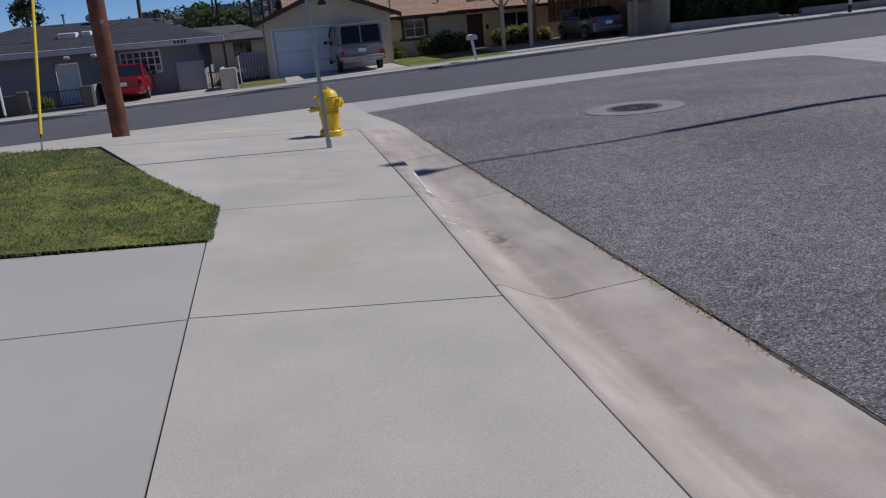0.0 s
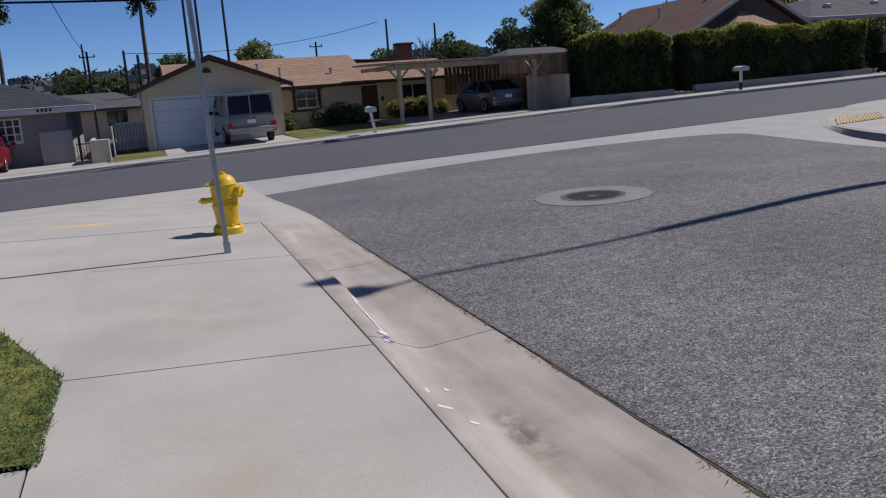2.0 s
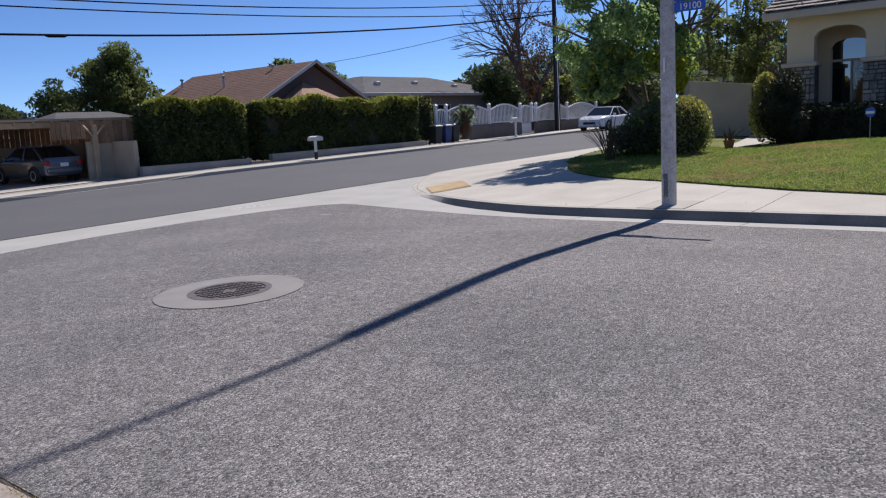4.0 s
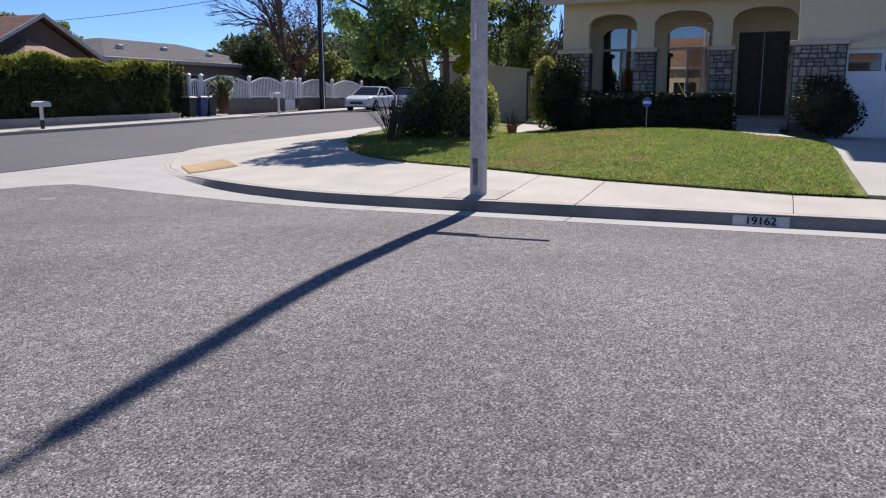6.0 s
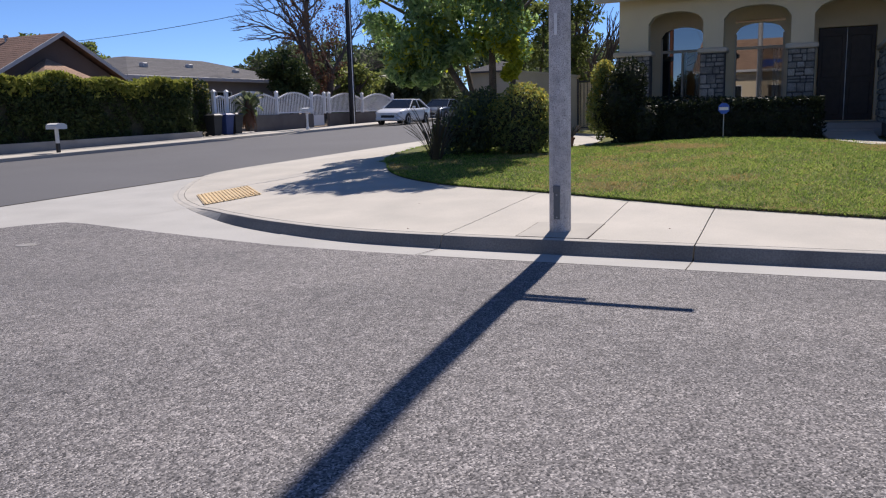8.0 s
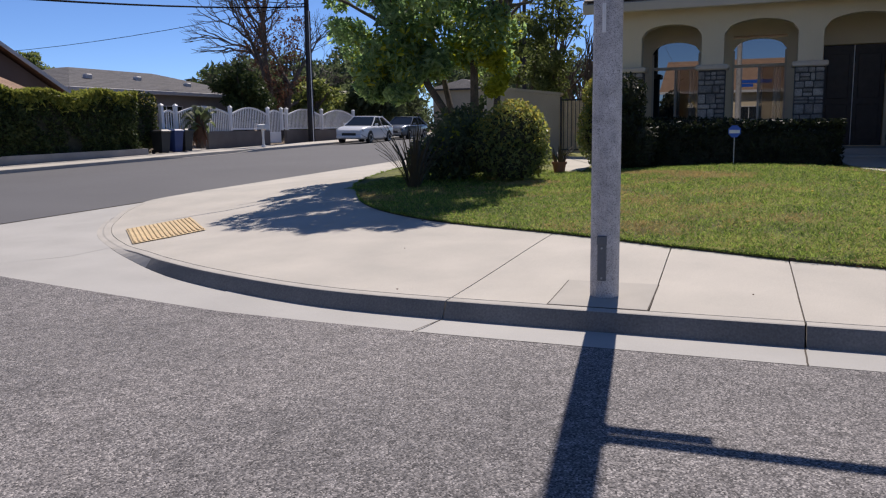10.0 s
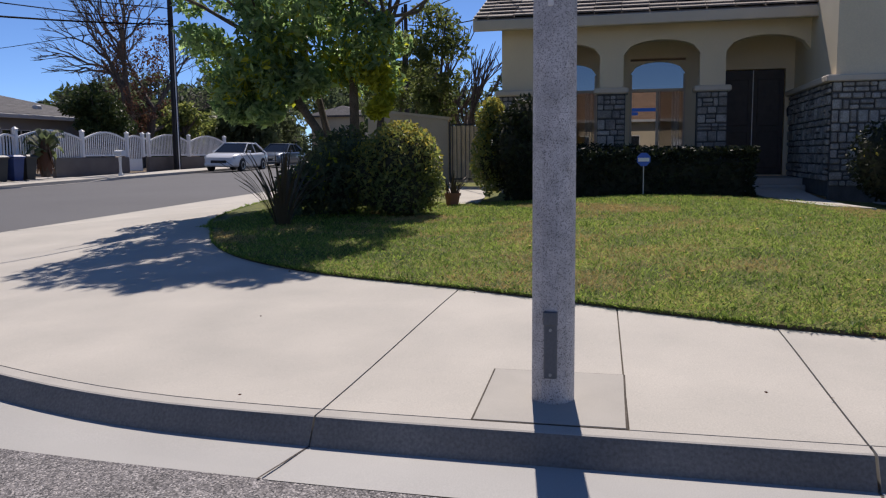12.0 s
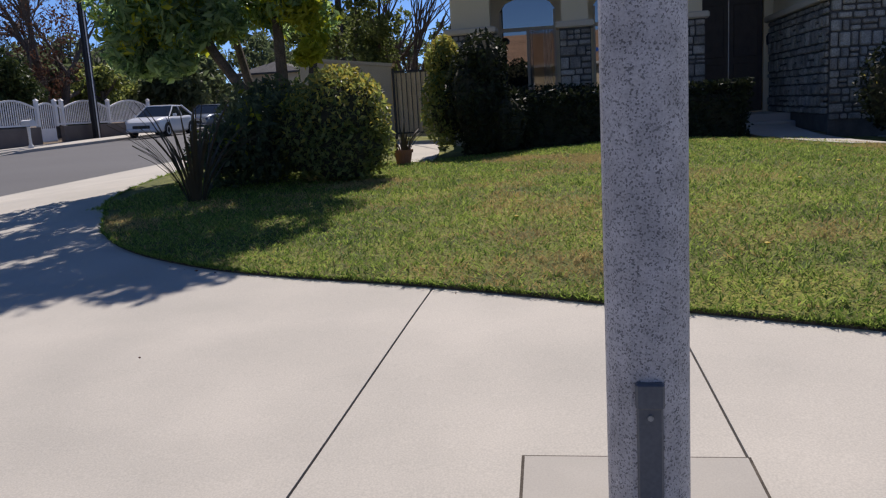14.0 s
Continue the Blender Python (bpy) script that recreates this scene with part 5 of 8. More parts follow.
def hedge(name, label, x0, x1, y0, y1, z0, z1, n, size, lm, tips=None, tip_n=0, bulge=0.08):
    """A clipped box of leaves on a dark core, with a lumpy face."""
    t = thing(name, (x0 + x1) / 2, (y0 + y1) / 2, z0, label, "hedge")
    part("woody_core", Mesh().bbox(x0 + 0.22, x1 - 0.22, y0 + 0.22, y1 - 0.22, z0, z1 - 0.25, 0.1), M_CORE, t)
    dx, dy, dz = x1 - x0, y1 - y0, z1 - z0
    area = np.array([dx * dz, dx * dz * 0.3, dy * dz, dy * dz, dx * dy])
    f = RNG.choice(5, size=n, p=area / area.sum())
    u, w = RNG.uniform(size=n), RNG.uniform(size=n)
    dep = np.abs(RNG.normal(size=n)) * 0.14
    p = np.empty((n, 3))
    p[:, 0] = np.where(f == 2, x0 + dep, np.where(f == 3, x1 - dep, x0 + u * dx))
    p[:, 1] = np.where(f == 0, y0 + dep, np.where(f == 1, y1 - dep, y0 + np.where(f >= 4, w, u) * dy))
    p[:, 2] = np.where(f == 4, z1 - dep, z0 + w * dz)
    lump = np.sin(p[:, 0] * 2.3) * np.cos(p[:, 2] * 2.9 + p[:, 1]) + 0.6 * np.sin(p[:, 0] * 5.1 + p[:, 2] * 3.7)
    lump = lump + 0.9 * np.sin(p[:, 0] * 0.9 + 1.3)
    p[:, 1] += np.where(f == 0, -lump * bulge, 0)
    p[:, 2] += np.where(f == 4, lump * bulge, 0)
    part("foliage", leaves(p, size), lm, t)
    # fresh tips along the top edge, brightened to paint the sunlit top
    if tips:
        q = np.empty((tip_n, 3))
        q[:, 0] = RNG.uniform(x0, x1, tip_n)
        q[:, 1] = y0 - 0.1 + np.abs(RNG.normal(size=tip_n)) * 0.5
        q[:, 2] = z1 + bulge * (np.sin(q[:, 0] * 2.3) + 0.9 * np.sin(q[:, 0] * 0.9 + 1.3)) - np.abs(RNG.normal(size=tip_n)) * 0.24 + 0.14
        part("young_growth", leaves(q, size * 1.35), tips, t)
    return t


M_CORE = mat("dark shrub core", (0.035, 0.036, 0.02), 1.0, 0.3, 5, 30, 0.5)
hedge("porch_hedge", "dark clipped hedge in the shade before the porch", 25.5, 26.6, 7.7, 12.1, 0.36, 1.52, 9500, 0.05, L_SHADELEAF)
shrub("tall_shrub", "tall dark shrub with yellowing leaves beside the porch", [(25.7, 12.25, 1.2, 0.8, 0.55, 0.95), (25.7, 12.2, 2.05, 0.6, 0.45, 0.55), (25.5, 12.45, 1.5, 0.6, 0.4, 0.8), (25.5, 11.85, 1.0, 0.6, 0.5, 0.6)], 7000, 0.055, L_SHADELEAF, L_SHRUBTIP, 0, 0.75)
shrub("yellowing_shrub", "upright shrub with yellow-green leaves by the gate", [(26.1, 13.0, 1.3, 0.55, 0.42, 0.75), (26.2, 12.98, 2.1, 0.4, 0.33, 0.5)], 3200, 0.05, L_SHRUB, L_SHRUBTIP, 1500, 0.6)
shrub("round_shrub", "clipped round shrub beside the front walk", [(25.0, 5.55, 1.25, 0.75, 0.72, 0.72), (25.1, 5.3, 1.0, 0.75, 0.75, 0.6)], 6000, 0.045, L_SHADELEAF, L_SHRUBTIP, 120, 0.8, tip_up=1.2)
shrub("clipped_shrub", "rounded clipped shrub on the lawn, sunlit rim painted as yellow tips", [(22.3, 13.88, 1.25, 0.78, 0.68, 0.72), (22.3, 13.86, 0.85, 0.82, 0.72, 0.5), (22.2, 14.3, 1.05, 0.6, 0.55, 0.6)], 10500, 0.045, L_SHRUB, L_SHRUBTIP, 2400, 0.8, tip_up=0.9)
shrub("loose_shrub", "loose dark shrub under the tree on the lawn", [(22.1, 15.0, 1.0, 0.65, 0.6, 0.62), (22.3, 14.8, 1.25, 0.5, 0.5, 0.45), (21.8, 15.45, 0.85, 0.55, 0.5, 0.45)], 5200, 0.055, L_DARK, L_YOUNG, 420, 0.55)


def straps(name, label, x, y, z, n, length, width, material, seed, up=1.2):
    """A clump of stiff strap leaves that arch out of one foot."""
    r = random.Random(seed)
    t = thing(name, x, y, z, label, "plant")
    for k in range(n):
        a = r.uniform(0, 2 * math.pi)
        L = length * r.uniform(0.6, 1.1)
        out = r.uniform(0.2, 0.9)
        ms = Mesh()
        row = []
        for i in range(5):
            s = i / 4
            d = out * L * s * (0.6 + 0.5 * s)
            h = L * s * up * (1 - 0.35 * out * s)
            w = width * (1 - s) ** 0.6 * (0.5 + s) + 0.002
            cx, cy = x + 0.1 * math.cos(a) + d * math.cos(a), y + 0.1 * math.sin(a) + d * math.sin(a)
            row.append([(cx - w * math.sin(a), cy + w * math.cos(a), z + h), (cx, cy, z + h - 0.006), (cx + w * math.sin(a), cy - w * math.cos(a), z + h), (cx, cy, z + h + 0.003)])
        ms.loft(row)
        part("leaf", ms, material, t)
    return t


straps("strap_leaf_plant", "dark spiky strap-leaf plant at the lawn's tip", 20.7, 15.35, lawn_z(20.7, 15.35) - 0.02, 52, 1.0, 0.02, L_YUCCA, 3, 1.45)
straps("potted_spiky_plant", "small spiky plant by the gate", 24.6, 13.5, lawn_z(24.6, 13.5) + 0.18, 26, 0.46, 0.018, L_YUCCA, 4)
PZ = lawn_z(24.6, 13.5)
pot = thing("flower_pot", 24.6, 13.5, lawn_z(24.6, 13.5), "terracotta flower pot by the gate", "flower pot")
part("pot", Mesh().lathe(24.6, 13.5, [(0.11, PZ - 0.02), (0.15, PZ + 0.2), (0.17, PZ + 0.2), (0.17, PZ + 0.25), (0.12, PZ + 0.24)], 14), M_TERRA, pot)
tagged(sheet("walk_gate", [(24.9, 13.05), (26.8, 13.25), (30.8, 13.9)], [(24.7, 13.45), (26.7, 14.1), (30.8, 14.95)], lambda x, y: lawn_z(x, y) + 0.025, M_CONC, 6, 0.15), "pale concrete walk up to the garden gate", "path", "", "structure")

# the corner tree
tree = thing("street_tree", 24.2, 15.7, 0.6, "leafy dark green tree with several leaning trunks", "tree")
tm = Mesh()
fork = [((24.2, 15.2, 0.4), (23.6, 17.0, 3.6), 0.11, 0.06), ((24.3, 15.5, 0.4), (24.5, 15.4, 4.0), 0.12, 0.07), ((24.5, 15.0, 0.4), (24.7, 14.8, 3.8), 0.09, 0.05), ((24.4, 15.7, 0.5), (25.0, 16.8, 4.2), 0.09, 0.05)]
tops = []
for a, b, r0, r1 in fork:
    pts = limb(tm, a, b, r0, r1, 5, 0.03)
    tops.append(pts[-1])
for p in tops:
    for _ in range(7):
        d = Vector((RNG.normal() * 0.8, RNG.normal() * 0.9, RNG.uniform(0.3, 1.4)))
        limb(tm, p, p + d * 1.5, 0.045, 0.01, 3, 0.08)
part("trunk", tm, M_BARK, tree, smooth=True)
cl = crown_clumps(23.4, 15.75, 5.4, 2.2, 2.05, 2.7, 78, 0.46) + crown_clumps(23.5, 17.2, 3.6, 1.1, 1.3, 1.2, 26, 0.42) + crown_clumps(24.3, 14.8, 3.5, 0.7, 0.6, 1.1, 10, 0.34) + crown_clumps(24.2, 16.3, 3.2, 0.8, 1.2, 0.6, 9, 0.34) + crown_clumps(23.6, 17.2, 3.0, 0.7, 0.9, 0.6, 12, 0.36)
part("crown", leaves(blob_points(cl, 25000), 0.084), L_TREE, tree)
yg = blob_points(cl, 9000)
yg = yg[(yg[:, 2] < 4.6) & (yg[:, 2] + yg[:, 1] * 0.25 < 7.6 + RNG.normal(size=len(yg)) * 0.35)]
part("young_growth", leaves(yg[:1700], 0.085), L_YOUNG, tree)
# low foliage, hanging sprays and the bushes added beneath, from a stream of their own
MAIN_RNG, RNG = RNG, np.random.default_rng(21)
low = crown_clumps(23.4, 17.1, 2.5, 0.55, 0.75, 0.45, 9, 0.3) + crown_clumps(23.4, 16.2, 2.75, 0.5, 0.7, 0.4, 7, 0.28)
part("low_foliage", leaves(blob_points(low, 2600), 0.084), L_TREE, tree)
sprays = crown_clumps(23.7, 14.7, 2.75, 0.3, 0.3, 0.75, 9, 0.2) + crown_clumps(23.5, 16.7, 2.7, 0.5, 0.8, 0.4, 3, 0.18)
part("hanging_spray", leaves(blob_points(sprays, 900), 0.085), L_YOUNG, tree, "hanging sprays of yellow-green young leaves")
shrub("tall_loose_shrub", "taller dark shrub against the tree trunks", [(22.9, 15.5, 1.3, 0.5, 0.45, 0.55), (23.0, 15.1, 1.5, 0.45, 0.4, 0.45), (23.0, 15.2, 0.8, 0.5, 0.5, 0.4)], 2600, 0.055, L_DARK, L_YOUNG, 90, 0.5)
shrub("roadside_bush", "dense dark bush at the end of the street", [(70.5, 38.6, 1.9, 1.7, 1.3, 1.5), (73.5, 38.2, 2.0, 1.6, 1.2, 1.6), (76.5, 39.3, 2.3, 1.8, 1.5, 1.8)], 4200, 0.17, L_DARK, None, 0, 0.8)
RNG = MAIN_RNG

# side fence and gate
fence = thing("side_fence", 31, 17, 0.6, "tan stucco garden wall beside the corner house", "wall")
part("wall", Mesh().prism([(15.0, 0.4), (17.3, 0.4), (17.3, 2.63), (15.0, 2.35)], "x", 30.95, 31.15), M_BLOCK, fence)
part("coping", Mesh().prism([(14.95, 2.35), (17.3, 2.63), (17.3, 2.71), (14.95, 2.43)], "x", 30.9, 31.2), M_BLOCK, fence)
gate = thing("metal_gate", 30.9, 14.45, 0.62, "dark metal gate backed with tan boards", "gate")
M_GATEBOARD = mat("pale timber gate board", (0.62, 0.5, 0.33), 0.85, 0.1, 4, 40, 0.2, rand=0.08)
gf = Mesh()
for y in (13.95, 14.95):
    gf.box(30.88, 30.93, y - 0.025, y + 0.025, 0.6, 2.3)
for z in (0.72, 2.2):
    gf.box(30.89, 30.92, 13.97, 14.93, z, z + 0.04)
part("gate_frame", gf, M_DARKSTEEL, gate)
for k in range(8):
    y = 14.03 + k * 0.12
    part("bar", Mesh().box(30.895, 30.915, y - 0.008, y + 0.008, 0.74, 2.22), M_DARKSTEEL, gate)
    part("board", Mesh().box(30.93, 30.95, y - 0.058, y + 0.058, 0.64, 2.18), M_GATEBOARD, gate)
part("gate_wall", Mesh().box(30.9, 31.1, 13.2, 13.93, 0.4, 2.3), M_STUCCO, gate)

# alarm sign
al = thing("yard_sign", 25.08, 9.85, 0.7, "small blue octagonal security sign on a stake", "sign")
part("sign_face", Mesh().prism([(9.85 + 0.135 * math.cos(radians(22.5 + 45 * k)), 1.28 + 0.135 * math.sin(radians(22.5 + 45 * k))) for k in range(8)], "x", 25.06, 25.075), M_BLUE, al, "blue octagonal face")
part("white_band", Mesh().box(25.052, 25.062, 9.745, 9.955, 1.24, 1.31), M_PAINT_W, al)
part("stake", Mesh().box(25.076, 25.09, 9.84, 9.86, 0.4, 1.3), M_STEEL, al)

# trees behind the garden wall
bt = thing("slender_tree", 34.5, 17.0, 0.8, "slender pale green tree behind the garden wall", "tree")
bm_ = Mesh()
for k in range(4):
    limb(bm_, (34.5, 16.2 + k * 0.6, 0.5), (34.6 + 0.2 * k, 15.8 + k * 0.8, 6.0), 0.08, 0.02, 5, 0.03)
part("trunk", bm_, M_BARK, bt)
part("crown", leaves(blob_points(crown_clumps(34.5, 16.2, 4.2, 1.0, 0.9, 2.2, 40, 0.42) + crown_clumps(34.5, 18.0, 4.4, 1.0, 1.0, 2.0, 34, 0.45), 9000), 0.085), L_OLIVE, bt)
# ---- cars ----
def rrect(cx, w, y, z0, z1, r, n=3):
    """A rounded upright rectangle across the car at y."""
    r = min(r, (z1 - z0) / 2.1, w * 0.9)
    pts = []
    for sx, sz, a0 in ((1, 1, 0), (-1, 1, 90), (-1, -1, 180), (1, -1, 270)):
        for k in range(n + 1):
            a = radians(a0 + 90 * k / n)
            pts.append((cx + sx * (w - r) + r * math.cos(a), y, (z1 - r if sz > 0 else z0 + r) + r * math.sin(a)))
    return pts


def car(name, label, m, paint, L, W, stations, cabin, wheel_r=0.32, wheel_y=(0.8, -0.8), rear_lights=True, van=False):
    """A car about its own origin, nose to +y. stations: (y, half width, z0, z1); cabin: (y at belt, y at roof) front and rear, belt and roof heights."""
    t = thing(name, 0, 0, 0, label, "car")
    body = part("body", Mesh().loft([rrect(0, w, y, a, b, 0.16, 4) for y, w, a, b in stations]), paint, t, smooth=True)
    fb, fr, rb, rt, zb_, zt, wb, wt = cabin
    gl = [[(-wb, rb, zb_), (wb, rb, zb_), (wb, fb, zb_), (-wb, fb, zb_)], [(-wt, rt, zt - 0.05), (wt, rt, zt - 0.05), (wt, fr, zt - 0.05), (-wt, fr, zt - 0.05)]]
    part("glasshouse", Mesh().loft(gl), M_CARGLASS, t, "dark car windows")
    rf = []
    for z, d in ((zt - 0.06, -0.03), (zt - 0.02, -0.01), (zt, 0.06), (zt + 0.015, 0.22)):
        rf.append([(-wt + d, rt + d * 1.5, z), (wt - d, rt + d * 1.5, z), (wt - d, fr - d * 1.5, z), (-wt + d, fr - d * 1.5, z)])
    part("roof", Mesh().loft(rf), paint, t, smooth=True)
    for sx in (-1, 1):
        for (yb, yt, w) in ((fb, fr, 0.05), (rb, rt, 0.09), ((fb + rb) / 2 - 0.05, (fr + rt) / 2, 0.05)):
            a, b = Vector((sx * (wb + 0.004), yb, zb_ - 0.02)), Vector((sx * (wt + 0.012), yt, zt - 0.02))
            part("pillar", Mesh().tube([a, a.lerp(b, 0.5) + Vector((sx * 0.01, 0, 0)), b], w * 0.6, 6), paint, t)
        for wy in wheel_y:
            x = sx * (W / 2 - 0.09)
            wh = part("wheel", Mesh().loft([[(x + sx * d, wy + r * math.cos(2 * math.pi * k / 20), wheel_r + r * math.sin(2 * math.pi * k / 20)) for k in range(20)] for d, r in ((-0.11, wheel_r * 0.9), (-0.1, wheel_r), (0.08, wheel_r), (0.1, wheel_r * 0.92))]), M_RUBBER, t, smooth=True)
            part("rim", Mesh().loft([[(x + sx * d, wy + r * math.cos(2 * math.pi * k / 16), wheel_r + r * math.sin(2 * math.pi * k / 16)) for k in range(16)] for d, r in ((0.095, wheel_r * 0.66), (0.11, wheel_r * 0.62), (0.085, wheel_r * 0.2))]), M_ALLOY, wh)
            part("wheel_arch", Mesh().loft([[(x + sx * d, wy + r * math.cos(math.pi * k / 12), wheel_r + r * math.sin(math.pi * k / 12)) for k in range(13)] + [(x + sx * d, wy - 0.4, wheel_r - 0.05)] for d, r in ((0.0, wheel_r * 1.16), (0.094, wheel_r * 1.16))]), M_PAINT_B, t)
        y0, w0, a0, b0 = stations[1]
        part("tail_lamp", Mesh().bbox(sx * (w0 - 0.1) - 0.1, sx * (w0 - 0.1) + 0.1, y0 - 0.1, y0 + 0.05, b0 - (0.75 if van else 0.3), b0 - (0.35 if van else 0.12), 0.02), M_RED, t, "red tail lamp")
        y1, w1, a1, b1 = stations[-2]
        part("headlamp", Mesh().bbox(sx * (w1 - 0.16) - 0.15, sx * (w1 - 0.16) + 0.15, y1 - 0.06, y1 + 0.09, b1 - 0.2, b1 - 0.06, 0.025), M_LENS, t, "clear headlamp")
        part("mirror", Mesh().bbox(sx * (wb + 0.14) - 0.09, sx * (wb + 0.14) + 0.09, fb - 0.42, fb - 0.3, zb_ + 0.0, zb_ + 0.14, 0.03), paint if not van else M_PAINT_B, t)
    ys, ws, a0, b0 = stations[0]
    part("number_plate", Mesh().bbox(-0.17, 0.17, ys - 0.03, ys + 0.02, (a0 + b0) / 2 + 0.0, (a0 + b0) / 2 + 0.15, 0.008), M_PAINT_W, t)
    part("rear_bumper", Mesh().bbox(-ws - 0.03, ws + 0.03, ys - 0.09, ys + 0.12, a0 + 0.0, a0 + 0.2, 0.05), M_STEEL if van else paint, t)
    ye, we, ae, be = stations[-1]
    part("grille", Mesh().bbox(-we * 0.6, we * 0.6, ye - 0.03, ye + 0.03, ae + 0.12, ae + 0.28, 0.015), M_PAINT_B, t)
    part("front_bumper", Mesh().bbox(-we - 0.06, we + 0.06, ye - 0.2, ye + 0.06, ae - 0.02, ae + 0.16, 0.05), paint, t)
    t.matrix_basis = m
    return t


def car_paint(name, c, metal=0.3, rough=0.28):
    m = mat(name, c, rough, 0.04, 2, 60, 0.0, metal=metal)
    m.node_tree.nodes["Principled BSDF"].inputs["Coat Weight"].default_value = 0.6
    return m


SEDAN = [(-2.3, 0.72, 0.35, 0.92), (-2.2, 0.82, 0.28, 1.0), (-1.3, 0.89, 0.22, 0.99), (0.0, 0.9, 0.2, 0.95), (0.9, 0.9, 0.22, 0.95), (1.6, 0.88, 0.22, 0.9), (2.08, 0.82, 0.24, 0.82), (2.28, 0.68, 0.28, 0.7)]
CAB = (1.05, 0.1, -1.95, -0.9, 0.93, 1.47, 0.82, 0.62)
P_RED, P_WHITE, P_SUV, P_VAN = car_paint("red car paint", (0.32, 0.008, 0.012)), car_paint("white car paint", (0.72, 0.73, 0.74), 0.0), car_paint("dark metallic car paint", (0.09, 0.11, 0.14), 0.6), car_paint("taupe van paint", (0.23, 0.2, 0.175), 0.4, 0.35)
car("red_sedan", "red sedan parked in the drive of the grey house", pose(-5.6, 38.25, yard_z(-5.6, 38) + 0.0, 0, 0, 0), P_RED, 4.5, 1.75, SEDAN, CAB, 0.31, (1.35, -1.35))
car("white_sedan", "white sedan parked at the far kerb", pose(50.9, 31.6, zroad(50.8, 31.9) + 0.01, 0, -1.1, 94) @ Matrix.Scale(1.07, 4), P_WHITE, 4.6, 1.8, SEDAN, CAB, 0.32, (1.38, -1.35))
car("dark_sedan", "dark sedan parked behind the white sedan", pose(57.2, 31.8, zroad(57, 31.9) + 0.01, 0, -1.1, 92), P_SUV, 4.6, 1.8, SEDAN, CAB, 0.32, (1.38, -1.35))
HATCH = [(-2.1, 0.7, 0.4, 0.9), (-2.02, 0.8, 0.3, 1.02), (-1.3, 0.88, 0.24, 1.02), (0.0, 0.9, 0.22, 0.97), (0.9, 0.9, 0.24, 0.96), (1.6, 0.87, 0.26, 0.86), (2.0, 0.78, 0.3, 0.76), (2.15, 0.62, 0.34, 0.66)]
car("dark_hatchback", "dark blue-grey hatchback parked under the carport", pose(16.2, 39.4, yard_z(16.7, 39), 0, 0, 4), car_paint("blue-grey metallic car paint", (0.12, 0.145, 0.18), 0.6), 4.3, 1.8, HATCH, (1.0, 0.15, -1.95, -1.05, 0.96, 1.5, 0.82, 0.62), 0.33, (1.3, -1.3))
VANS = [(-2.6, 0.93, 0.5, 1.15), (-2.55, 0.98, 0.42, 1.22), (-1.0, 1.0, 0.38, 1.22), (0.5, 1.0, 0.36, 1.2), (1.4, 0.98, 0.36, 1.16), (2.2, 0.9, 0.38, 1.06), (2.6, 0.78, 0.42, 0.95)]
van = car("passenger_van", "taupe passenger van parked before the garage door", pose(4.3, 38.75, yard_z(4.3, 38.5) + 0.015, 0, 0, 2), P_VAN, 5.2, 2.0, VANS, (1.65, 0.95, -2.56, -2.42, 1.2, 2.02, 0.96, 0.82), 0.36, (1.7, -1.5), van=True)
for nm, a, b, c, d in (("door_seam", -0.03, 0.03, 1.2, 1.92), ("rear_pillar", -0.95, -0.85, 1.2, 1.92), ("rear_pillar", 0.85, 0.95, 1.2, 1.92), ("door_header", -0.95, 0.95, 1.925, 2.02)):
    rd = part(nm, Mesh().bbox(a, b, -2.6, -2.47, c, d, 0.015), P_VAN)
    rd.parent = van
for sx in (-1, 1):
    rd = part("door_handle", Mesh().bbox(sx * 0.12 - 0.05, sx * 0.12 + 0.05, -2.64, -2.6, 1.02, 1.06, 0.008), M_PAINT_B)
    rd.parent = van


# ---- the tan house with its garage ----
def gable_house_roof(parent, x0, x1, xr, y0, y1, ze0, ze1, zr, material, courses, fascia, over=0.35, left=True, right=True):
    """A roof whose ridge runs along y; gable to the street."""
    if left:
        roof_slope(parent, (x0, y0, ze0), (x0, y1, ze0), (xr, y1, zr), (xr, y0, zr), material, courses)
    if right:
        roof_slope(parent, (x1, y1, ze1), (x1, y0, ze1), (xr, y0, zr), (xr, y1, zr), material, courses)
    for a, za in ((x0, ze0), (x1, ze1)):
        part("barge_board", Mesh().loft([[(a, y0 - 0.04, za - 0.14), (a, y0 + 0.02, za - 0.14), (a, y0 + 0.02, za + 0.07), (a, y0 - 0.04, za + 0.07)], [(xr, y0 - 0.04, zr - 0.14), (xr, y0 + 0.02, zr - 0.14), (xr, y0 + 0.02, zr + 0.07), (xr, y0 - 0.04, zr + 0.07)]]), fascia, parent)


M_BARGE = mat("dark brown fascia", (0.07, 0.045, 0.035), 0.8, 0.1, 3, 40, 0.1)
h1 = thing("tan_house", 8, 46, -0.2, "tan stucco bungalow with a red-brown shingle roof", "house")
gw = Mesh()
wall_open(gw, "y", 40.0, 40.25, 0.4, 6.35, -0.7, 2.25, [(0.75, 5.75, -0.6, 1.85)])
gw.prism([(0.4, 2.25), (6.35, 2.25), (3.35, 3.38)], "y", 40.0, 40.25)
gw.box(0.4, 0.65, 40.25, 52, -0.7, 2.25)
gw.box(6.1, 6.35, 40.25, 52, -0.7, 2.25)
part("garage_wall", gw, M_STUCCO2, h1)
gdr = part("garage_door", Mesh().box(0.75, 5.75, 40.1, 40.16, -0.62, 1.85), M_GARWHITE, h1, "white sectional garage door")
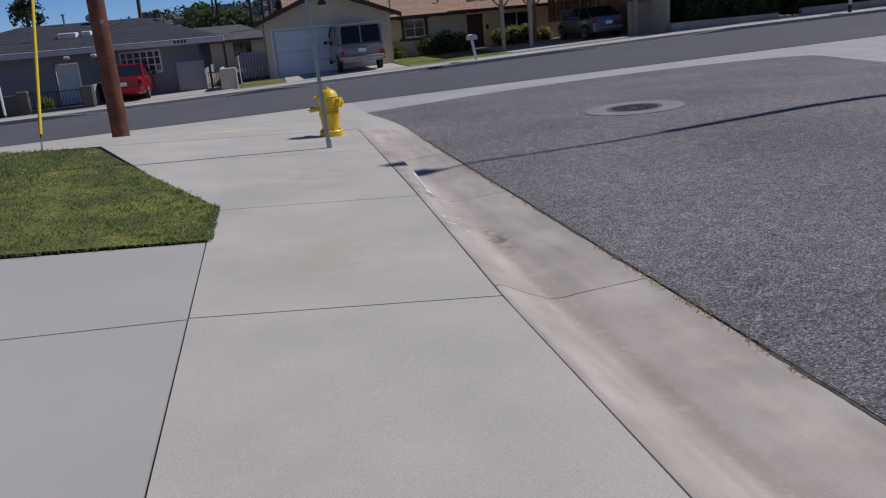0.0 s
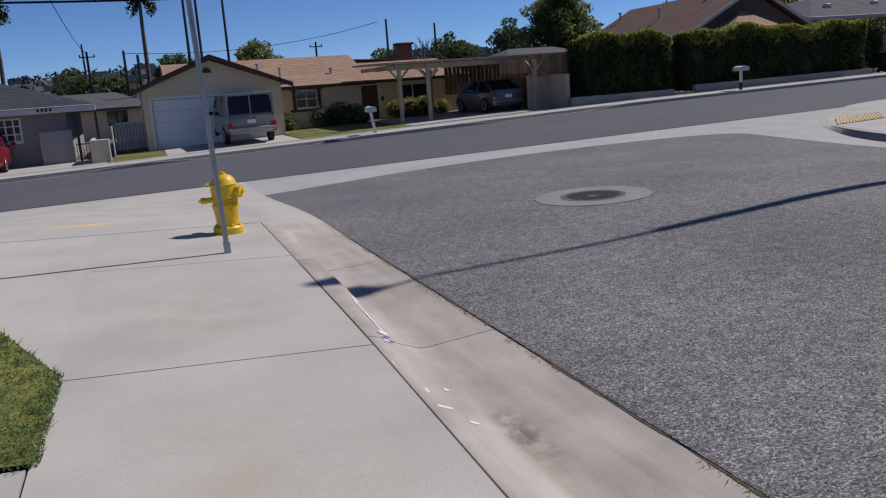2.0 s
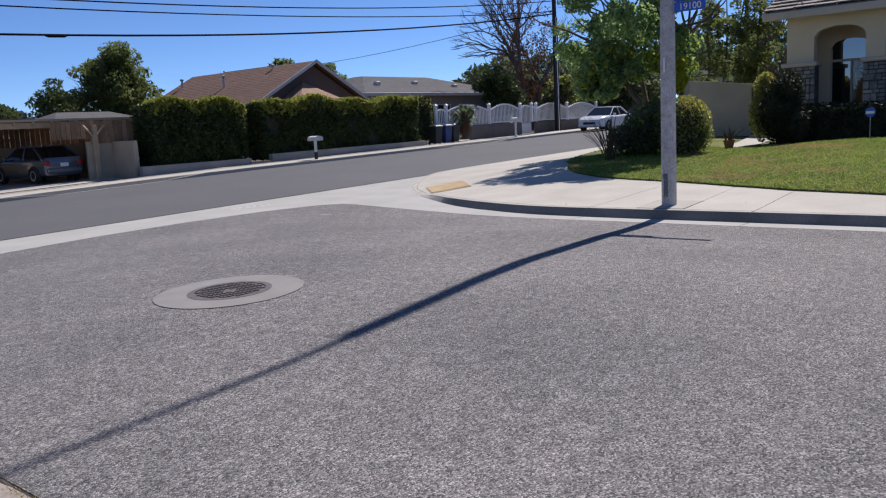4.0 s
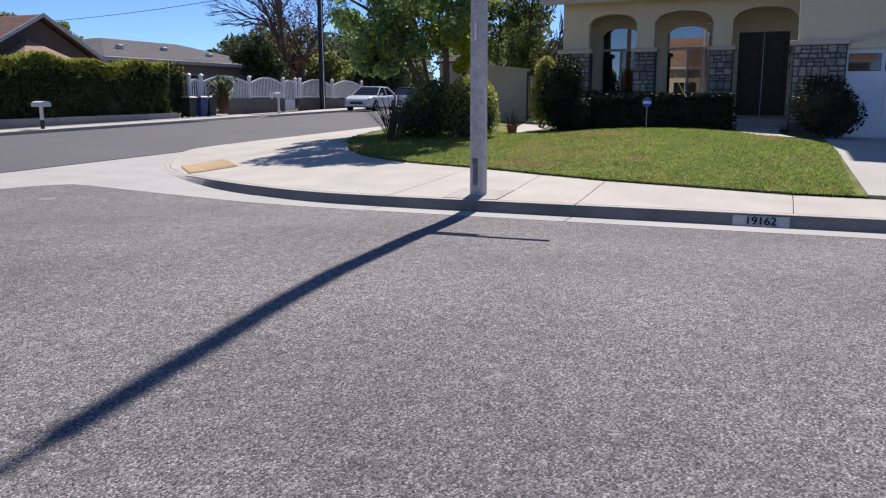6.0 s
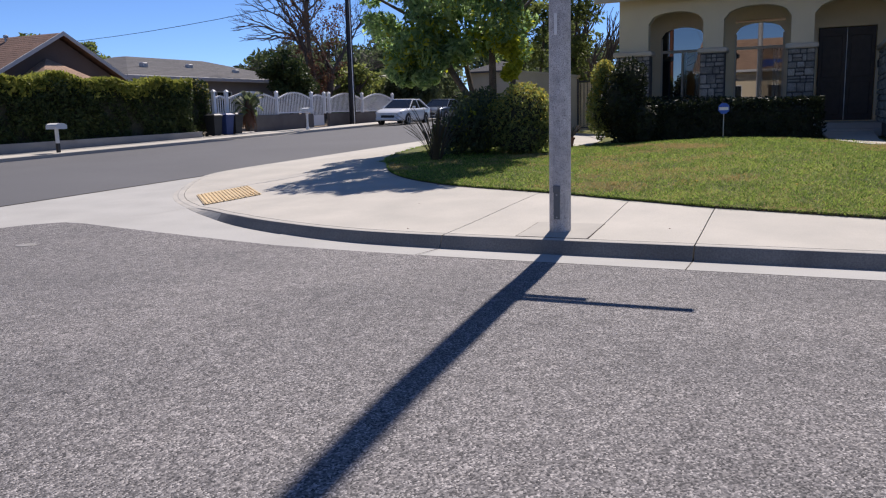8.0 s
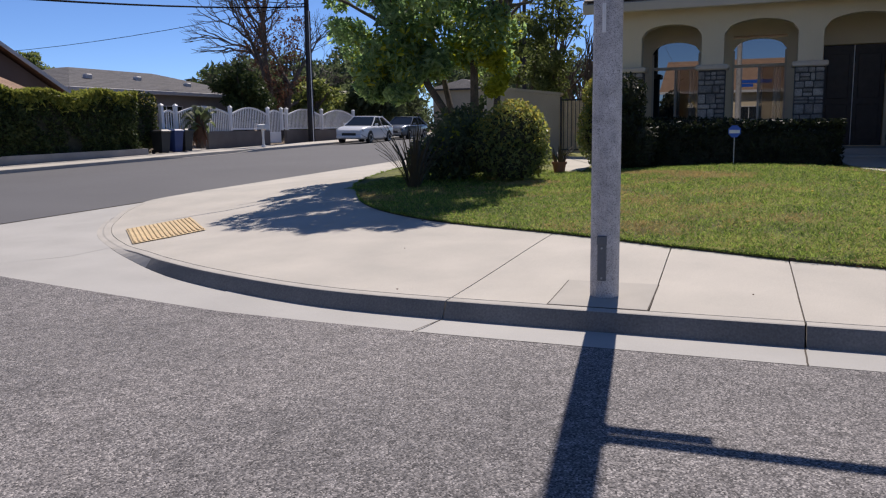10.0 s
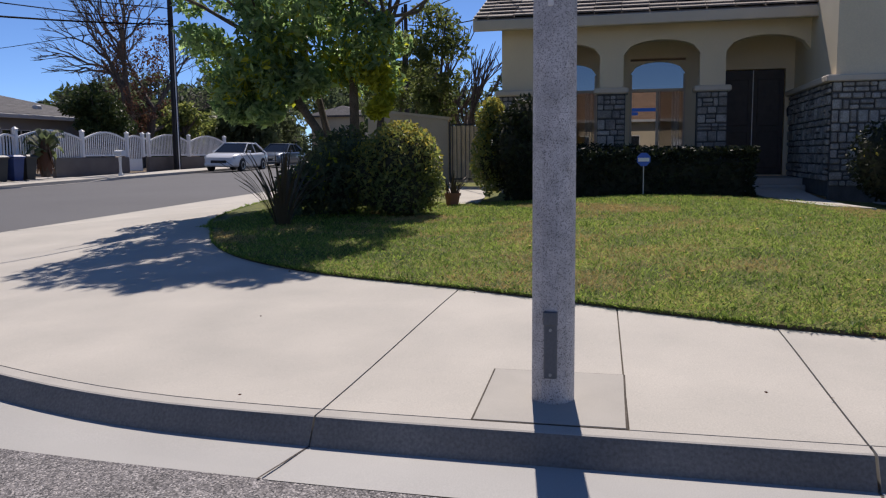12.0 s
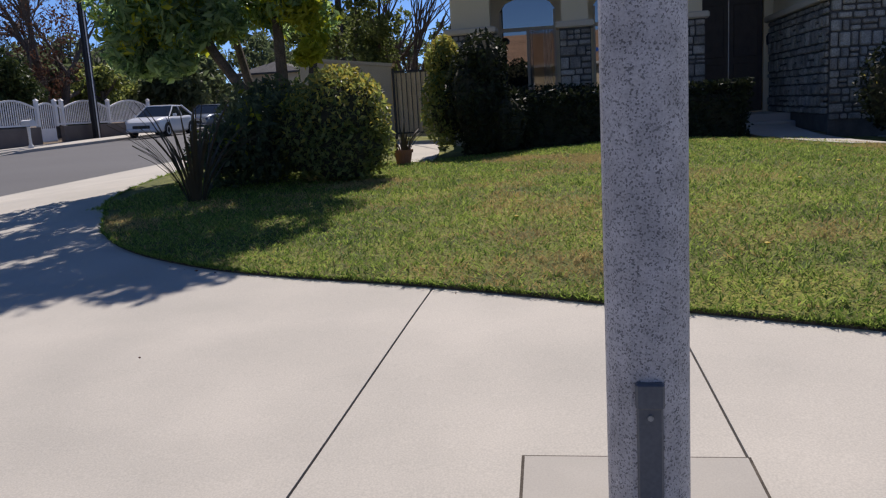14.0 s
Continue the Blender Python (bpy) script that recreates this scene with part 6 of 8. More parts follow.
for k in range(5):
    part("door_panel", Mesh().bbox(0.8, 5.7, 40.07, 40.11, -0.6 + k * 0.49, -0.6 + k * 0.49 + 0.47, 0.012), M_GARWHITE, gdr)
dt = Mesh()
for a, b, c, d in ((0.65, 0.75, -0.6, 1.95), (5.75, 5.85, -0.6, 1.95), (0.75, 5.75, 1.85, 1.95)):
    dt.box(a, b, 39.97, 40.06, c, d)
part("door_trim", dt, M_PAINT_W, h1)
part("gable_vent", Mesh().prism([(3.2 + 0.2 * math.cos(radians(a)), 2.85 + 0.24 * math.sin(radians(a))) for a in range(0, 181, 20)], "y", 39.96, 40.01), M_BARGE, h1, "dark half-round gable vent")
gable_house_roof(h1, -0.05, 6.85, 3.35, 39.6, 50, 2.2, 2.15, 3.55, M_SHINGLE, 9, M_BARGE)
part("front_wall", wall_open(Mesh(), "y", 43.5, 43.7, 6.35, 11.0, -0.6, 2.0, [(7.6, 8.7, 0.95, 1.85)]), M_STUCCO2, h1)
part("porch_wall", wall_open(Mesh(), "y", 45.0, 45.2, 11.0, 17.0, -0.6, 2.1, [(11.35, 12.3, -0.3, 1.85), (13.4, 15.1, 0.4, 1.8)]), M_STUCCO2, h1)
part("return_wall", Mesh().box(10.8, 11.0, 43.7, 45.0, -0.6, 2.0), M_STUCCO2, h1)
part("side_wall", Mesh().box(16.8, 17.0, 45.2, 52, -0.6, 2.1), M_STUCCO2, h1)
part("rear_wall", Mesh().box(6.35, 17.0, 51.8, 52.0, -0.6, 2.1), M_STUCCO2, h1)
window(h1, "y", 43.5, 7.6, 8.7, 0.95, 1.85, 2, 2)
wt_ = Mesh()
for a, b, c, d in ((7.3, 9.0, 1.85, 1.97), (7.45, 7.6, 0.9, 1.85), (8.7, 8.85, 0.9, 1.85), (7.3, 9.0, 0.78, 0.9)):
    wt_.box(a, b, 43.4, 43.5, c, d)
part("window_trim", wt_, M_BARGE, h1)
window(h1, "y", 45.0, 13.4, 15.1, 0.4, 1.8, 2, 1)
part("front_door", Mesh().bbox(11.35, 12.3, 45.05, 45.11, -0.3, 1.85, 0.01), mat("dark red front door", (0.05, 0.016, 0.013), 0.5, 0.1, 5, 60, 0.1), h1, "dark red front door")
part("wall_lantern", Mesh().bbox(12.45, 12.58, 44.9, 45.0, 1.0, 1.25, 0.02), M_DARKSTEEL, h1)
roof_slope(h1, (6.0, 43.0, 2.0), (11.6, 43.0, 2.0), (11.6, 48.0, 3.62), (6.0, 48.0, 3.62), M_SHINGLE, 12)
roof_slope(h1, (11.6, 44.4, 2.05), (17.6, 44.4, 2.05), (17.0, 48.6, 3.15), (11.6, 48.6, 3.2), M_SHINGLE, 9)
roof_slope(h1, (17.6, 53, 2.0), (6.0, 53, 2.0), (6.0, 48.0, 3.62), (17.0, 48.6, 3.15), M_SHINGLE, 6)
roof_slope(h1, (1.6, 43.0, 2.0), (6.0, 43.0, 2.0), (6.0, 48.0, 3.62), (1.6, 48.0, 3.62), M_SHINGLE, 12)
roof_slope(h1, (6.0, 53, 2.0), (1.6, 53, 2.0), (1.6, 48.0, 3.62), (6.0, 48.0, 3.62), M_SHINGLE, 6)
part("roof_end", Mesh().prism([(43.1, 1.95), (52.9, 1.95), (48.0, 3.57)], "x", 1.65, 1.75), M_STUCCO2, h1)
part("roof_end", Mesh().prism([(44.4, 2.0), (53, 2.0), (48.3, 3.55)], "x", 11.62, 11.7), M_SHINGLE, h1)
part("roof_end", Mesh().prism([(44.6, 1.95), (52.6, 1.95), (48.6, 3.1)], "x", 16.85, 16.95), M_STUCCO2, h1)
for a, b, y, z in ((6.4, 11.65, 42.95, 1.9), (11.6, 17.6, 44.35, 1.95)):
    part("fascia", Mesh().bbox(a, b, y, y + 0.05, z, z + 0.16, 0.01), M_BARGE, h1)
part("chimney", Mesh().bbox(15.2, 16.1, 50.0, 50.6, 2.5, 4.1, 0.03), mat("dark brick", (0.12, 0.06, 0.05), 0.95, 0.25, 8, 30, 0.4), h1, "dark brick chimney")
part("chimney_cap", Mesh().bbox(15.1, 16.2, 49.9, 50.7, 4.1, 4.22, 0.03), M_BARGE, h1)
for x, y, z, r, h in ((7.1, 44.4, 2.45, 0.05, 0.5), (5.6, 41.5, 2.6, 0.05, 0.5), (9.8, 44.8, 2.55, 0.06, 0.25)):
    part("vent_pipe", Mesh().lathe(x, y, [(r, z), (r, z + h), (r * 1.7, z + h + 0.02), (r * 1.7, z + h + 0.07)], 10), M_STEEL, h1)
h1.location.z -= 0.17
tagged(sheet("drive_tan_house", [(1.0, y) for y in (34.71, 36, 38, 40.05)], [(6.2, y) for y in (34.71, 36, 38, 40.05)], lambda x, y: yard_z(x, y) + 0.014, M_CONC, 4), "pale concrete driveway before the garage", "driveway")
tagged(sheet("lawn_tan_house", [(6.25, y) for y in (34.72, 37, 40, 43.4)], [(11.0, y) for y in (34.72, 37, 40, 43.4)], lambda x, y: yard_z(x, y) + 0.03, M_LAWN, 8), "small mown lawn before the tan house", "lawn")
tagged(sheet("lawn_strip", [(-0.9, y) for y in (34.72, 36, 39)], [(0.9, y) for y in (34.72, 36, 39)], lambda x, y: yard_z(x, y) + 0.03, M_LAWN, 4), "narrow grass strip beside the drive", "lawn")
for cx, cy, s, lm, tip, lab in ((6.9, 42.8, 0.5, L_OLIVE, None, "grey-green shrub by the garage corner"), (8.6, 42.6, 0.65, L_FAR, None, "dark shrub below the window"), (9.6, 42.5, 0.7, L_DARK, None, "dark shrub below the window"), (10.3, 42.2, 0.6, L_SHRUB, L_YOUNG, "bright green shrub by the front door"), (12.9, 43.8, 0.55, L_SHRUB, L_FLOWER, "flowering shrub below the front window"), (13.6, 43.7, 0.6, L_SHRUB, L_FLOWER, "flowering shrub below the front window"), (14.4, 43.6, 0.62, L_SHRUB, L_FLOWER, "flowering shrub below the front window"), (15.3, 43.7, 0.45, L_SHRUB, L_FLOWER, "flowering shrub below the front window")):
    zz = yard_z(cx, cy)
    shrub("garden_shrub", lab, [(cx, cy, zz + s * 0.8, s, s, s * 0.85), (cx + 0.3 * s, cy - 0.2, zz + s * 0.5, s * 0.8, s * 0.8, s * 0.6)], 900, 0.08, lm, tip, 260 if tip else 0, 0.7)

# carport of the tan house
pg = thing("carport", 15, 40, -0.1, "pale painted timber carport beside the tan house", "carport")
for x, y in ((11.2, 37.6), (12.55, 37.6), (17.45, 36.75), (14.6, 43.0), (19.6, 37.6)):
    part("post", Mesh().bbox(x - 0.08, x + 0.08, y - 0.08, y + 0.08, yard_z(x, y) - 0.1, 2.25, 0.01), M_WOODP, pg)
    for sx in (-1, 1):
        part("brace", Mesh().tube([(x, y, 1.75), (x + sx * 0.45, y, 2.25)], 0.045, 4), M_WOODP, pg)
part("front_beam", Mesh().bbox(10.7, 22.0, 37.5, 37.7, 2.22, 2.45, 0.015), M_WOODP, pg)
part("deck", Mesh().loft([[(10.6, 37.3, 2.47), (22.2, 37.3, 2.47), (22.2, 43.4, 2.6), (10.6, 43.4, 2.6)], [(10.6, 37.3, 2.56), (22.2, 37.3, 2.56), (22.2, 43.4, 2.69), (10.6, 43.4, 2.69)]]), M_WOODP, pg)
for k in range(16):
    x = 11.0 + k * 0.72
    part("rafter", Mesh().box(x, x + 0.06, 37.35, 43.3, 2.3, 2.47), M_WOODP, pg)
bf = thing("block_wall", 18, 41, 0, "tan block wall with weathered boards above", "wall")
part("wall", Mesh().box(16.0, 18.25, 42.6, 42.8, -0.2, 1.5), M_BLOCK, bf)
part("wall", Mesh().box(18.25, 18.45, 35.3, 42.8, -0.2, 1.55), M_BLOCK, bf)
part("wall", Mesh().box(17.2, 24, 36.9, 37.1, -0.3, 1.6), M_BLOCK, bf)
for k in range(26):
    x = 15.4 + k * 0.23
    part("board", Mesh().box(x, x + 0.2, 43.0 + 0.02 * (k % 2), 43.03 + 0.02 * (k % 2), 0.9, 2.4 + 0.05 * math.sin(k * 2.3)), M_WOOD, bf)
for k in range(33):
    x = 15.75 + k * 0.2
    part("board", Mesh().box(x, x + 0.18, 36.85, 36.88, 1.5 if x > 17.15 else 1.72, 2.42 + 0.04 * math.sin(k * 1.7)), M_WOOD, bf)
tagged(sheet("carport_slab", [(11, y) for y in (35.6, 38, 42)], [(18.0, y) for y in (35.6, 38, 42)], lambda x, y: yard_z(x, y) + 0.02, M_CONC2, 6), "concrete slab under the carport", "driveway", "", "structure")

# ---- hedges behind low walls ----
lw = thing("retaining_wall", 27, 35, 0.2, "low grey retaining wall under the hedges", "wall")
for a, b in ((18.3, 23.7), (24.9, 35.9)):
    part("wall", Mesh().loft([[(a, 34.85, zb(a)), (a, 35.1, zb(a)), (a, 35.1, zb(a) + 0.52), (a, 34.85, zb(a) + 0.52)], [(b, 34.85, zb(b)), (b, 35.1, zb(b)), (b, 35.1, zb(b) + 0.42), (b, 34.85, zb(b) + 0.42)]]), M_RETAIN, lw)
part("step", Mesh().box(23.7, 24.9, 34.9, 35.6, 0.05, 0.3), M_CONC, lw)
hedge("clipped_hedge", "tall clipped green hedge, fresh yellow-green tips coloured as if sunlit", 19.2, 23.75, 35.1, 36.9, 0.3, 2.95, 15000, 0.085, L_HEDGE, L_HEDGETOP, 5000, 0.12)
hedge("clipped_hedge", "long clipped green hedge, fresh yellow-green tips coloured as if sunlit", 24.75, 35.6, 35.1, 36.9, 0.35, 2.97, 30000, 0.085, L_HEDGE, L_HEDGETOP, 12500, 0.12)

# ---- house on the near lawn's plot, mirrored in the porch windows ----
hw = thing("neighbour_house", -20, 8, 0.2, "tan stucco house with an orange-brown roof behind the near lawn", "house")
nw = Mesh()
wall_open(nw, "x", -15.2, -15.0, 1.0, 17.0, 0.1, 4.2, [(2.0, 7.0, 0.2, 2.6), (9.5, 11.5, 1.2, 2.8), (13.5, 15.5, 1.2, 2.8)])
for a, b, c, d in ((-26.0, -25.8, 1.0, 17.0), (-25.8, -15.2, 1.0, 1.2), (-25.8, -15.2, 16.8, 17.0)):
    nw.box(a, b, c, d, 0.1, 4.2)
for y in (1.0, 16.8):
    nw.prism([(-26.0, 4.2), (-15.0, 4.2), (-20.5, 6.7)], "y", y, y + 0.2)
part("wall", nw, M_STUCCO2, hw)
for y0, y1 in ((9.5, 11.5), (13.5, 15.5)):
    window(hw, "x", -15.0, y0, y1, 1.2, 2.8, 2, 1, out=1)
part("garage_door", Mesh().box(-15.15, -15.08, 2.0, 7.0, 0.15, 2.6), M_GARWHITE, hw, "white garage door")
roof_slope(hw, (-14.4, 0.6, 4.0), (-14.4, 17.4, 4.0), (-20.5, 17.4, 6.85), (-20.5, 0.6, 6.85), M_SHINGLE, 10)
roof_slope(hw, (-26.6, 17.4, 4.0), (-26.6, 0.6, 4.0), (-20.5, 0.6, 6.85), (-20.5, 17.4, 6.85), M_SHINGLE, 10)
part("fascia", Mesh().bbox(-14.45, -14.38, 0.6, 17.4, 3.85, 4.05, 0.01), M_EAVE, hw)

# ---- brown gabled house behind the hedge ----
M_BROWN = mat("brown stucco", (0.13, 0.095, 0.08), 0.95, 0.08, 1, 45, 0.3)
h2 = thing("brown_house", 36, 48, 0.3, "brown stucco house with a steep gable and pale fascia", "house")
bw2 = Mesh()
bw2.box(32.0, 40.3, 44.3, 44.5, 0.1, 3.5)
bw2.prism([(32.0, 3.5), (40.3, 3.5), (36.2, 5.75)], "y", 44.3, 44.5)
bw2.box(32.0, 32.2, 44.5, 57, 0.1, 3.5)
bw2.box(40.1, 40.3, 44.5, 57, 0.1, 3.5)
bw2.box(32.0, 40.3, 56.8, 57, 0.1, 3.5)
part("wall", bw2, M_BROWN, h2)
gable_house_roof(h2, 31.3, 41.0, 36.2, 43.8, 57.2, 3.35, 3.35, 5.95, M_SHINGLE4, 14, M_EAVE)
part("gutter", Mesh().bbox(31.15, 31.3, 43.8, 57.2, 3.22, 3.36, 0.02), M_EAVE, h2)
part("bay_wall", Mesh().box(34.0, 37.2, 42.9, 44.3, 0.2, 3.3), M_EAVE, h2)
part("bay_roof", Mesh().loft([[(33.5, 42.4, 3.38), (36.9, 42.4, 3.38), (36.9, 44.4, 3.38), (33.5, 44.4, 3.38)], [(33.5, 42.4, 3.5), (36.9, 42.4, 3.5), (36.9, 44.4, 3.5), (33.5, 44.4, 3.5)], [(35.3, 44.2, 4.6), (35.4, 44.2, 4.6), (35.4, 44.35, 4.6), (35.3, 44.35, 4.6)]]), M_SHINGLE, h2, "small hipped bay roof")
for x, y, z, h in ((34.6, 56.2, 5.0, 0.55), (33.9, 50.4, 4.6, 0.75), (35.7, 47.5, 5.55, 0.32)):
    part("vent_pipe", Mesh().lathe(x, y, [(0.07, z), (0.07, z + h), (0.13, z + h + 0.02), (0.13, z + h + 0.12), (0.05, z + h + 0.16)], 10), M_STEEL, h2)
part("rear_wing", Mesh().prism([(39.5, 3.0), (46.0, 3.0), (46.0, 4.4), (41.0, 6.0), (39.5, 5.5)], "y", 52, 58), M_BROWN, h2)
part("rear_wing_roof", Mesh().loft([[(40.0, y, 6.25), (47.0, y, 4.6), (47.0, y, 4.75), (40.0, y, 6.4)] for y in (51.5, 58.5)]), M_EAVE, h2)
part("rear_wing_roof", Mesh().loft([[(40.0, y, 6.41), (46.9, y, 4.78), (46.9, y, 4.83), (40.0, y, 6.46)] for y in (51.6, 58.5)]), M_SHINGLE3, h2)

# ---- grey-roofed house further east ----
h3 = thing("grey_roof_house", 55, 52, 0.6, "low house with a grey shingle roof and pale eaves", "house")
# walls take the darker grey stucco to stand in for shade under the eave
part("wall", wall_open(Mesh(), "y", 47.0, 47.2, 43.5, 62, 0.2, 4.0, [(46, 48, 1.6, 3.2), (51, 53.5, 1.6, 3.2)]), M_STUCCO3, h3)
window(h3, "y", 47.0, 46, 48, 1.6, 3.2, 2, 1)
window(h3, "y", 47.0, 51, 53.5, 1.6, 3.2, 3, 1)
part("wall", Mesh().box(43.5, 43.7, 47.2, 60, 0.2, 4.0), M_STUCCO3, h3)
roof_slope(h3, (42.8, 46.2, 4.0), (63, 46.2, 4.0), (57, 52.5, 5.8), (49, 52.5, 5.8), M_SHINGLE3, 10)
roof_slope(h3, (42.8, 60, 4.0), (42.8, 46.2, 4.0), (49, 52.5, 5.8), (49, 53.5, 5.8), M_SHINGLE3, 10)
part("fascia", Mesh().bbox(42.7, 63, 46.1, 46.2, 3.85, 4.1, 0.02), M_EAVE, h3)
part("fascia", Mesh().bbox(42.6, 42.72, 46.2, 60, 3.85, 4.1, 0.02), M_EAVE, h3)
for x, y, z in ((47, 49, 4.9), (52, 49.5, 5.0), (56, 48.5, 4.7)):
    part("roof_vent", Mesh().bbox(x, x + 0.5, y, y + 0.4, z - 0.1, z + 0.25, 0.06), M_EAVE, h3)

# ---- white picket fence on a low wall ----
wf = thing("picket_fence", 47, 35.5, 0.6, "white vinyl picket fence with arched tops on a low wall", "fence")
def fz(x):
    return yard_z(x, 35.5)
for a, b in ((41.2, 46.8), (48.6, 57.6)):
    part("low_wall", Mesh().loft([[(x, 35.6, fz(x) - 0.2), (x, 35.8, fz(x) - 0.2), (x, 35.8, 1.44), (x, 35.6, 1.44)] for x in (a, b)]), M_BLOCK2, wf)
PX = [37.9, 38.9, 43.25, 46.8, 48.2, 48.75, 52.9, 57.25]
for x in PX:
    low = 1.44 if x > 43 else 0.8
    part("post", Mesh().bbox(x - 0.09, x + 0.09, 35.61, 35.79, low, 2.68, 0.02), M_FENCEW, wf)
    part("post_cap", Mesh().loft([[(x - 0.11, 35.59, 2.68), (x + 0.11, 35.59, 2.68), (x + 0.11, 35.81, 2.68), (x - 0.11, 35.81, 2.68)], [(x - 0.01, 35.69, 2.78), (x + 0.01, 35.69, 2.78), (x + 0.01, 35.71, 2.78), (x - 0.01, 35.71, 2.78)]]), M_FENCEW, wf)
for x0, x1 in zip(PX, PX[1:]):
    n = max(3, int((x1 - x0) / 0.15))
    gate_ = x0 == 46.8
    low = 0.75 if gate_ else 1.5 if x0 > 43 else 0.95
    rise = 0.12 if x1 - x0 < 2 else 0.36
    top = lambda s: 2.28 + (0.12 if gate_ else 0) + rise * math.sin(math.pi * s)
    part("rail", Mesh().box(x0 + 0.09, x1 - 0.09, 35.67, 35.73, low, low + 0.08), M_FENCEW, wf)
    part("rail", Mesh().loft([[(lerp(x0 + 0.09, x1 - 0.09, s), yy, top(s) + dz) for yy, dz in ((35.66, 0), (35.74, 0), (35.74, 0.08), (35.66, 0.08))] for s in [i / 10 for i in range(11)]]), M_FENCEW, wf)
    for i in range(1, n):
        x = lerp(x0, x1, i / n)
        part("picket", Mesh().box(x - 0.026, x + 0.026, 35.685, 35.715, low + 0.05, top(i / n) + 0.02), M_FENCEW, wf)
part("gate_panel", Mesh().bbox(46.95, 48.1, 35.68, 35.72, fz(47.5) + 0.08, 1.35, 0.02), M_FENCEW, wf)


def bin_(x, y, m_, label):
    z = yard_z(x, y)
    t = thing("wheelie_bin", x, y, z, label, "bin", "bins by the fence")
    part("body", Mesh().loft([[(x + sx * w, y + sy * w, z + h) for sx, sy in ((-1, -1), (1, -1), (1, 1), (-1, 1))] for h, w in ((0.06, 0.24), (0.95, 0.31), (1.0, 0.33))]), m_, t)
    part("lid", Mesh().loft([[(x + sx * w, y + sy * w - 0.02, z + h) for sx, sy in ((-1, -1), (1, -1), (1, 1), (-1, 1))] for h, w in ((1.0, 0.35), (1.05, 0.34), (1.12, 0.22))]), m_, t)
    for sx in (-1, 1):
        part("wheel", Mesh().tube([(x + sx * 0.2, y + 0.27, z + 0.1), (x + sx * 0.26, y + 0.27, z + 0.1)], 0.1, 12), M_RUBBER, t)


bin_(37.3, 35.3, M_BIN2, "black plastic wheelie bin beside the fence")
bin_(38.15, 35.25, M_BIN, "blue plastic wheelie bin beside the fence")
bin_(38.95, 35.3, M_BIN2, "black plastic wheelie bin beside the fence")
tagged(sheet("drive_fence", [(35.9, y) for y in (34.71, 35.4, 36.8)], [(42, y) for y in (34.71, 35.4, 36.8)], lambda x, y: yard_z(x, y) + 0.02, M_CONC, 4), "pale concrete drive before the bins", "driveway")


def mailbox(x, y, z, top, label, tilt=0.0, pedestal=False):
    t = thing("mailbox", x, y, z, label, "mailbox", "kerbside mailboxes")
    if pedestal:
        part("post", Mesh().lathe(x, y, [(0.12, z), (0.12, z + 0.08), (0.07, z + 0.16), (0.06, z + 0.5), (0.075, z + top - 0.35), (0.1, z + top - 0.3)], 10), M_PAINT_W, t)
    else:
        part("post", Mesh().loft([[(x - tilt + sx * 0.05, y + sy * 0.05, z - 0.03) for sx, sy in ((-1, -1), (1, -1), (1, 1), (-1, 1))], [(x + sx * 0.05, y + sy * 0.05, z + top - 0.22) for sx, sy in ((-1, -1), (1, -1), (1, 1), (-1, 1))]]), M_PAINT_W, t)
    if pedestal is None:
        part("post_sleeve", Mesh().bbox(x - 0.058, x + 0.058, y - 0.058, y + 0.058, z - 0.02, z + 0.34, 0.008), M_PAINT_B, t, "black post sleeve")
    w, l, h = (0.2, 0.2, 0.24) if pedestal else (0.17, 0.25, 0.22)
    if pedestal is None:
        w = 0.25
    arch = [(x - w, z + top - h), (x + w, z + top - h)] + [(x + w * math.cos(radians(a)), z + top - 0.1 + 0.1 * math.sin(radians(a))) for a in range(0, 181, 30)]
    part("box", Mesh().prism(arch, "y", y - l, y + l), M_PAINT_W, t)
    part("door", Mesh().prism([(x + (p - x) * 1.04, q) for p, q in arch], "y", y - l - 0.02, y - l + 0.01), M_PAINT_W, t)
    part("flag", Mesh().box(x + w, x + w + 0.015, y - 0.1, y - 0.07, z + top - 0.2, z + top - 0.02), M_RED, t)
    return t


mailbox(8.65, 33.6, zfar(8.65) + 0.13, 1.05, "white mailbox on a leaning white post at the kerb", -0.14)
mailbox(26.38, 33.5, zb(26.38) + 0.13, 1.08, "white mailbox on a white post at the kerb", 0.0, None)
mailbox(43.1, 33.6, zb(43.1) + 0.13, 1.2, "white pedestal mailbox at the far kerb", 0.0, True)

# house numbers stencilled on the far kerb
for x in (6.9, -10.2):
    kp = thing("kerb_number", x, 32.99, zfar(x), "faded house number panel on the far kerb", "house number")
    part("paint_panel", Mesh().box(x - 0.35, x + 0.35, 32.985, 32.995, zfar(x) + 0.02, zfar(x) + 0.11), M_RETAIN, kp)
    for k in range(4):
        part("digit_bar", Mesh().box(x - 0.24 + k * 0.13, x - 0.16 + k * 0.13, 32.98, 32.986, zfar(x) + 0.03, zfar(x) + 0.1), M_PAINT_B, kp)

# ---- grey house with the dark roof ----
h0 = thing("grey_house", -9, 43, -0.6, "grey stucco bungalow with a charcoal shingle roof", "house")
for a, b, c, d in ((-15, -8.75, -1.2, 1.65), (-8.75, -7.75, 1.2, 1.65), (-7.75, -6.0, -1.2, 1.65), (-6.0, -4.25, -1.2, 0.5), (-6.0, -4.25, 1.45, 1.65), (-4.25, -2.6, -1.2, 1.65)):
    part("front_wall", Mesh().box(a, b, 39.0, 39.2, c, d), M_STUCCO3, h0)
part("side_wall", Mesh().box(-2.8, -2.6, 39.2, 49, -1.2, 1.65), M_STUCCO3, h0)
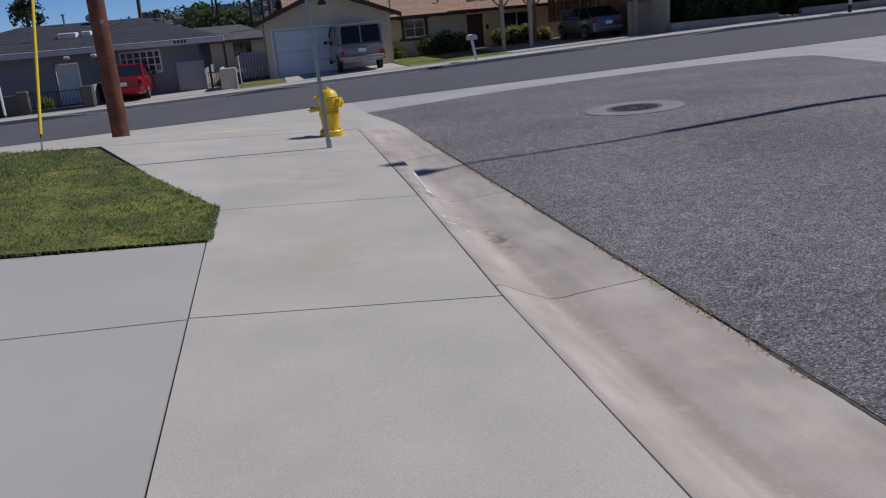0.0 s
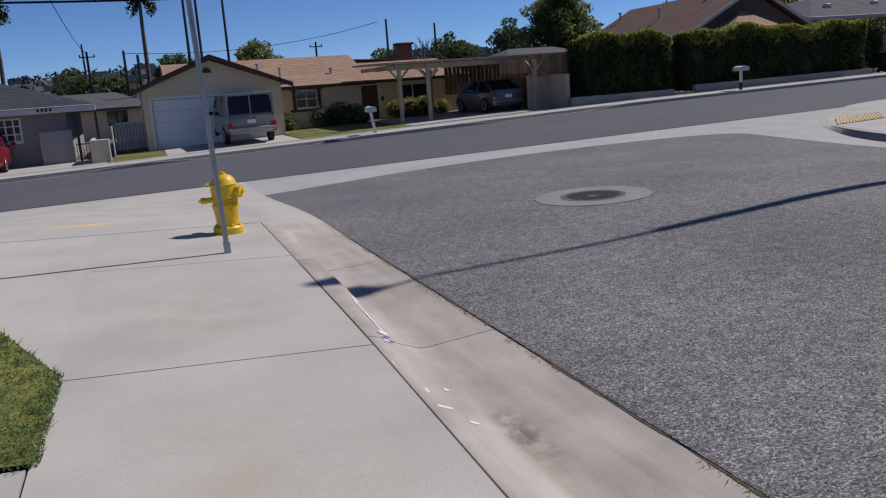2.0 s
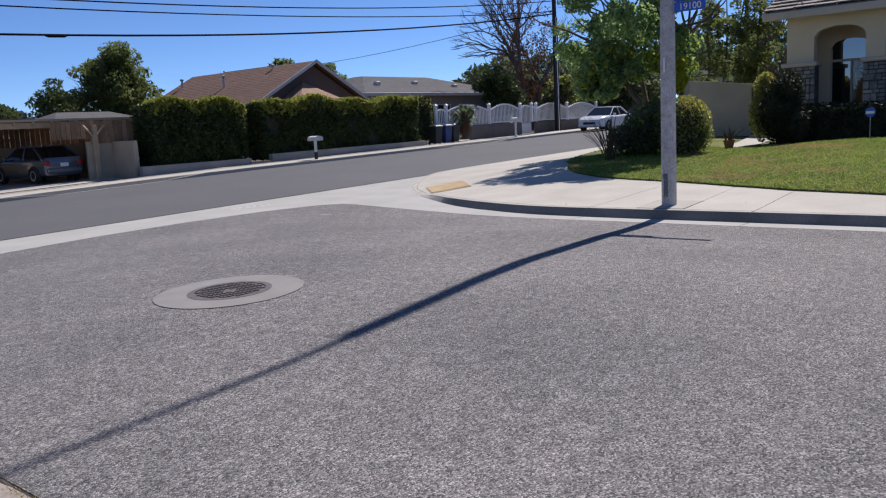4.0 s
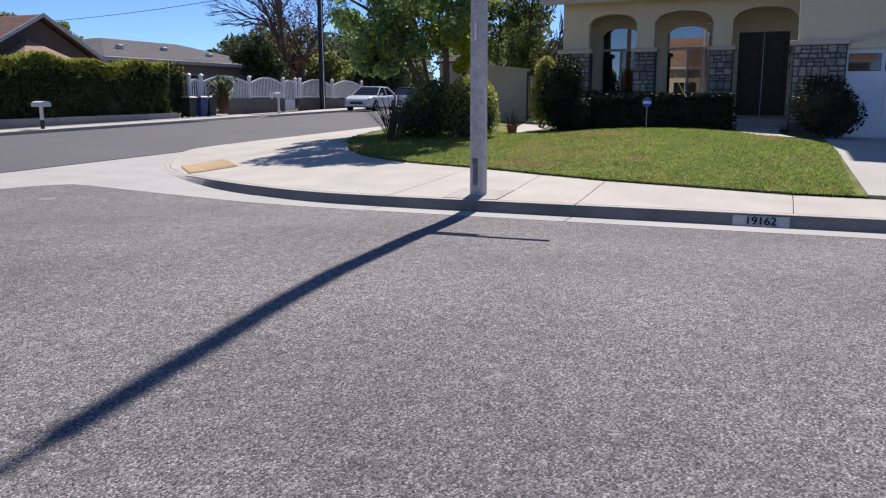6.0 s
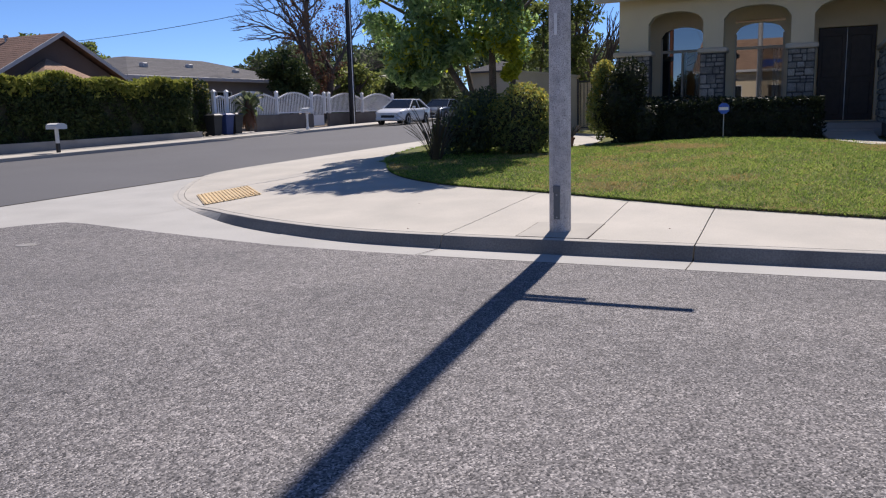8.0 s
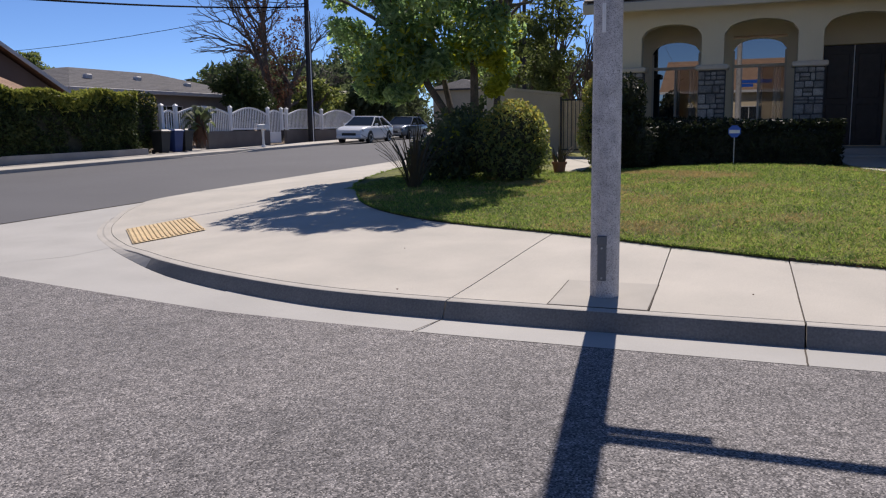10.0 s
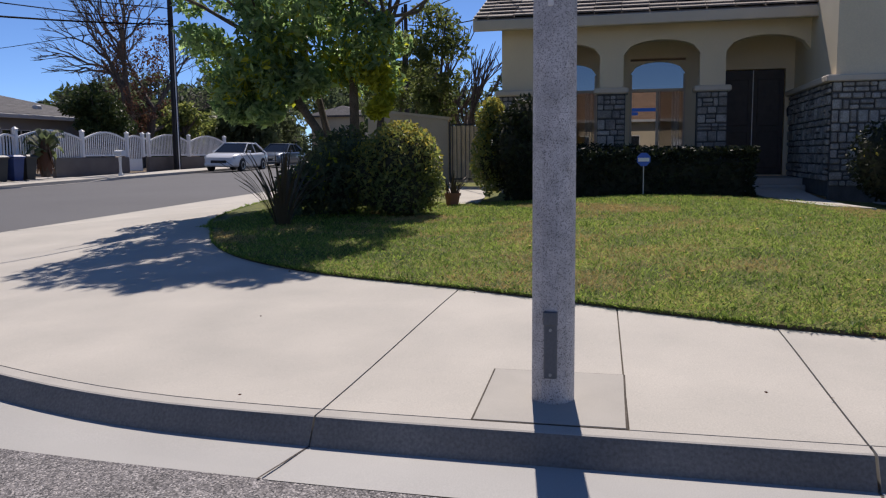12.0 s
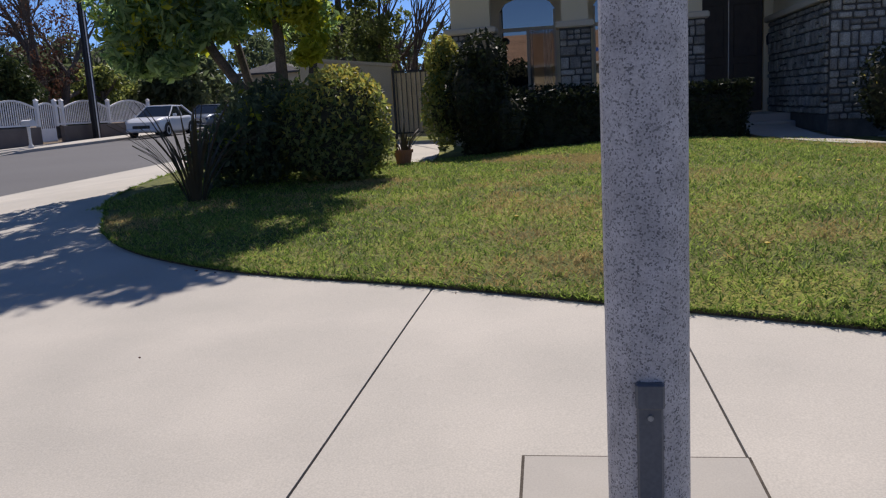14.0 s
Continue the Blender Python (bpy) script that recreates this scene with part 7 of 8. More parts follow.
part("side_wall", Mesh().box(-15, -14.8, 39.2, 49, -1.2, 1.65), M_STUCCO3, h0)
window(h0, "y", 39.0, -6.0, -4.25, 0.5, 1.45, 6, 3, bar=0.07)
part("front_door", Mesh().bbox(-8.7, -7.8, 39.05, 39.1, -1.0, 1.15, 0.01), M_PAINT_W, h0, "white front door")
part("fascia", Mesh().bbox(-15.6, -1.4, 38.3, 38.4, 1.55, 1.8, 0.015), M_EAVE, h0, "pale fascia board")
roof_slope(h0, (-15.6, 38.3, 1.75), (-1.4, 38.3, 1.75), (-5.5, 44.0, 3.0), (-11, 44.0, 3.0), M_SHINGLE2, 12)
roof_slope(h0, (-1.4, 38.3, 1.75), (-1.4, 50, 1.75), (-5.5, 44.5, 3.0), (-5.5, 44.0, 3.0), M_SHINGLE2, 12)
part("skylight", Mesh().bbox(-8.7, -7.9, 40.6, 41.3, 2.25, 2.5, 0.03), M_PAINT_W, h0, "white roof skylight")
part("skylight", Mesh().bbox(-7.7, -7.3, 40.8, 41.3, 2.3, 2.52, 0.03), M_PAINT_W, h0, "white roof skylight")
part("roof_fan", Mesh().lathe(-7.6, 43.5, [(0.15, 2.8), (0.15, 3.0), (0.28, 3.05), (0.3, 3.2), (0.18, 3.33), (0.02, 3.36)], 14), M_STEEL, h0, "round roof ventilator")
for x, y, z in ((-9.6, 40.4, 2.2), (-8.9, 43.6, 2.9)):
    part("vent_pipe", Mesh().lathe(x, y, [(0.05, z), (0.05, z + 0.45), (0.09, z + 0.47), (0.09, z + 0.54)], 8), M_STEEL, h0)
for k in range(4):
    part("digit_bar", Mesh().box(-3.55 + k * 0.15, -3.46 + k * 0.15, 38.285, 38.3, 1.62, 1.74), M_PAINT_B, h0)
for x in (-8.0, -6.9):
    part("flood_lamp", Mesh().bbox(x - 0.12, x + 0.12, 38.15, 38.35, 1.35, 1.5, 0.04), M_EAVE, h0, "white twin flood lamp")
pcw = part("porch_panel", Mesh().bbox(-3.6, -2.4, 38.2, 38.35, -0.9, 0.85, 0.02), M_STUCCO3, h0)
for x in (-2.2, -1.45):
    part("porch_post", Mesh().bbox(x - 0.05, x + 0.05, 38.4, 38.5, -0.8, 1.6, 0.01), M_DARKSTEEL, h0)
h0.location.z -= 0.1
ig = thing("iron_gate", -1.9, 38.2, -0.6, "black iron gate beside the grey house", "gate")
gfr = Mesh()
for z in (-0.55, 0.35):
    gfr.box(-2.3, -1.35, 38.2, 38.23, z, z + 0.04)
part("gate_frame", gfr, M_DARKSTEEL, ig)
for k in range(9):
    x = -2.3 + k * 0.115
    part("bar", Mesh().box(x - 0.01, x + 0.01, 38.205, 38.225, -0.6, 0.42), M_DARKSTEEL, ig)
part("gate_wall", Mesh().box(-2.3, -1.35, 38.24, 38.28, -0.75, -0.55), M_DARKSTEEL, ig)
gw1 = thing("garden_wall", -8, 36, -0.8, "grey block garden wall with an iron railing", "wall")
for a, b in ((-9.6, -9.2), (-7.2, -6.75)):
    part("pier", Mesh().bbox(a, b, 35.7, 35.95, -1.0, 0.42, 0.02), M_BLOCK2, gw1)
part("pier", Mesh().box(-6.8, -6.7, 35.8, 38.9, -1.0, 0.42), M_RETAIN, gw1)
part("wall", Mesh().bbox(-12, -6.75, 35.72, 35.93, -1.0, -0.35, 0.01), M_BLOCK2, gw1)
part("wall", Mesh().bbox(-12, -9.4, 35.72, 35.93, -0.36, 0.3, 0.01), M_BLOCK2, gw1)
rl = Mesh()
for z in (-0.28, 0.28):
    rl.box(-9.2, -7.2, 35.8, 35.83, z, z + 0.03)
part("rail", rl, M_DARKSTEEL, gw1)
for k in range(18):
    x = -9.15 + k * 0.112
    part("bar", Mesh().box(x - 0.01, x + 0.01, 35.805, 35.825, -0.36, 0.34), M_DARKSTEEL, gw1)
for low in (ig, gw1):
    low.location.z -= 0.22
shrub("garden_shrub", "leafy shrub behind the iron railing", [(-8.8, 36.6, -0.5, 0.35, 0.3, 0.4)], 500, 0.06, L_SHRUB, L_YOUNG, 80, 0.6)
lw2 = thing("low_white_wall", -1.0, 37, -0.4, "low pale stucco wall beside the drive", "wall")
part("wall", Mesh().bbox(-1.7, -1.0, 35.9, 36.08, -0.95, 0.36, 0.03), M_TRIM, lw2)
part("wall", Mesh().bbox(-1.7, -1.56, 36.08, 38.2, -0.95, 0.36, 0.03), M_TRIM, lw2)
wfe = thing("white_fence", -0.2, 41, -0.3, "white board fence with an iron front", "fence")
for k in range(14):
    part("board", Mesh().box(-0.95, -0.92, 38.6 + k * 0.24, 38.8 + k * 0.24, -0.6, 0.95), M_FENCEW, wfe)
for k in range(10):
    x = -0.9 + k * 0.13
    part("bar", Mesh().box(x - 0.01, x + 0.01, 40.3, 40.32, -0.5, 0.95), M_DARKSTEEL, wfe)
for k in range(8):
    part("board", Mesh().box(-0.9 + k * 0.17, -0.75 + k * 0.17, 43.0, 43.03, -0.6, 1.0), M_FENCEW, wfe)
wfe.location.z -= 0.2
tagged(sheet("drive_grey_house", [(-6.7, y) for y in (34.71, 36, 38.9)], [(-1.2, y) for y in (34.71, 36, 38.9)], lambda x, y: yard_z(x, y) + 0.014, M_CONC, 4), "pale concrete drive of the grey house", "driveway")

# ---- trees and the distance ----
def tree_at(name, label, x, y, z, h, rx, rz, lm, n, size, k=40, cs=0.9, r=0.25):
    t = thing(name, x, y, z, label, "tree")
    ms = Mesh()
    limb(ms, (x, y, z - 0.3), (x, y, z + h - rz), r, r * 0.5, 4, 0.02)
    for _ in range(6):
        limb(ms, (x, y, z + h - rz * 1.4), (x + RNG.normal() * rx * 0.5, y + RNG.normal() * rx * 0.5, z + h - rz * 0.5), r * 0.4, r * 0.1, 3, 0.05)
    part("trunk", ms, M_BARK, t)
    part("crown", leaves(blob_points(crown_clumps(x, y, z + h - rz, rx, rx, rz, k, cs), n), size), lm, t)
    return t


tree_at("garden_tree", "full round green tree behind the tan house", 31.4, 60, 0, 8.4, 2.6, 3.0, L_OLIVE, 17000, 0.15, 95, 0.85)
for x, y, h, rx, lm, lab in ((33, 72, 6.6, 2.0, L_FAR, "dark green pine behind the roofs"), (28, 74, 6.2, 2.2, L_FAR, "dark green pine behind the roofs"), (24.5, 80, 5.8, 2.2, L_DARK, "dark tree behind the roofs"), (10, 72, 6.0, 2.0, L_SHRUB, "round green tree behind the tan house"), (65, 80, 9.8, 3.0, L_OLIVE, "pale green tree behind the brown house"), (70.5, 80, 10.0, 2.8, L_OLIVE, "pale green tree behind the brown house"), (-4, 85, 5.0, 3.0, L_FAR, "green tree behind the grey house"), (-1.5, 78, 4.0, 2.0, L_DARK, "dark conifer behind the grey house"), (4.0, 80, 5.6, 2.2, L_FAR, "tree behind the garage"), (62, 44, 6.5, 3.2, L_DARK, "dense dark tree past the fence"), (66, 26, 7.0, 3.4, L_FAR, "leafy tree at the end of the street"), (63, 37, 6.2, 2.8, L_DARK, "dense dark tree past the fence"), (70, 39.5, 7.0, 3.2, L_DARK, "dense dark tree past the fence"), (77, 44, 7.5, 3.6, L_FAR, "leafy tree at the end of the street"), (60, 24, 5.0, 2.6, L_DARK, "dense dark tree at the end of the street"), (58, 39, 4.2, 1.8, L_SHRUB, "rounded green tree behind the fence"), *((x, y, h, r, lm, "dense dark tree at the end of the street") for x, y, h, r, lm in ((71, 45, 7, 4.2, L_DARK), (80, 50, 8, 4.5, L_FAR), (82, 49, 9, 4.6, L_DARK), (90, 40, 9, 4.8, L_DARK), (92, 55, 10, 5, L_FAR), (66, 51, 7, 4, L_FAR), (98, 30, 9, 5, L_DARK), (88, 18, 8, 5, L_DARK), (75, 18, 7, 4, L_FAR), (108, 45, 11, 6, L_DARK), (76, 56, 8.5, 4.2, L_DARK)))):
    tree_at("background_tree", lab, x, y, 0.2 + (0.4 if x > 40 else -0.4), h, rx, h * (0.33 if x < 62 else 0.44), lm, 2600 if x < 62 else 4200, 0.2 if x < 62 else 0.27, 26 if x < 62 else 44, 0.8 if x < 62 else 1.15)
# dark bush and bare tree behind the picket fence
tree_at("dark_evergreen", "dense dark evergreen behind the picket fence", 47.9, 38.0, 0.7, 4.7, 1.45, 1.7, L_HEDGE, 8000, 0.12, 46, 0.6, 0.15)
shrub("climbing_shrub", "dark climbing shrub beside the bins", [(36.7, 36.3, 1.7, 0.9, 0.5, 1.4), (37.3, 36.2, 2.6, 0.8, 0.5, 0.7), (37.6, 36.3, 1.6, 0.6, 0.4, 1.2)], 5200, 0.08, L_HEDGE, L_SHRUBTIP, 260, 0.75, tip_up=0.8)
ba = thing("bare_tree", 54.2, 39.8, 0.7, "large leafless tree with russet remnants behind the fence", "tree")
bmm = Mesh()
for d, L, r in (((-0.2, 0, 1), 4.2, 0.27), ((0.1, 0.2, 1), 4.6, 0.3), ((0.3, -0.1, 1), 4.0, 0.22), ((-0.55, 0.1, 0.9), 3.2, 0.14), ((-0.85, -0.1, 0.9), 3.0, 0.1), ((0.5, 0.1, 1), 3.4, 0.15)):
    branching(bmm, (54.2, 39.8, 0.6), d, L, r, 5, 0.33)
part("trunk", bmm, M_BARK, ba)
part("leaf_remnant", leaves(blob_points(crown_clumps(53.8, 39.8, 6.6, 3.6, 2.0, 4.0, 70, 0.6), 2600), 0.11), L_RUST, ba)
bp = thing("banana_plant", 40.15, 35.3, 0.7, "ragged tall plant with dead leaf skirt beside the fence", "plant")
part("stem", Mesh().tube([(40.15, 35.3, 0.6), (40.2, 35.3, 1.5), (40.15, 35.3, 2.4)], [0.2, 0.16, 0.1], 8), M_BARK, bp)
for k in range(15):
    a = k * 2.4
    reach, lift, base = 1.0 + 0.12 * (k % 4), 2.3 - 0.22 * (k % 5), 1.35 + 0.24 * (k % 4)
    fold = []
    for s_, w in ((0, 0.03), (0.12, 0.12), (0.25, 0.2), (0.4, 0.27), (0.55, 0.26), (0.7, 0.23), (0.85, 0.15), (1.0, 0.01)):
        w *= 1 + 0.22 * math.sin(31 * s_ + k)
        cx, cy, cz = 40.15 + reach * s_ * math.cos(a), 35.3 + 0.55 * reach * s_ * math.sin(a), base + lift * s_ - 1.5 * s_ * s_ + 0.05 * math.sin(9 * s_ + k)
        fold.append([(cx - w * math.sin(a), cy + 0.7 * w * math.cos(a), cz - 0.11), (cx, cy, cz), (cx + w * math.sin(a), cy - 0.7 * w * math.cos(a), cz - 0.11)])
    part("leaf", Mesh().loft(fold, cap=False, closed=False), L_DARK, bp)
for k in range(11):
    a = k * 1.9
    fold = []
    for s_, w in ((0, 0.03), (0.3, 0.11), (0.7, 0.14), (1.0, 0.03)):
        cx, cy, cz = 40.15 + (0.14 + 0.26 * s_) * math.cos(a), 35.3 + (0.14 + 0.2 * s_) * math.sin(a), 2.2 - 0.12 * (k % 5) - (1.0 + 0.05 * (k % 3)) * s_
        fold.append([(cx - w * math.sin(a), cy + w * math.cos(a), cz), (cx + 0.02 * math.cos(a), cy, cz), (cx + w * math.sin(a), cy - w * math.cos(a), cz)])
    part("dead_leaf", Mesh().loft(fold, cap=False, closed=False), L_RUST, bp, "withered brown hanging leaf")
for x, y, h, sp in ((22.8, 62, 5.6, 0.6), (41, 78, 8.0, 0.6), (38.5, 17.0, 6.0, 0.35), (37.8, 16.0, 5.0, 0.35)):
    t = thing("bare_tree", x, y, 0, "leafless pruned tree behind the walls", "tree")
    ms = Mesh()
    for _ in range(4):
        branching(ms, (x, y, -0.2), (RNG.normal() * 0.3, RNG.normal() * 0.3, 1), h * 0.42, 0.12, 3, sp * 0.7)
    part("trunk", ms, M_BARK, t)


def palm(x, y, h, r=0.22, crown=True):
    t = thing("palm_tree", x, y, -0.5, "tall thin fan palm on the skyline", "tree", "skyline palms")
    ms = Mesh()
    limb(ms, (x, y, -0.6), (x + 0.2, y, h), r, r * 0.6, 5, 0.004)
    part("trunk", ms, M_BARK, t)
    pts = []
    for k in range(54):
        a, e = RNG.uniform(0, 2 * math.pi), RNG.uniform(-1.1, 1.25)
        d = np.array([math.cos(a) * math.cos(e), math.sin(a) * math.cos(e), math.sin(e)])
        for s in np.linspace(0.3, 1.25, 9):
            q = np.array([x + 0.2, y, h]) + d * s
            q[2] -= 0.25 * s * s
            pts += [q + RNG.normal(size=3) * 0.09 * s for _ in range(3)]
    part("fronds", leaves(pts, 0.15), L_PALM, t)


palm(1.4, 75, 10.0)
palm(-12.6, 78, 9.2)
palm(-10.2, 82, 10.4)
palm(-17.0, 70, 5.0)
for x, y, h, arm_ in ((4.6, 70, 13.5, 0), (5.6, 71, 13.5, 0), (7.55, 70, 10.0, 0), (20.7, 70, 7.1, 0), (25.0, 70, 6.6, 0), (-0.15, 68, 5.5, 0), (-3.9, 90, 7.6, 0), (16.3, 78, 6.0, 1), (-2.9, 74, 5.9, 1), (63, 90, 9.5, 1), (45.5, 20.2, 8.2, 1), (0.7, 60, 4.7, 0)):
    t = thing("distant_pole", x, y, -0.4, "dark timber utility pole on the skyline", "utility pole", "skyline poles")
    part("shaft", Mesh().lathe(x, y, [(0.125, -0.8), (0.085, h)], 8), M_CREO2, t)
    if arm_:
        part("crossarm", Mesh().box(x - 0.6, x + 0.6, y - 0.04, y + 0.04, h - 0.46, h - 0.38), M_CREO2, t)
        for k in (-0.52, 0.52):
            part("insulator", Mesh().lathe(x + k, y, [(0.05, h - 0.38), (0.05, h - 0.24), (0.02, h - 0.2)], 6), M_CREO2, t)
for a, b, sag in (((-2.95, 17.3, 9.8), (-2.9, 74, 5.7), 1.2), ((-0.15, 68, 5.3), (20, 70, 6.9), 0.8), ((50.7, 35.2, 9.0), (63, 90, 9.2), 0.9), ((45.5, 20.2, 7.8), (30, 12.8, 6.4), 0.3), ((45.5, 20.2, 7.3), (33, 12.8, 5.8), 0.3)):
    a, b = Vector(a), Vector(b)
    tagged(part("service_wire", Mesh().tube([a.lerp(b, s) - Vector((0, 0, sag * 4 * s * (1 - s))) for s in np.linspace(0, 1, 14)], 0.02, 4), M_CABLE), "thin black overhead service wire", "cable", "service wires")

# roofs between the houses and the hills
for x, y, w, d, h, m_, lab in ((-3, 62, 8, 8, 2.9, M_SHINGLE3, "low grey-roofed house beyond the yards"), (20, 68, 10, 8, 3.2, M_SHINGLE3, "low grey-roofed house beyond the yards"), (27, 56, 7, 7, 3.4, M_SHINGLE3, "small grey gabled house beyond the carport"), (4, 90, 14, 8, 3.4, M_SHINGLE2, "dark-roofed house beyond the yards"), (34, 92, 14, 9, 4.0, M_SHINGLE, "brown-roofed house beyond the yards"), (-20, 64, 10, 9, 2.8, M_SHINGLE3, "grey-roofed house beyond the yards"), (56, 66, 12, 9, 4.6, M_SHINGLE3, "grey-roofed house behind the eastern yard"), (86, 37.6, 5, 5.5, 5.0, M_SHINGLE3, "grey-roofed house at the end of the street")):
    t = thing("background_house", x, y, -0.3, lab, "house")
    z0 = zb(x)
    part("wall", Mesh().box(x - w / 2, x + w / 2, y - d / 2, y + d / 2, z0 - 0.5, z0 + h - 1.1), M_STUCCO2, t)
    part("roof", Mesh().loft([[(x - w / 2 - 0.5, y - d / 2 - 0.5, z0 + h - 1.15), (x + w / 2 + 0.5, y - d / 2 - 0.5, z0 + h - 1.15), (x + w / 2 + 0.5, y + d / 2 + 0.5, z0 + h - 1.15), (x - w / 2 - 0.5, y + d / 2 + 0.5, z0 + h - 1.15)], [(x - w / 2 - 0.5, y - d / 2 - 0.5, z0 + h - 1.0), (x + w / 2 + 0.5, y - d / 2 - 0.5, z0 + h - 1.0), (x + w / 2 + 0.5, y + d / 2 + 0.5, z0 + h - 1.0), (x - w / 2 - 0.5, y + d / 2 + 0.5, z0 + h - 1.0)], [(x - w / 4, y - 0.05, z0 + h), (x + w / 4, y - 0.05, z0 + h), (x + w / 4, y + 0.05, z0 + h), (x - w / 4, y + 0.05, z0 + h)]]), m_, t)
    for k in range(2):
        part("window", Mesh().bbox(x - w / 4 + k * w / 2 - 0.6, x - w / 4 + k * w / 2 + 0.6, y - d / 2 - 0.03, y - d / 2 + 0.02, z0 + 0.8, z0 + 1.7, 0.02), M_GLASS, t)

# hills
def hill_z(x, y):
    d = y - 420
    base = 37 * sstep(0, 420, d) * (0.62 + 0.25 * math.sin(x * 0.006 + 0.6) + 0.18 * math.sin(x * 0.017 + 2.0) + 0.06 * math.sin(x * 0.05))
    return base + 1.5 * noise.noise((x * 0.02, y * 0.02, 0)) - 1


# bluish hillside colours have distance haze mixed in; no air haze is modelled
M_HILL = mat("haze-tinted dry wooded hillside", (0.045, 0.06, 0.055), 1.0, 0.3, 0.015, 0.09, 0.3, warm=(0.07, 0.075, 0.062), spots=0.3)
hx_, hy_ = [-700 + 20 * i for i in range(101)], [400 + 25 * i for i in range(28)]
hm_ = Mesh().add([(x, y, hill_z(x, y)) for y in hy_ for x in hx_], [(j * 101 + i, j * 101 + i + 1, (j + 1) * 101 + i + 1, (j + 1) * 101 + i) for j in range(27) for i in range(100)])
tagged(part("backdrop_hills", hm_, M_HILL, smooth=True), "wooded hills on the horizon with haze in their colour", "hills", "", "structure")
pts = []
for _ in range(2300):
    x, y = RNG.uniform(-500, 800), RNG.uniform(440, 900)
    s = RNG.uniform(1.5, 4.5)
    z = hill_z(x, y)
    pts.append((x, y, z + s * 0.6, s, s, s * 0.9))
L_HILL = leaf_mat("haze-tinted hillside trees", (0.035, 0.05, 0.046), (0.06, 0.075, 0.065), 0.9, 0.1)
tagged(part("hillside_trees", leaves(blob_points(pts, 22000), 1.7), L_HILL), "scattered trees over the hills with haze in their colour", "trees", "", "stuff")
hh = Mesh()
for _ in range(170):
    x, y = RNG.uniform(-450, 700), RNG.uniform(470, 800)
    z = hill_z(x, y)
    w, d = RNG.uniform(4, 9), RNG.uniform(4, 7)
    hh.box(x - w, x + w, y - d, y + d, z - 2, z + RNG.uniform(2.5, 5))
tagged(part("hillside_houses", hh, mat("pale hillside walls", (0.24, 0.225, 0.21), 0.9, 0.2, 0.02, 0.5, 0.0)), "small pale houses scattered over the hills", "houses", "", "stuff")
# belt of trees before the hills
belt = []
for _ in range(420):
    x, y = RNG.uniform(-260, 320), RNG.uniform(105, 330)
    s = RNG.uniform(0.9, 2.1)
    belt.append((x, y, zb(x) * 0.4 + s * 1.0, s, s, s * 1.1))
tagged(part("distant_trees", leaves(blob_points(belt, 16000), 0.62), L_FAR), "belt of distant trees beyond the houses", "trees", "", "stuff")

# ---- grass ----
def blades(points, height, width, seed):
    """Single grass blades, one narrow face each, leaning at random."""
    r = np.random.default_rng(seed)
    p = np.asarray(points, dtype=float)
    n = len(p)
    a = r.uniform(0, 2 * math.pi, n)
    # tufts: blades that stand together share height and lean
    cells = r.uniform(size=(64, 64, 3))
    q = np.floor((p[:, :2] + r.normal(size=(n, 2)) * 0.018) / 0.085).astype(int) % 64
    tuft = cells[q[:, 0], q[:, 1]]
    h = height * r.uniform(0.45, 1.15, n) * (0.35 + 1.3 * tuft[:, 0])
    lean = r.normal(size=(n, 2)) * 0.7 + (tuft[:, 1:] - 0.5) * 1.6
    w = width * r.uniform(0.6, 1.4, n)
    side = np.stack([np.cos(a) * w, np.sin(a) * w, np.zeros(n)], 1)
    tip = p + np.stack([lean[:, 0] * h, lean[:, 1] * h, h], 1)
    v = np.stack([p - side, p + side, tip + side * 0.25, tip - side * 0.25], 1)
    me = bpy.data.meshes.new("blades")
    me.from_pydata(v.reshape(-1, 3).tolist(), [], np.arange(n * 4).reshape(-1, 4).tolist())
    return me


def in_near_lawn(x, y):
    y0 = lerp(6.05, 6.35, (-0.54 - x) / 11.5)
    y1 = table(-x, ((0.54, 7.25), (1.5, 9.75), (2.45, 12.3), (6, 12.9), (12, 13.6)))
    return -9 < x < -0.52 and y0 - 0.02 < y < y1 + 0.02


def green(x, y, k):
    return noise.noise((x * 0.55 + k, y * 0.55, 0.3)) + 0.5 * noise.noise((x * 1.9, y * 1.9 + k, 1.7))


pg_, ps_ = [], []
while len(pg_) + len(ps_) < 82000:
    x, y = -0.5 - 7.5 * random.random() ** 1.6, random.uniform(6.0, 13.2)
    if in_near_lawn(x, y):
        (ps_ if random.random() < 0.07 + 0.25 * max(0, green(x, y, 3)) else pg_).append((x, y, near_z(x, y) + 0.012))
tagged(part("grass_near", blades(pg_, 0.025, 0.0042, 1), L_GRASS2), "short green grass blades of the near lawn", "grass", "", "stuff")
tagged(part("dry_grass_near", blades(ps_, 0.024, 0.004, 2), L_STRAW), "dry straw blades among the near lawn", "grass", "", "stuff")

EDGE = [p[1] for p in PAIRS]


def lawn_side(y):
    """The lawn's edge towards the street at y, for the long side."""
    return table(y, [(p[1], p[0]) for p in EDGE[:13]])


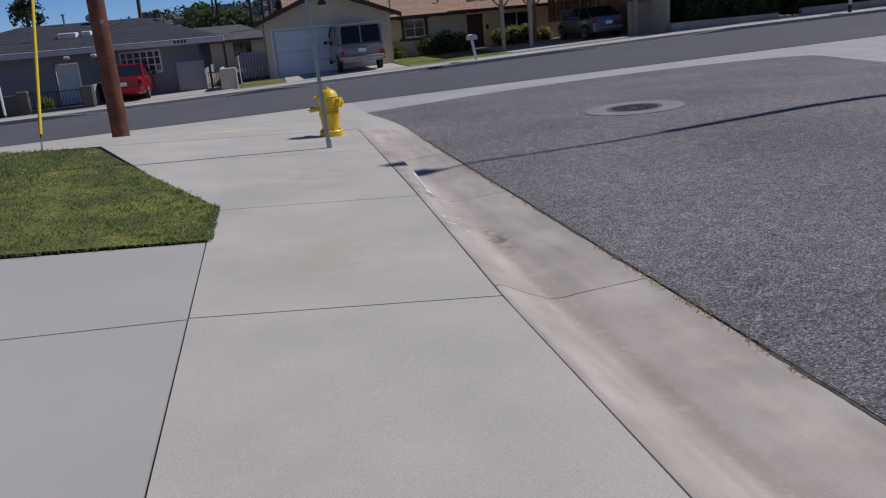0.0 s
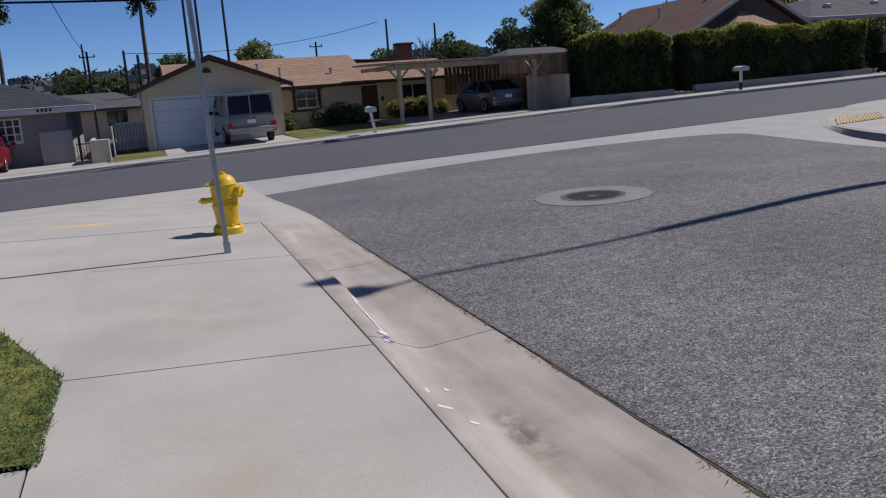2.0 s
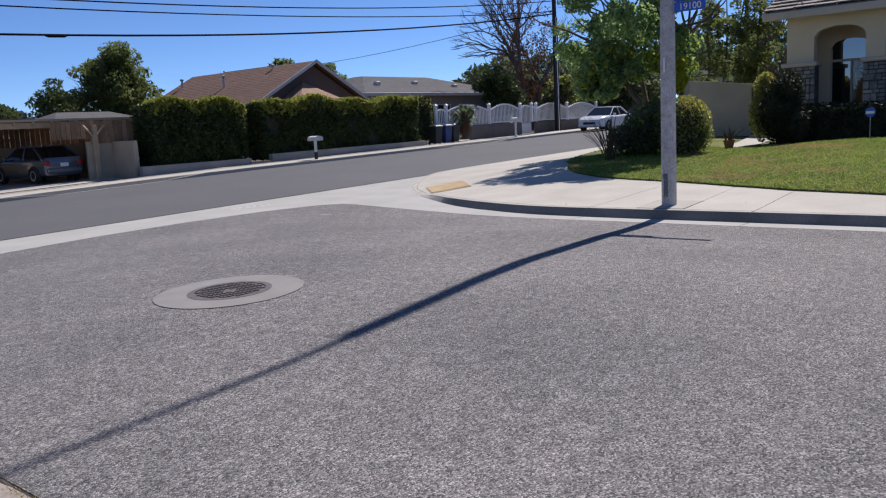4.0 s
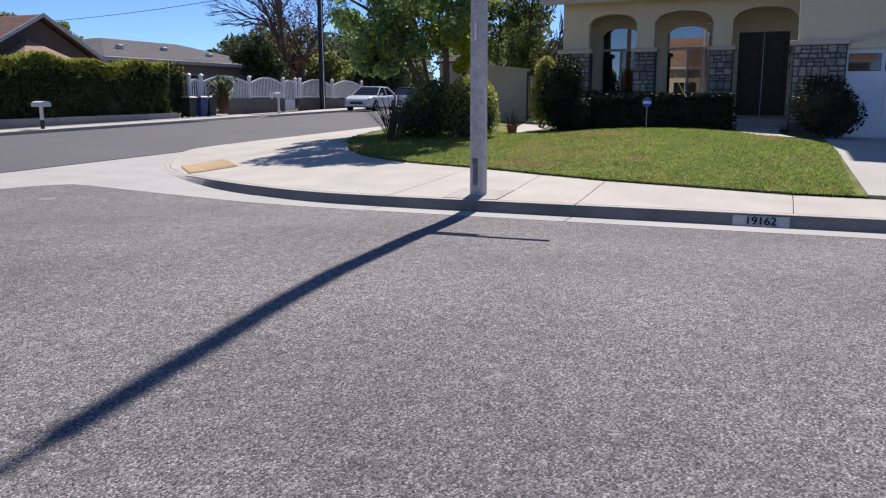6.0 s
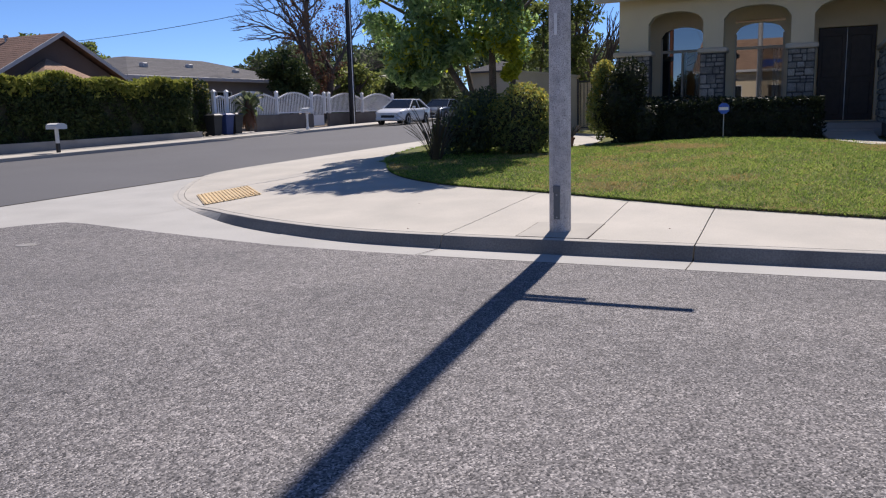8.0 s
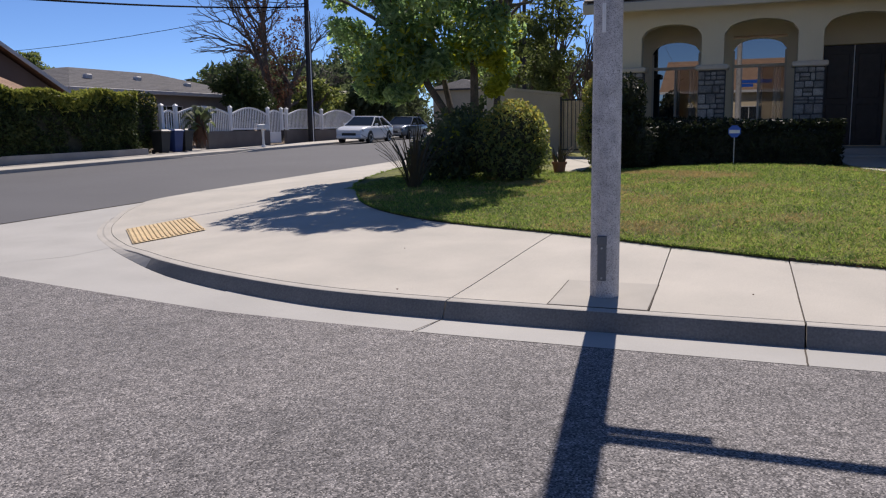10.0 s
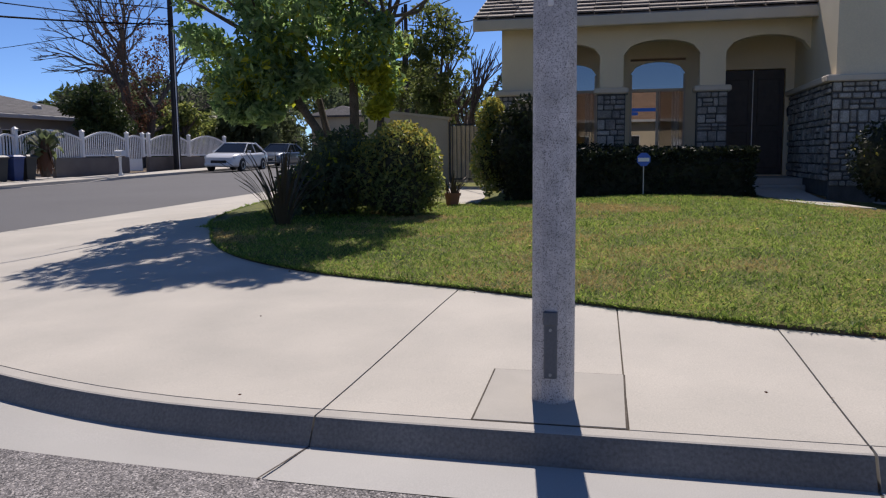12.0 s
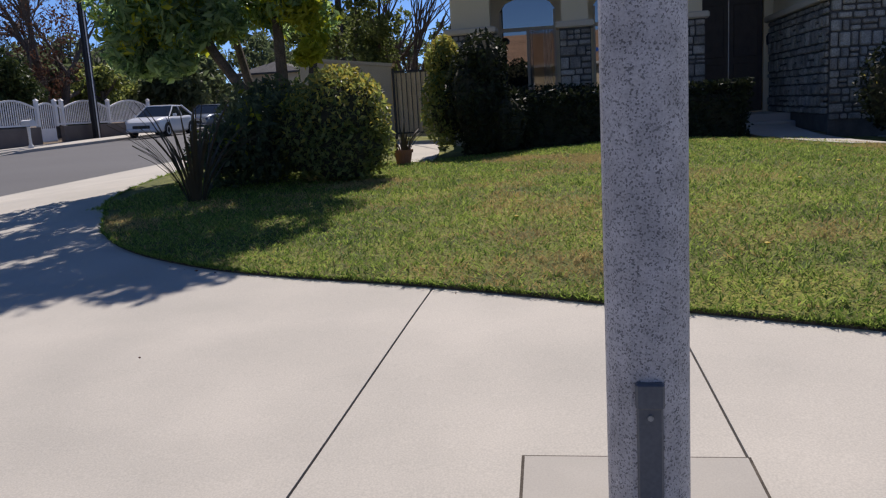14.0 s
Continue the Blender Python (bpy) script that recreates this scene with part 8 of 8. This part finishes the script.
pg_, ps_ = [], []
tries = 0
while len(pg_) + len(ps_) < 175000 and tries < 500000:
    tries += 1
    x, y = 14.6 + 10.6 * random.random() ** 1.2, random.uniform(5.44, 16.6)
    if x < lawn_side(min(y, 16.2)) - 0.015 or (y > 16.0 and x < 20.2) or (x > 22 and y < 7 and y < 5.6 + (x - 22) * 0.5):
        continue
    k = green(x, y, 0)
    (ps_ if random.random() < 0.08 + 1.8 * max(0, k - 0.05) else pg_).append((x, y, 0))
for lst, nm, hgt, mt, lab in ((pg_, "grass_corner", 0.026, L_GRASS, "short green grass blades of the corner lawn"), (ps_, "dry_grass_corner", 0.024, L_STRAW, "dry straw blades in patches of the corner lawn")):
    # heights from a coarse grid, blended between its points
    gx, gy = np.arange(14, 26.6, 0.3), np.arange(4.8, 17.3, 0.3)
    if nm == "grass_corner":
        LZ = np.array([[lawn_z(x, y) for x in gx] for y in gy])
    q = np.array(lst)
    fx, fy = (q[:, 0] - 14) / 0.3, (q[:, 1] - 4.8) / 0.3
    ix, iy = fx.astype(int), fy.astype(int)
    tx, ty = fx - ix, fy - iy
    q[:, 2] = (LZ[iy, ix] * (1 - tx) + LZ[iy, ix + 1] * tx) * (1 - ty) + (LZ[iy + 1, ix] * (1 - tx) + LZ[iy + 1, ix + 1] * tx) * ty + 0.012
    tagged(part(nm, blades(q, hgt, 0.0062, 5 if nm == "grass_corner" else 6), mt), lab, "grass", "", "stuff")

# grass that hangs over the lawn's cut edge
rimp = []
for _ in range(9000):
    i, u = random.randint(3, 15), random.random()
    x, y = lawn_edge(i, u)
    a = 0.03 * random.random() ** 2
    rimp.append((x - 0.006 + a, y - 0.004 + a * 0.4, strip_z(i, u, 1)[2] + 0.012 + 0.02 * random.random()))
tagged(part("edge_grass", blades(rimp, 0.03, 0.006, 12), L_GRASS), "ragged grass hanging over the lawn edge", "grass", "", "stuff")

dand = thing("dandelions", 17.5, 9.0, 0.2, "few small yellow dandelion heads in the corner lawn", "flowers", "", "stuff")
M_DAND = mat("dandelion yellow", (0.62, 0.42, 0.02), 0.7, 0.15, 20, 80, 0.1)
for x, y in ((16.6, 8.05), (17.9, 7.3), (16.9, 9.4), (19.2, 8.6), (18.3, 11.2), (20.4, 7.9)):
    z = lawn_z(x, y)
    part("flower_head", Mesh().lathe(x, y, [(0.004, z), (0.004, z + 0.03), (0.018, z + 0.034), (0.02, z + 0.042), (0.004, z + 0.048)], 8), M_DAND, dand)

# weeds along the edge of the chip seal
wp = []
for _ in range(4200):
    y = random.uniform(0.5, 16.5)
    if noise.noise((y * 1.7, 0.2, 0)) > -0.05:
        wp.append((2.1 + random.gauss(0, 0.016), y, zroad(2.1, y) - 0.004))
tagged(part("edge_weeds", blades(wp, 0.014, 0.0032, 9), L_STRAW), "dry weeds along the edge of the asphalt", "weeds", "", "stuff")
ep = Mesh()
row = []
for k in range(560):
    y = -4 + k * 0.037
    w = 0.004 + 0.016 * max(0, 0.45 + noise.noise((y * 2.3, 0.7, 0)) + 0.5 * noise.noise((y * 11, 2.0, 0)))
    row.append((y, w))
ep.add([p for y, w in row for p in ((2.112 - w, y, zroad(2.1, y) + 0.001), (2.122, y, zroad(2.1, y) + 0.0092))], [(2 * k, 2 * k + 1, 2 * k + 3, 2 * k + 2) for k in range(len(row) - 1)])
tagged(part("edge_dirt", ep, mat("edge grit", (0.11, 0.095, 0.07), 1.0, 0.35, 14, 90, 0.4)), "dirt along the edge of the asphalt", "dirt", "", "stuff")

# soft-edged stains: uneven dirt that thins out towards its rim
def soft_stain(name, label, cx, cy, rx, ry, zf, colour, amount, grain, nx=8, ny=16, gaps=0.38):
    m = mat(name.replace("_", " "), colour, 0.95, 0.15, grain, 90, 0.1)
    n, l = m.node_tree.nodes, m.node_tree.links
    mp = n.new("ShaderNodeMapping")
    mp.inputs["Location"].default_value = (-cx / rx, -cy / ry, 0)
    mp.inputs["Scale"].default_value = (1 / rx, 1 / ry, 0)
    l.new(n["Geometry"].outputs["Position"], mp.inputs["Vector"])
    ln = n.new("ShaderNodeVectorMath")
    ln.operation = "LENGTH"
    l.new(mp.outputs[0], ln.inputs[0])
    fade = n.new("ShaderNodeMapRange")
    fade.interpolation_type = "SMOOTHSTEP"
    fade.inputs["From Min"].default_value, fade.inputs["From Max"].default_value = 1.0, 0.15
    l.new(ln.outputs["Value"], fade.inputs["Value"])
    no = n.new("ShaderNodeTexNoise")
    no.inputs["Scale"].default_value, no.inputs["Detail"].default_value = grain, 7
    l.new(n["Geometry"].outputs["Position"], no.inputs["Vector"])
    cut = n.new("ShaderNodeMapRange")
    cut.inputs["From Min"].default_value, cut.inputs["From Max"].default_value = gaps, gaps + 0.26
    l.new(no.outputs["Fac"], cut.inputs["Value"])
    mu = n.new("ShaderNodeMath")
    mu.operation = "MULTIPLY"
    l.new(fade.outputs[0], mu.inputs[0])
    l.new(cut.outputs[0], mu.inputs[1])
    am = n.new("ShaderNodeMath")
    am.operation = "MULTIPLY"
    am.inputs[1].default_value = amount
    l.new(mu.outputs[0], am.inputs[0])
    l.new(am.outputs[0], n["Principled BSDF"].inputs["Alpha"])
    v = [(cx + rx * (2 * i / nx - 1), cy + ry * (2 * j / ny - 1)) for j in range(ny + 1) for i in range(nx + 1)]
    ms = Mesh().add([(x, y, zf(x, y) + 0.004) for x, y in v], [(j * (nx + 1) + i, j * (nx + 1) + i + 1, (j + 1) * (nx + 1) + i + 1, (j + 1) * (nx + 1) + i) for j in range(ny) for i in range(nx)])
    ob = part(name, ms, m)
    ob.visible_shadow = False
    return tagged(ob, label, "stain", "", "stuff")


def gutter_z(x, y):
    """Surface of the rolled kerb and its gutter."""
    e, k = sstep(7.3, 9.0, y), knx(y)
    z = near_z(k, y)
    return table(x, ((k, z), (lerp(k + 0.06, k + 0.17, e), lerp(z - 0.01, z - 0.004, e)), (lerp(k + 0.2, k + 0.19, e), lerp(z - 0.08, z - 0.03, e)), (lerp(k + 0.33, k + 0.215, e), -0.135), (lerp(k + 0.42, k + 0.3, e), -0.14), (k + 0.5, -0.13), (k + 0.65, -0.12), (2.115, -0.1)))


soft_stain("gutter_stain", "dark oily stain in the gutter", 1.58, 5.75, 0.13, 0.55, gutter_z, (0.13, 0.125, 0.12), 0.9, 9, gaps=0.3)
soft_stain("gutter_silt", "brown silt along the gutter's low line", 1.52, 3.0, 0.1, 4.6, gutter_z, (0.25, 0.2, 0.155), 0.4, 13, 8, 60, 0.26)
soft_stain("gutter_scuff", "pale scuffed concrete in the gutter", 1.85, 3.2, 0.22, 2.4, gutter_z, (0.52, 0.48, 0.42), 0.5, 4, 8, 30)
soft_stain("pavement_stain", "faint brown stain on the pavement", 0.3, 5.4, 0.8, 1.3, near_z, (0.33, 0.29, 0.22), 0.35, 2.5)
soft_stain("pavement_stain", "faint grey stain on the pavement", 0.35, 8.4, 0.7, 1.2, near_z, (0.3, 0.275, 0.23), 0.35, 3)
soft_stain("pavement_stain", "faint grey stain on the pavement", -0.05, 2.4, 0.5, 0.9, near_z, (0.34, 0.31, 0.27), 0.3, 3)
soft_stain("spray_line", "faded yellow spray line on the corner pavement", -0.75, 13.8, 0.66, 0.17, near_z, (0.72, 0.5, 0.16), 0.9, 9, 16, 8, gaps=0.12)
bl = Mesh()
for k in range(5):
    x, y = knx(7.3) + 0.1 + 0.03 * (k % 2), 7.2 + k * 0.05
    bl.add([(x, y, kerb_top(x, y) + 0.004), (x + 0.04, y, kerb_top(x + 0.04, y) + 0.004), (x + 0.04, y + 0.015, kerb_top(x + 0.04, y) + 0.004), (x, y + 0.015, kerb_top(x, y) + 0.004)], [(0, 1, 2, 3)])
tagged(part("survey_mark", bl, M_BLUE), "small blue survey mark on the kerb", "paint mark")
# fallen leaves on the lamp-side pavement edge and lawn
fl = []
for _ in range(22):
    i = random.randint(4, 8)
    x, y, z = strip_z(i, random.random(), 1 - 0.05 * random.random() ** 2)
    fl.append((x, y, z + 0.008))
for _ in range(7):
    i = random.randint(4, 8)
    x, y, z = strip_z(i, random.random(), random.random())
    fl.append((x, y, z + 0.022))
tagged(part("fallen_leaves", leaves(fl, 0.013, 0.4, 0.95), L_RUST), "few small dry leaves on the pavement", "leaves", "", "stuff")
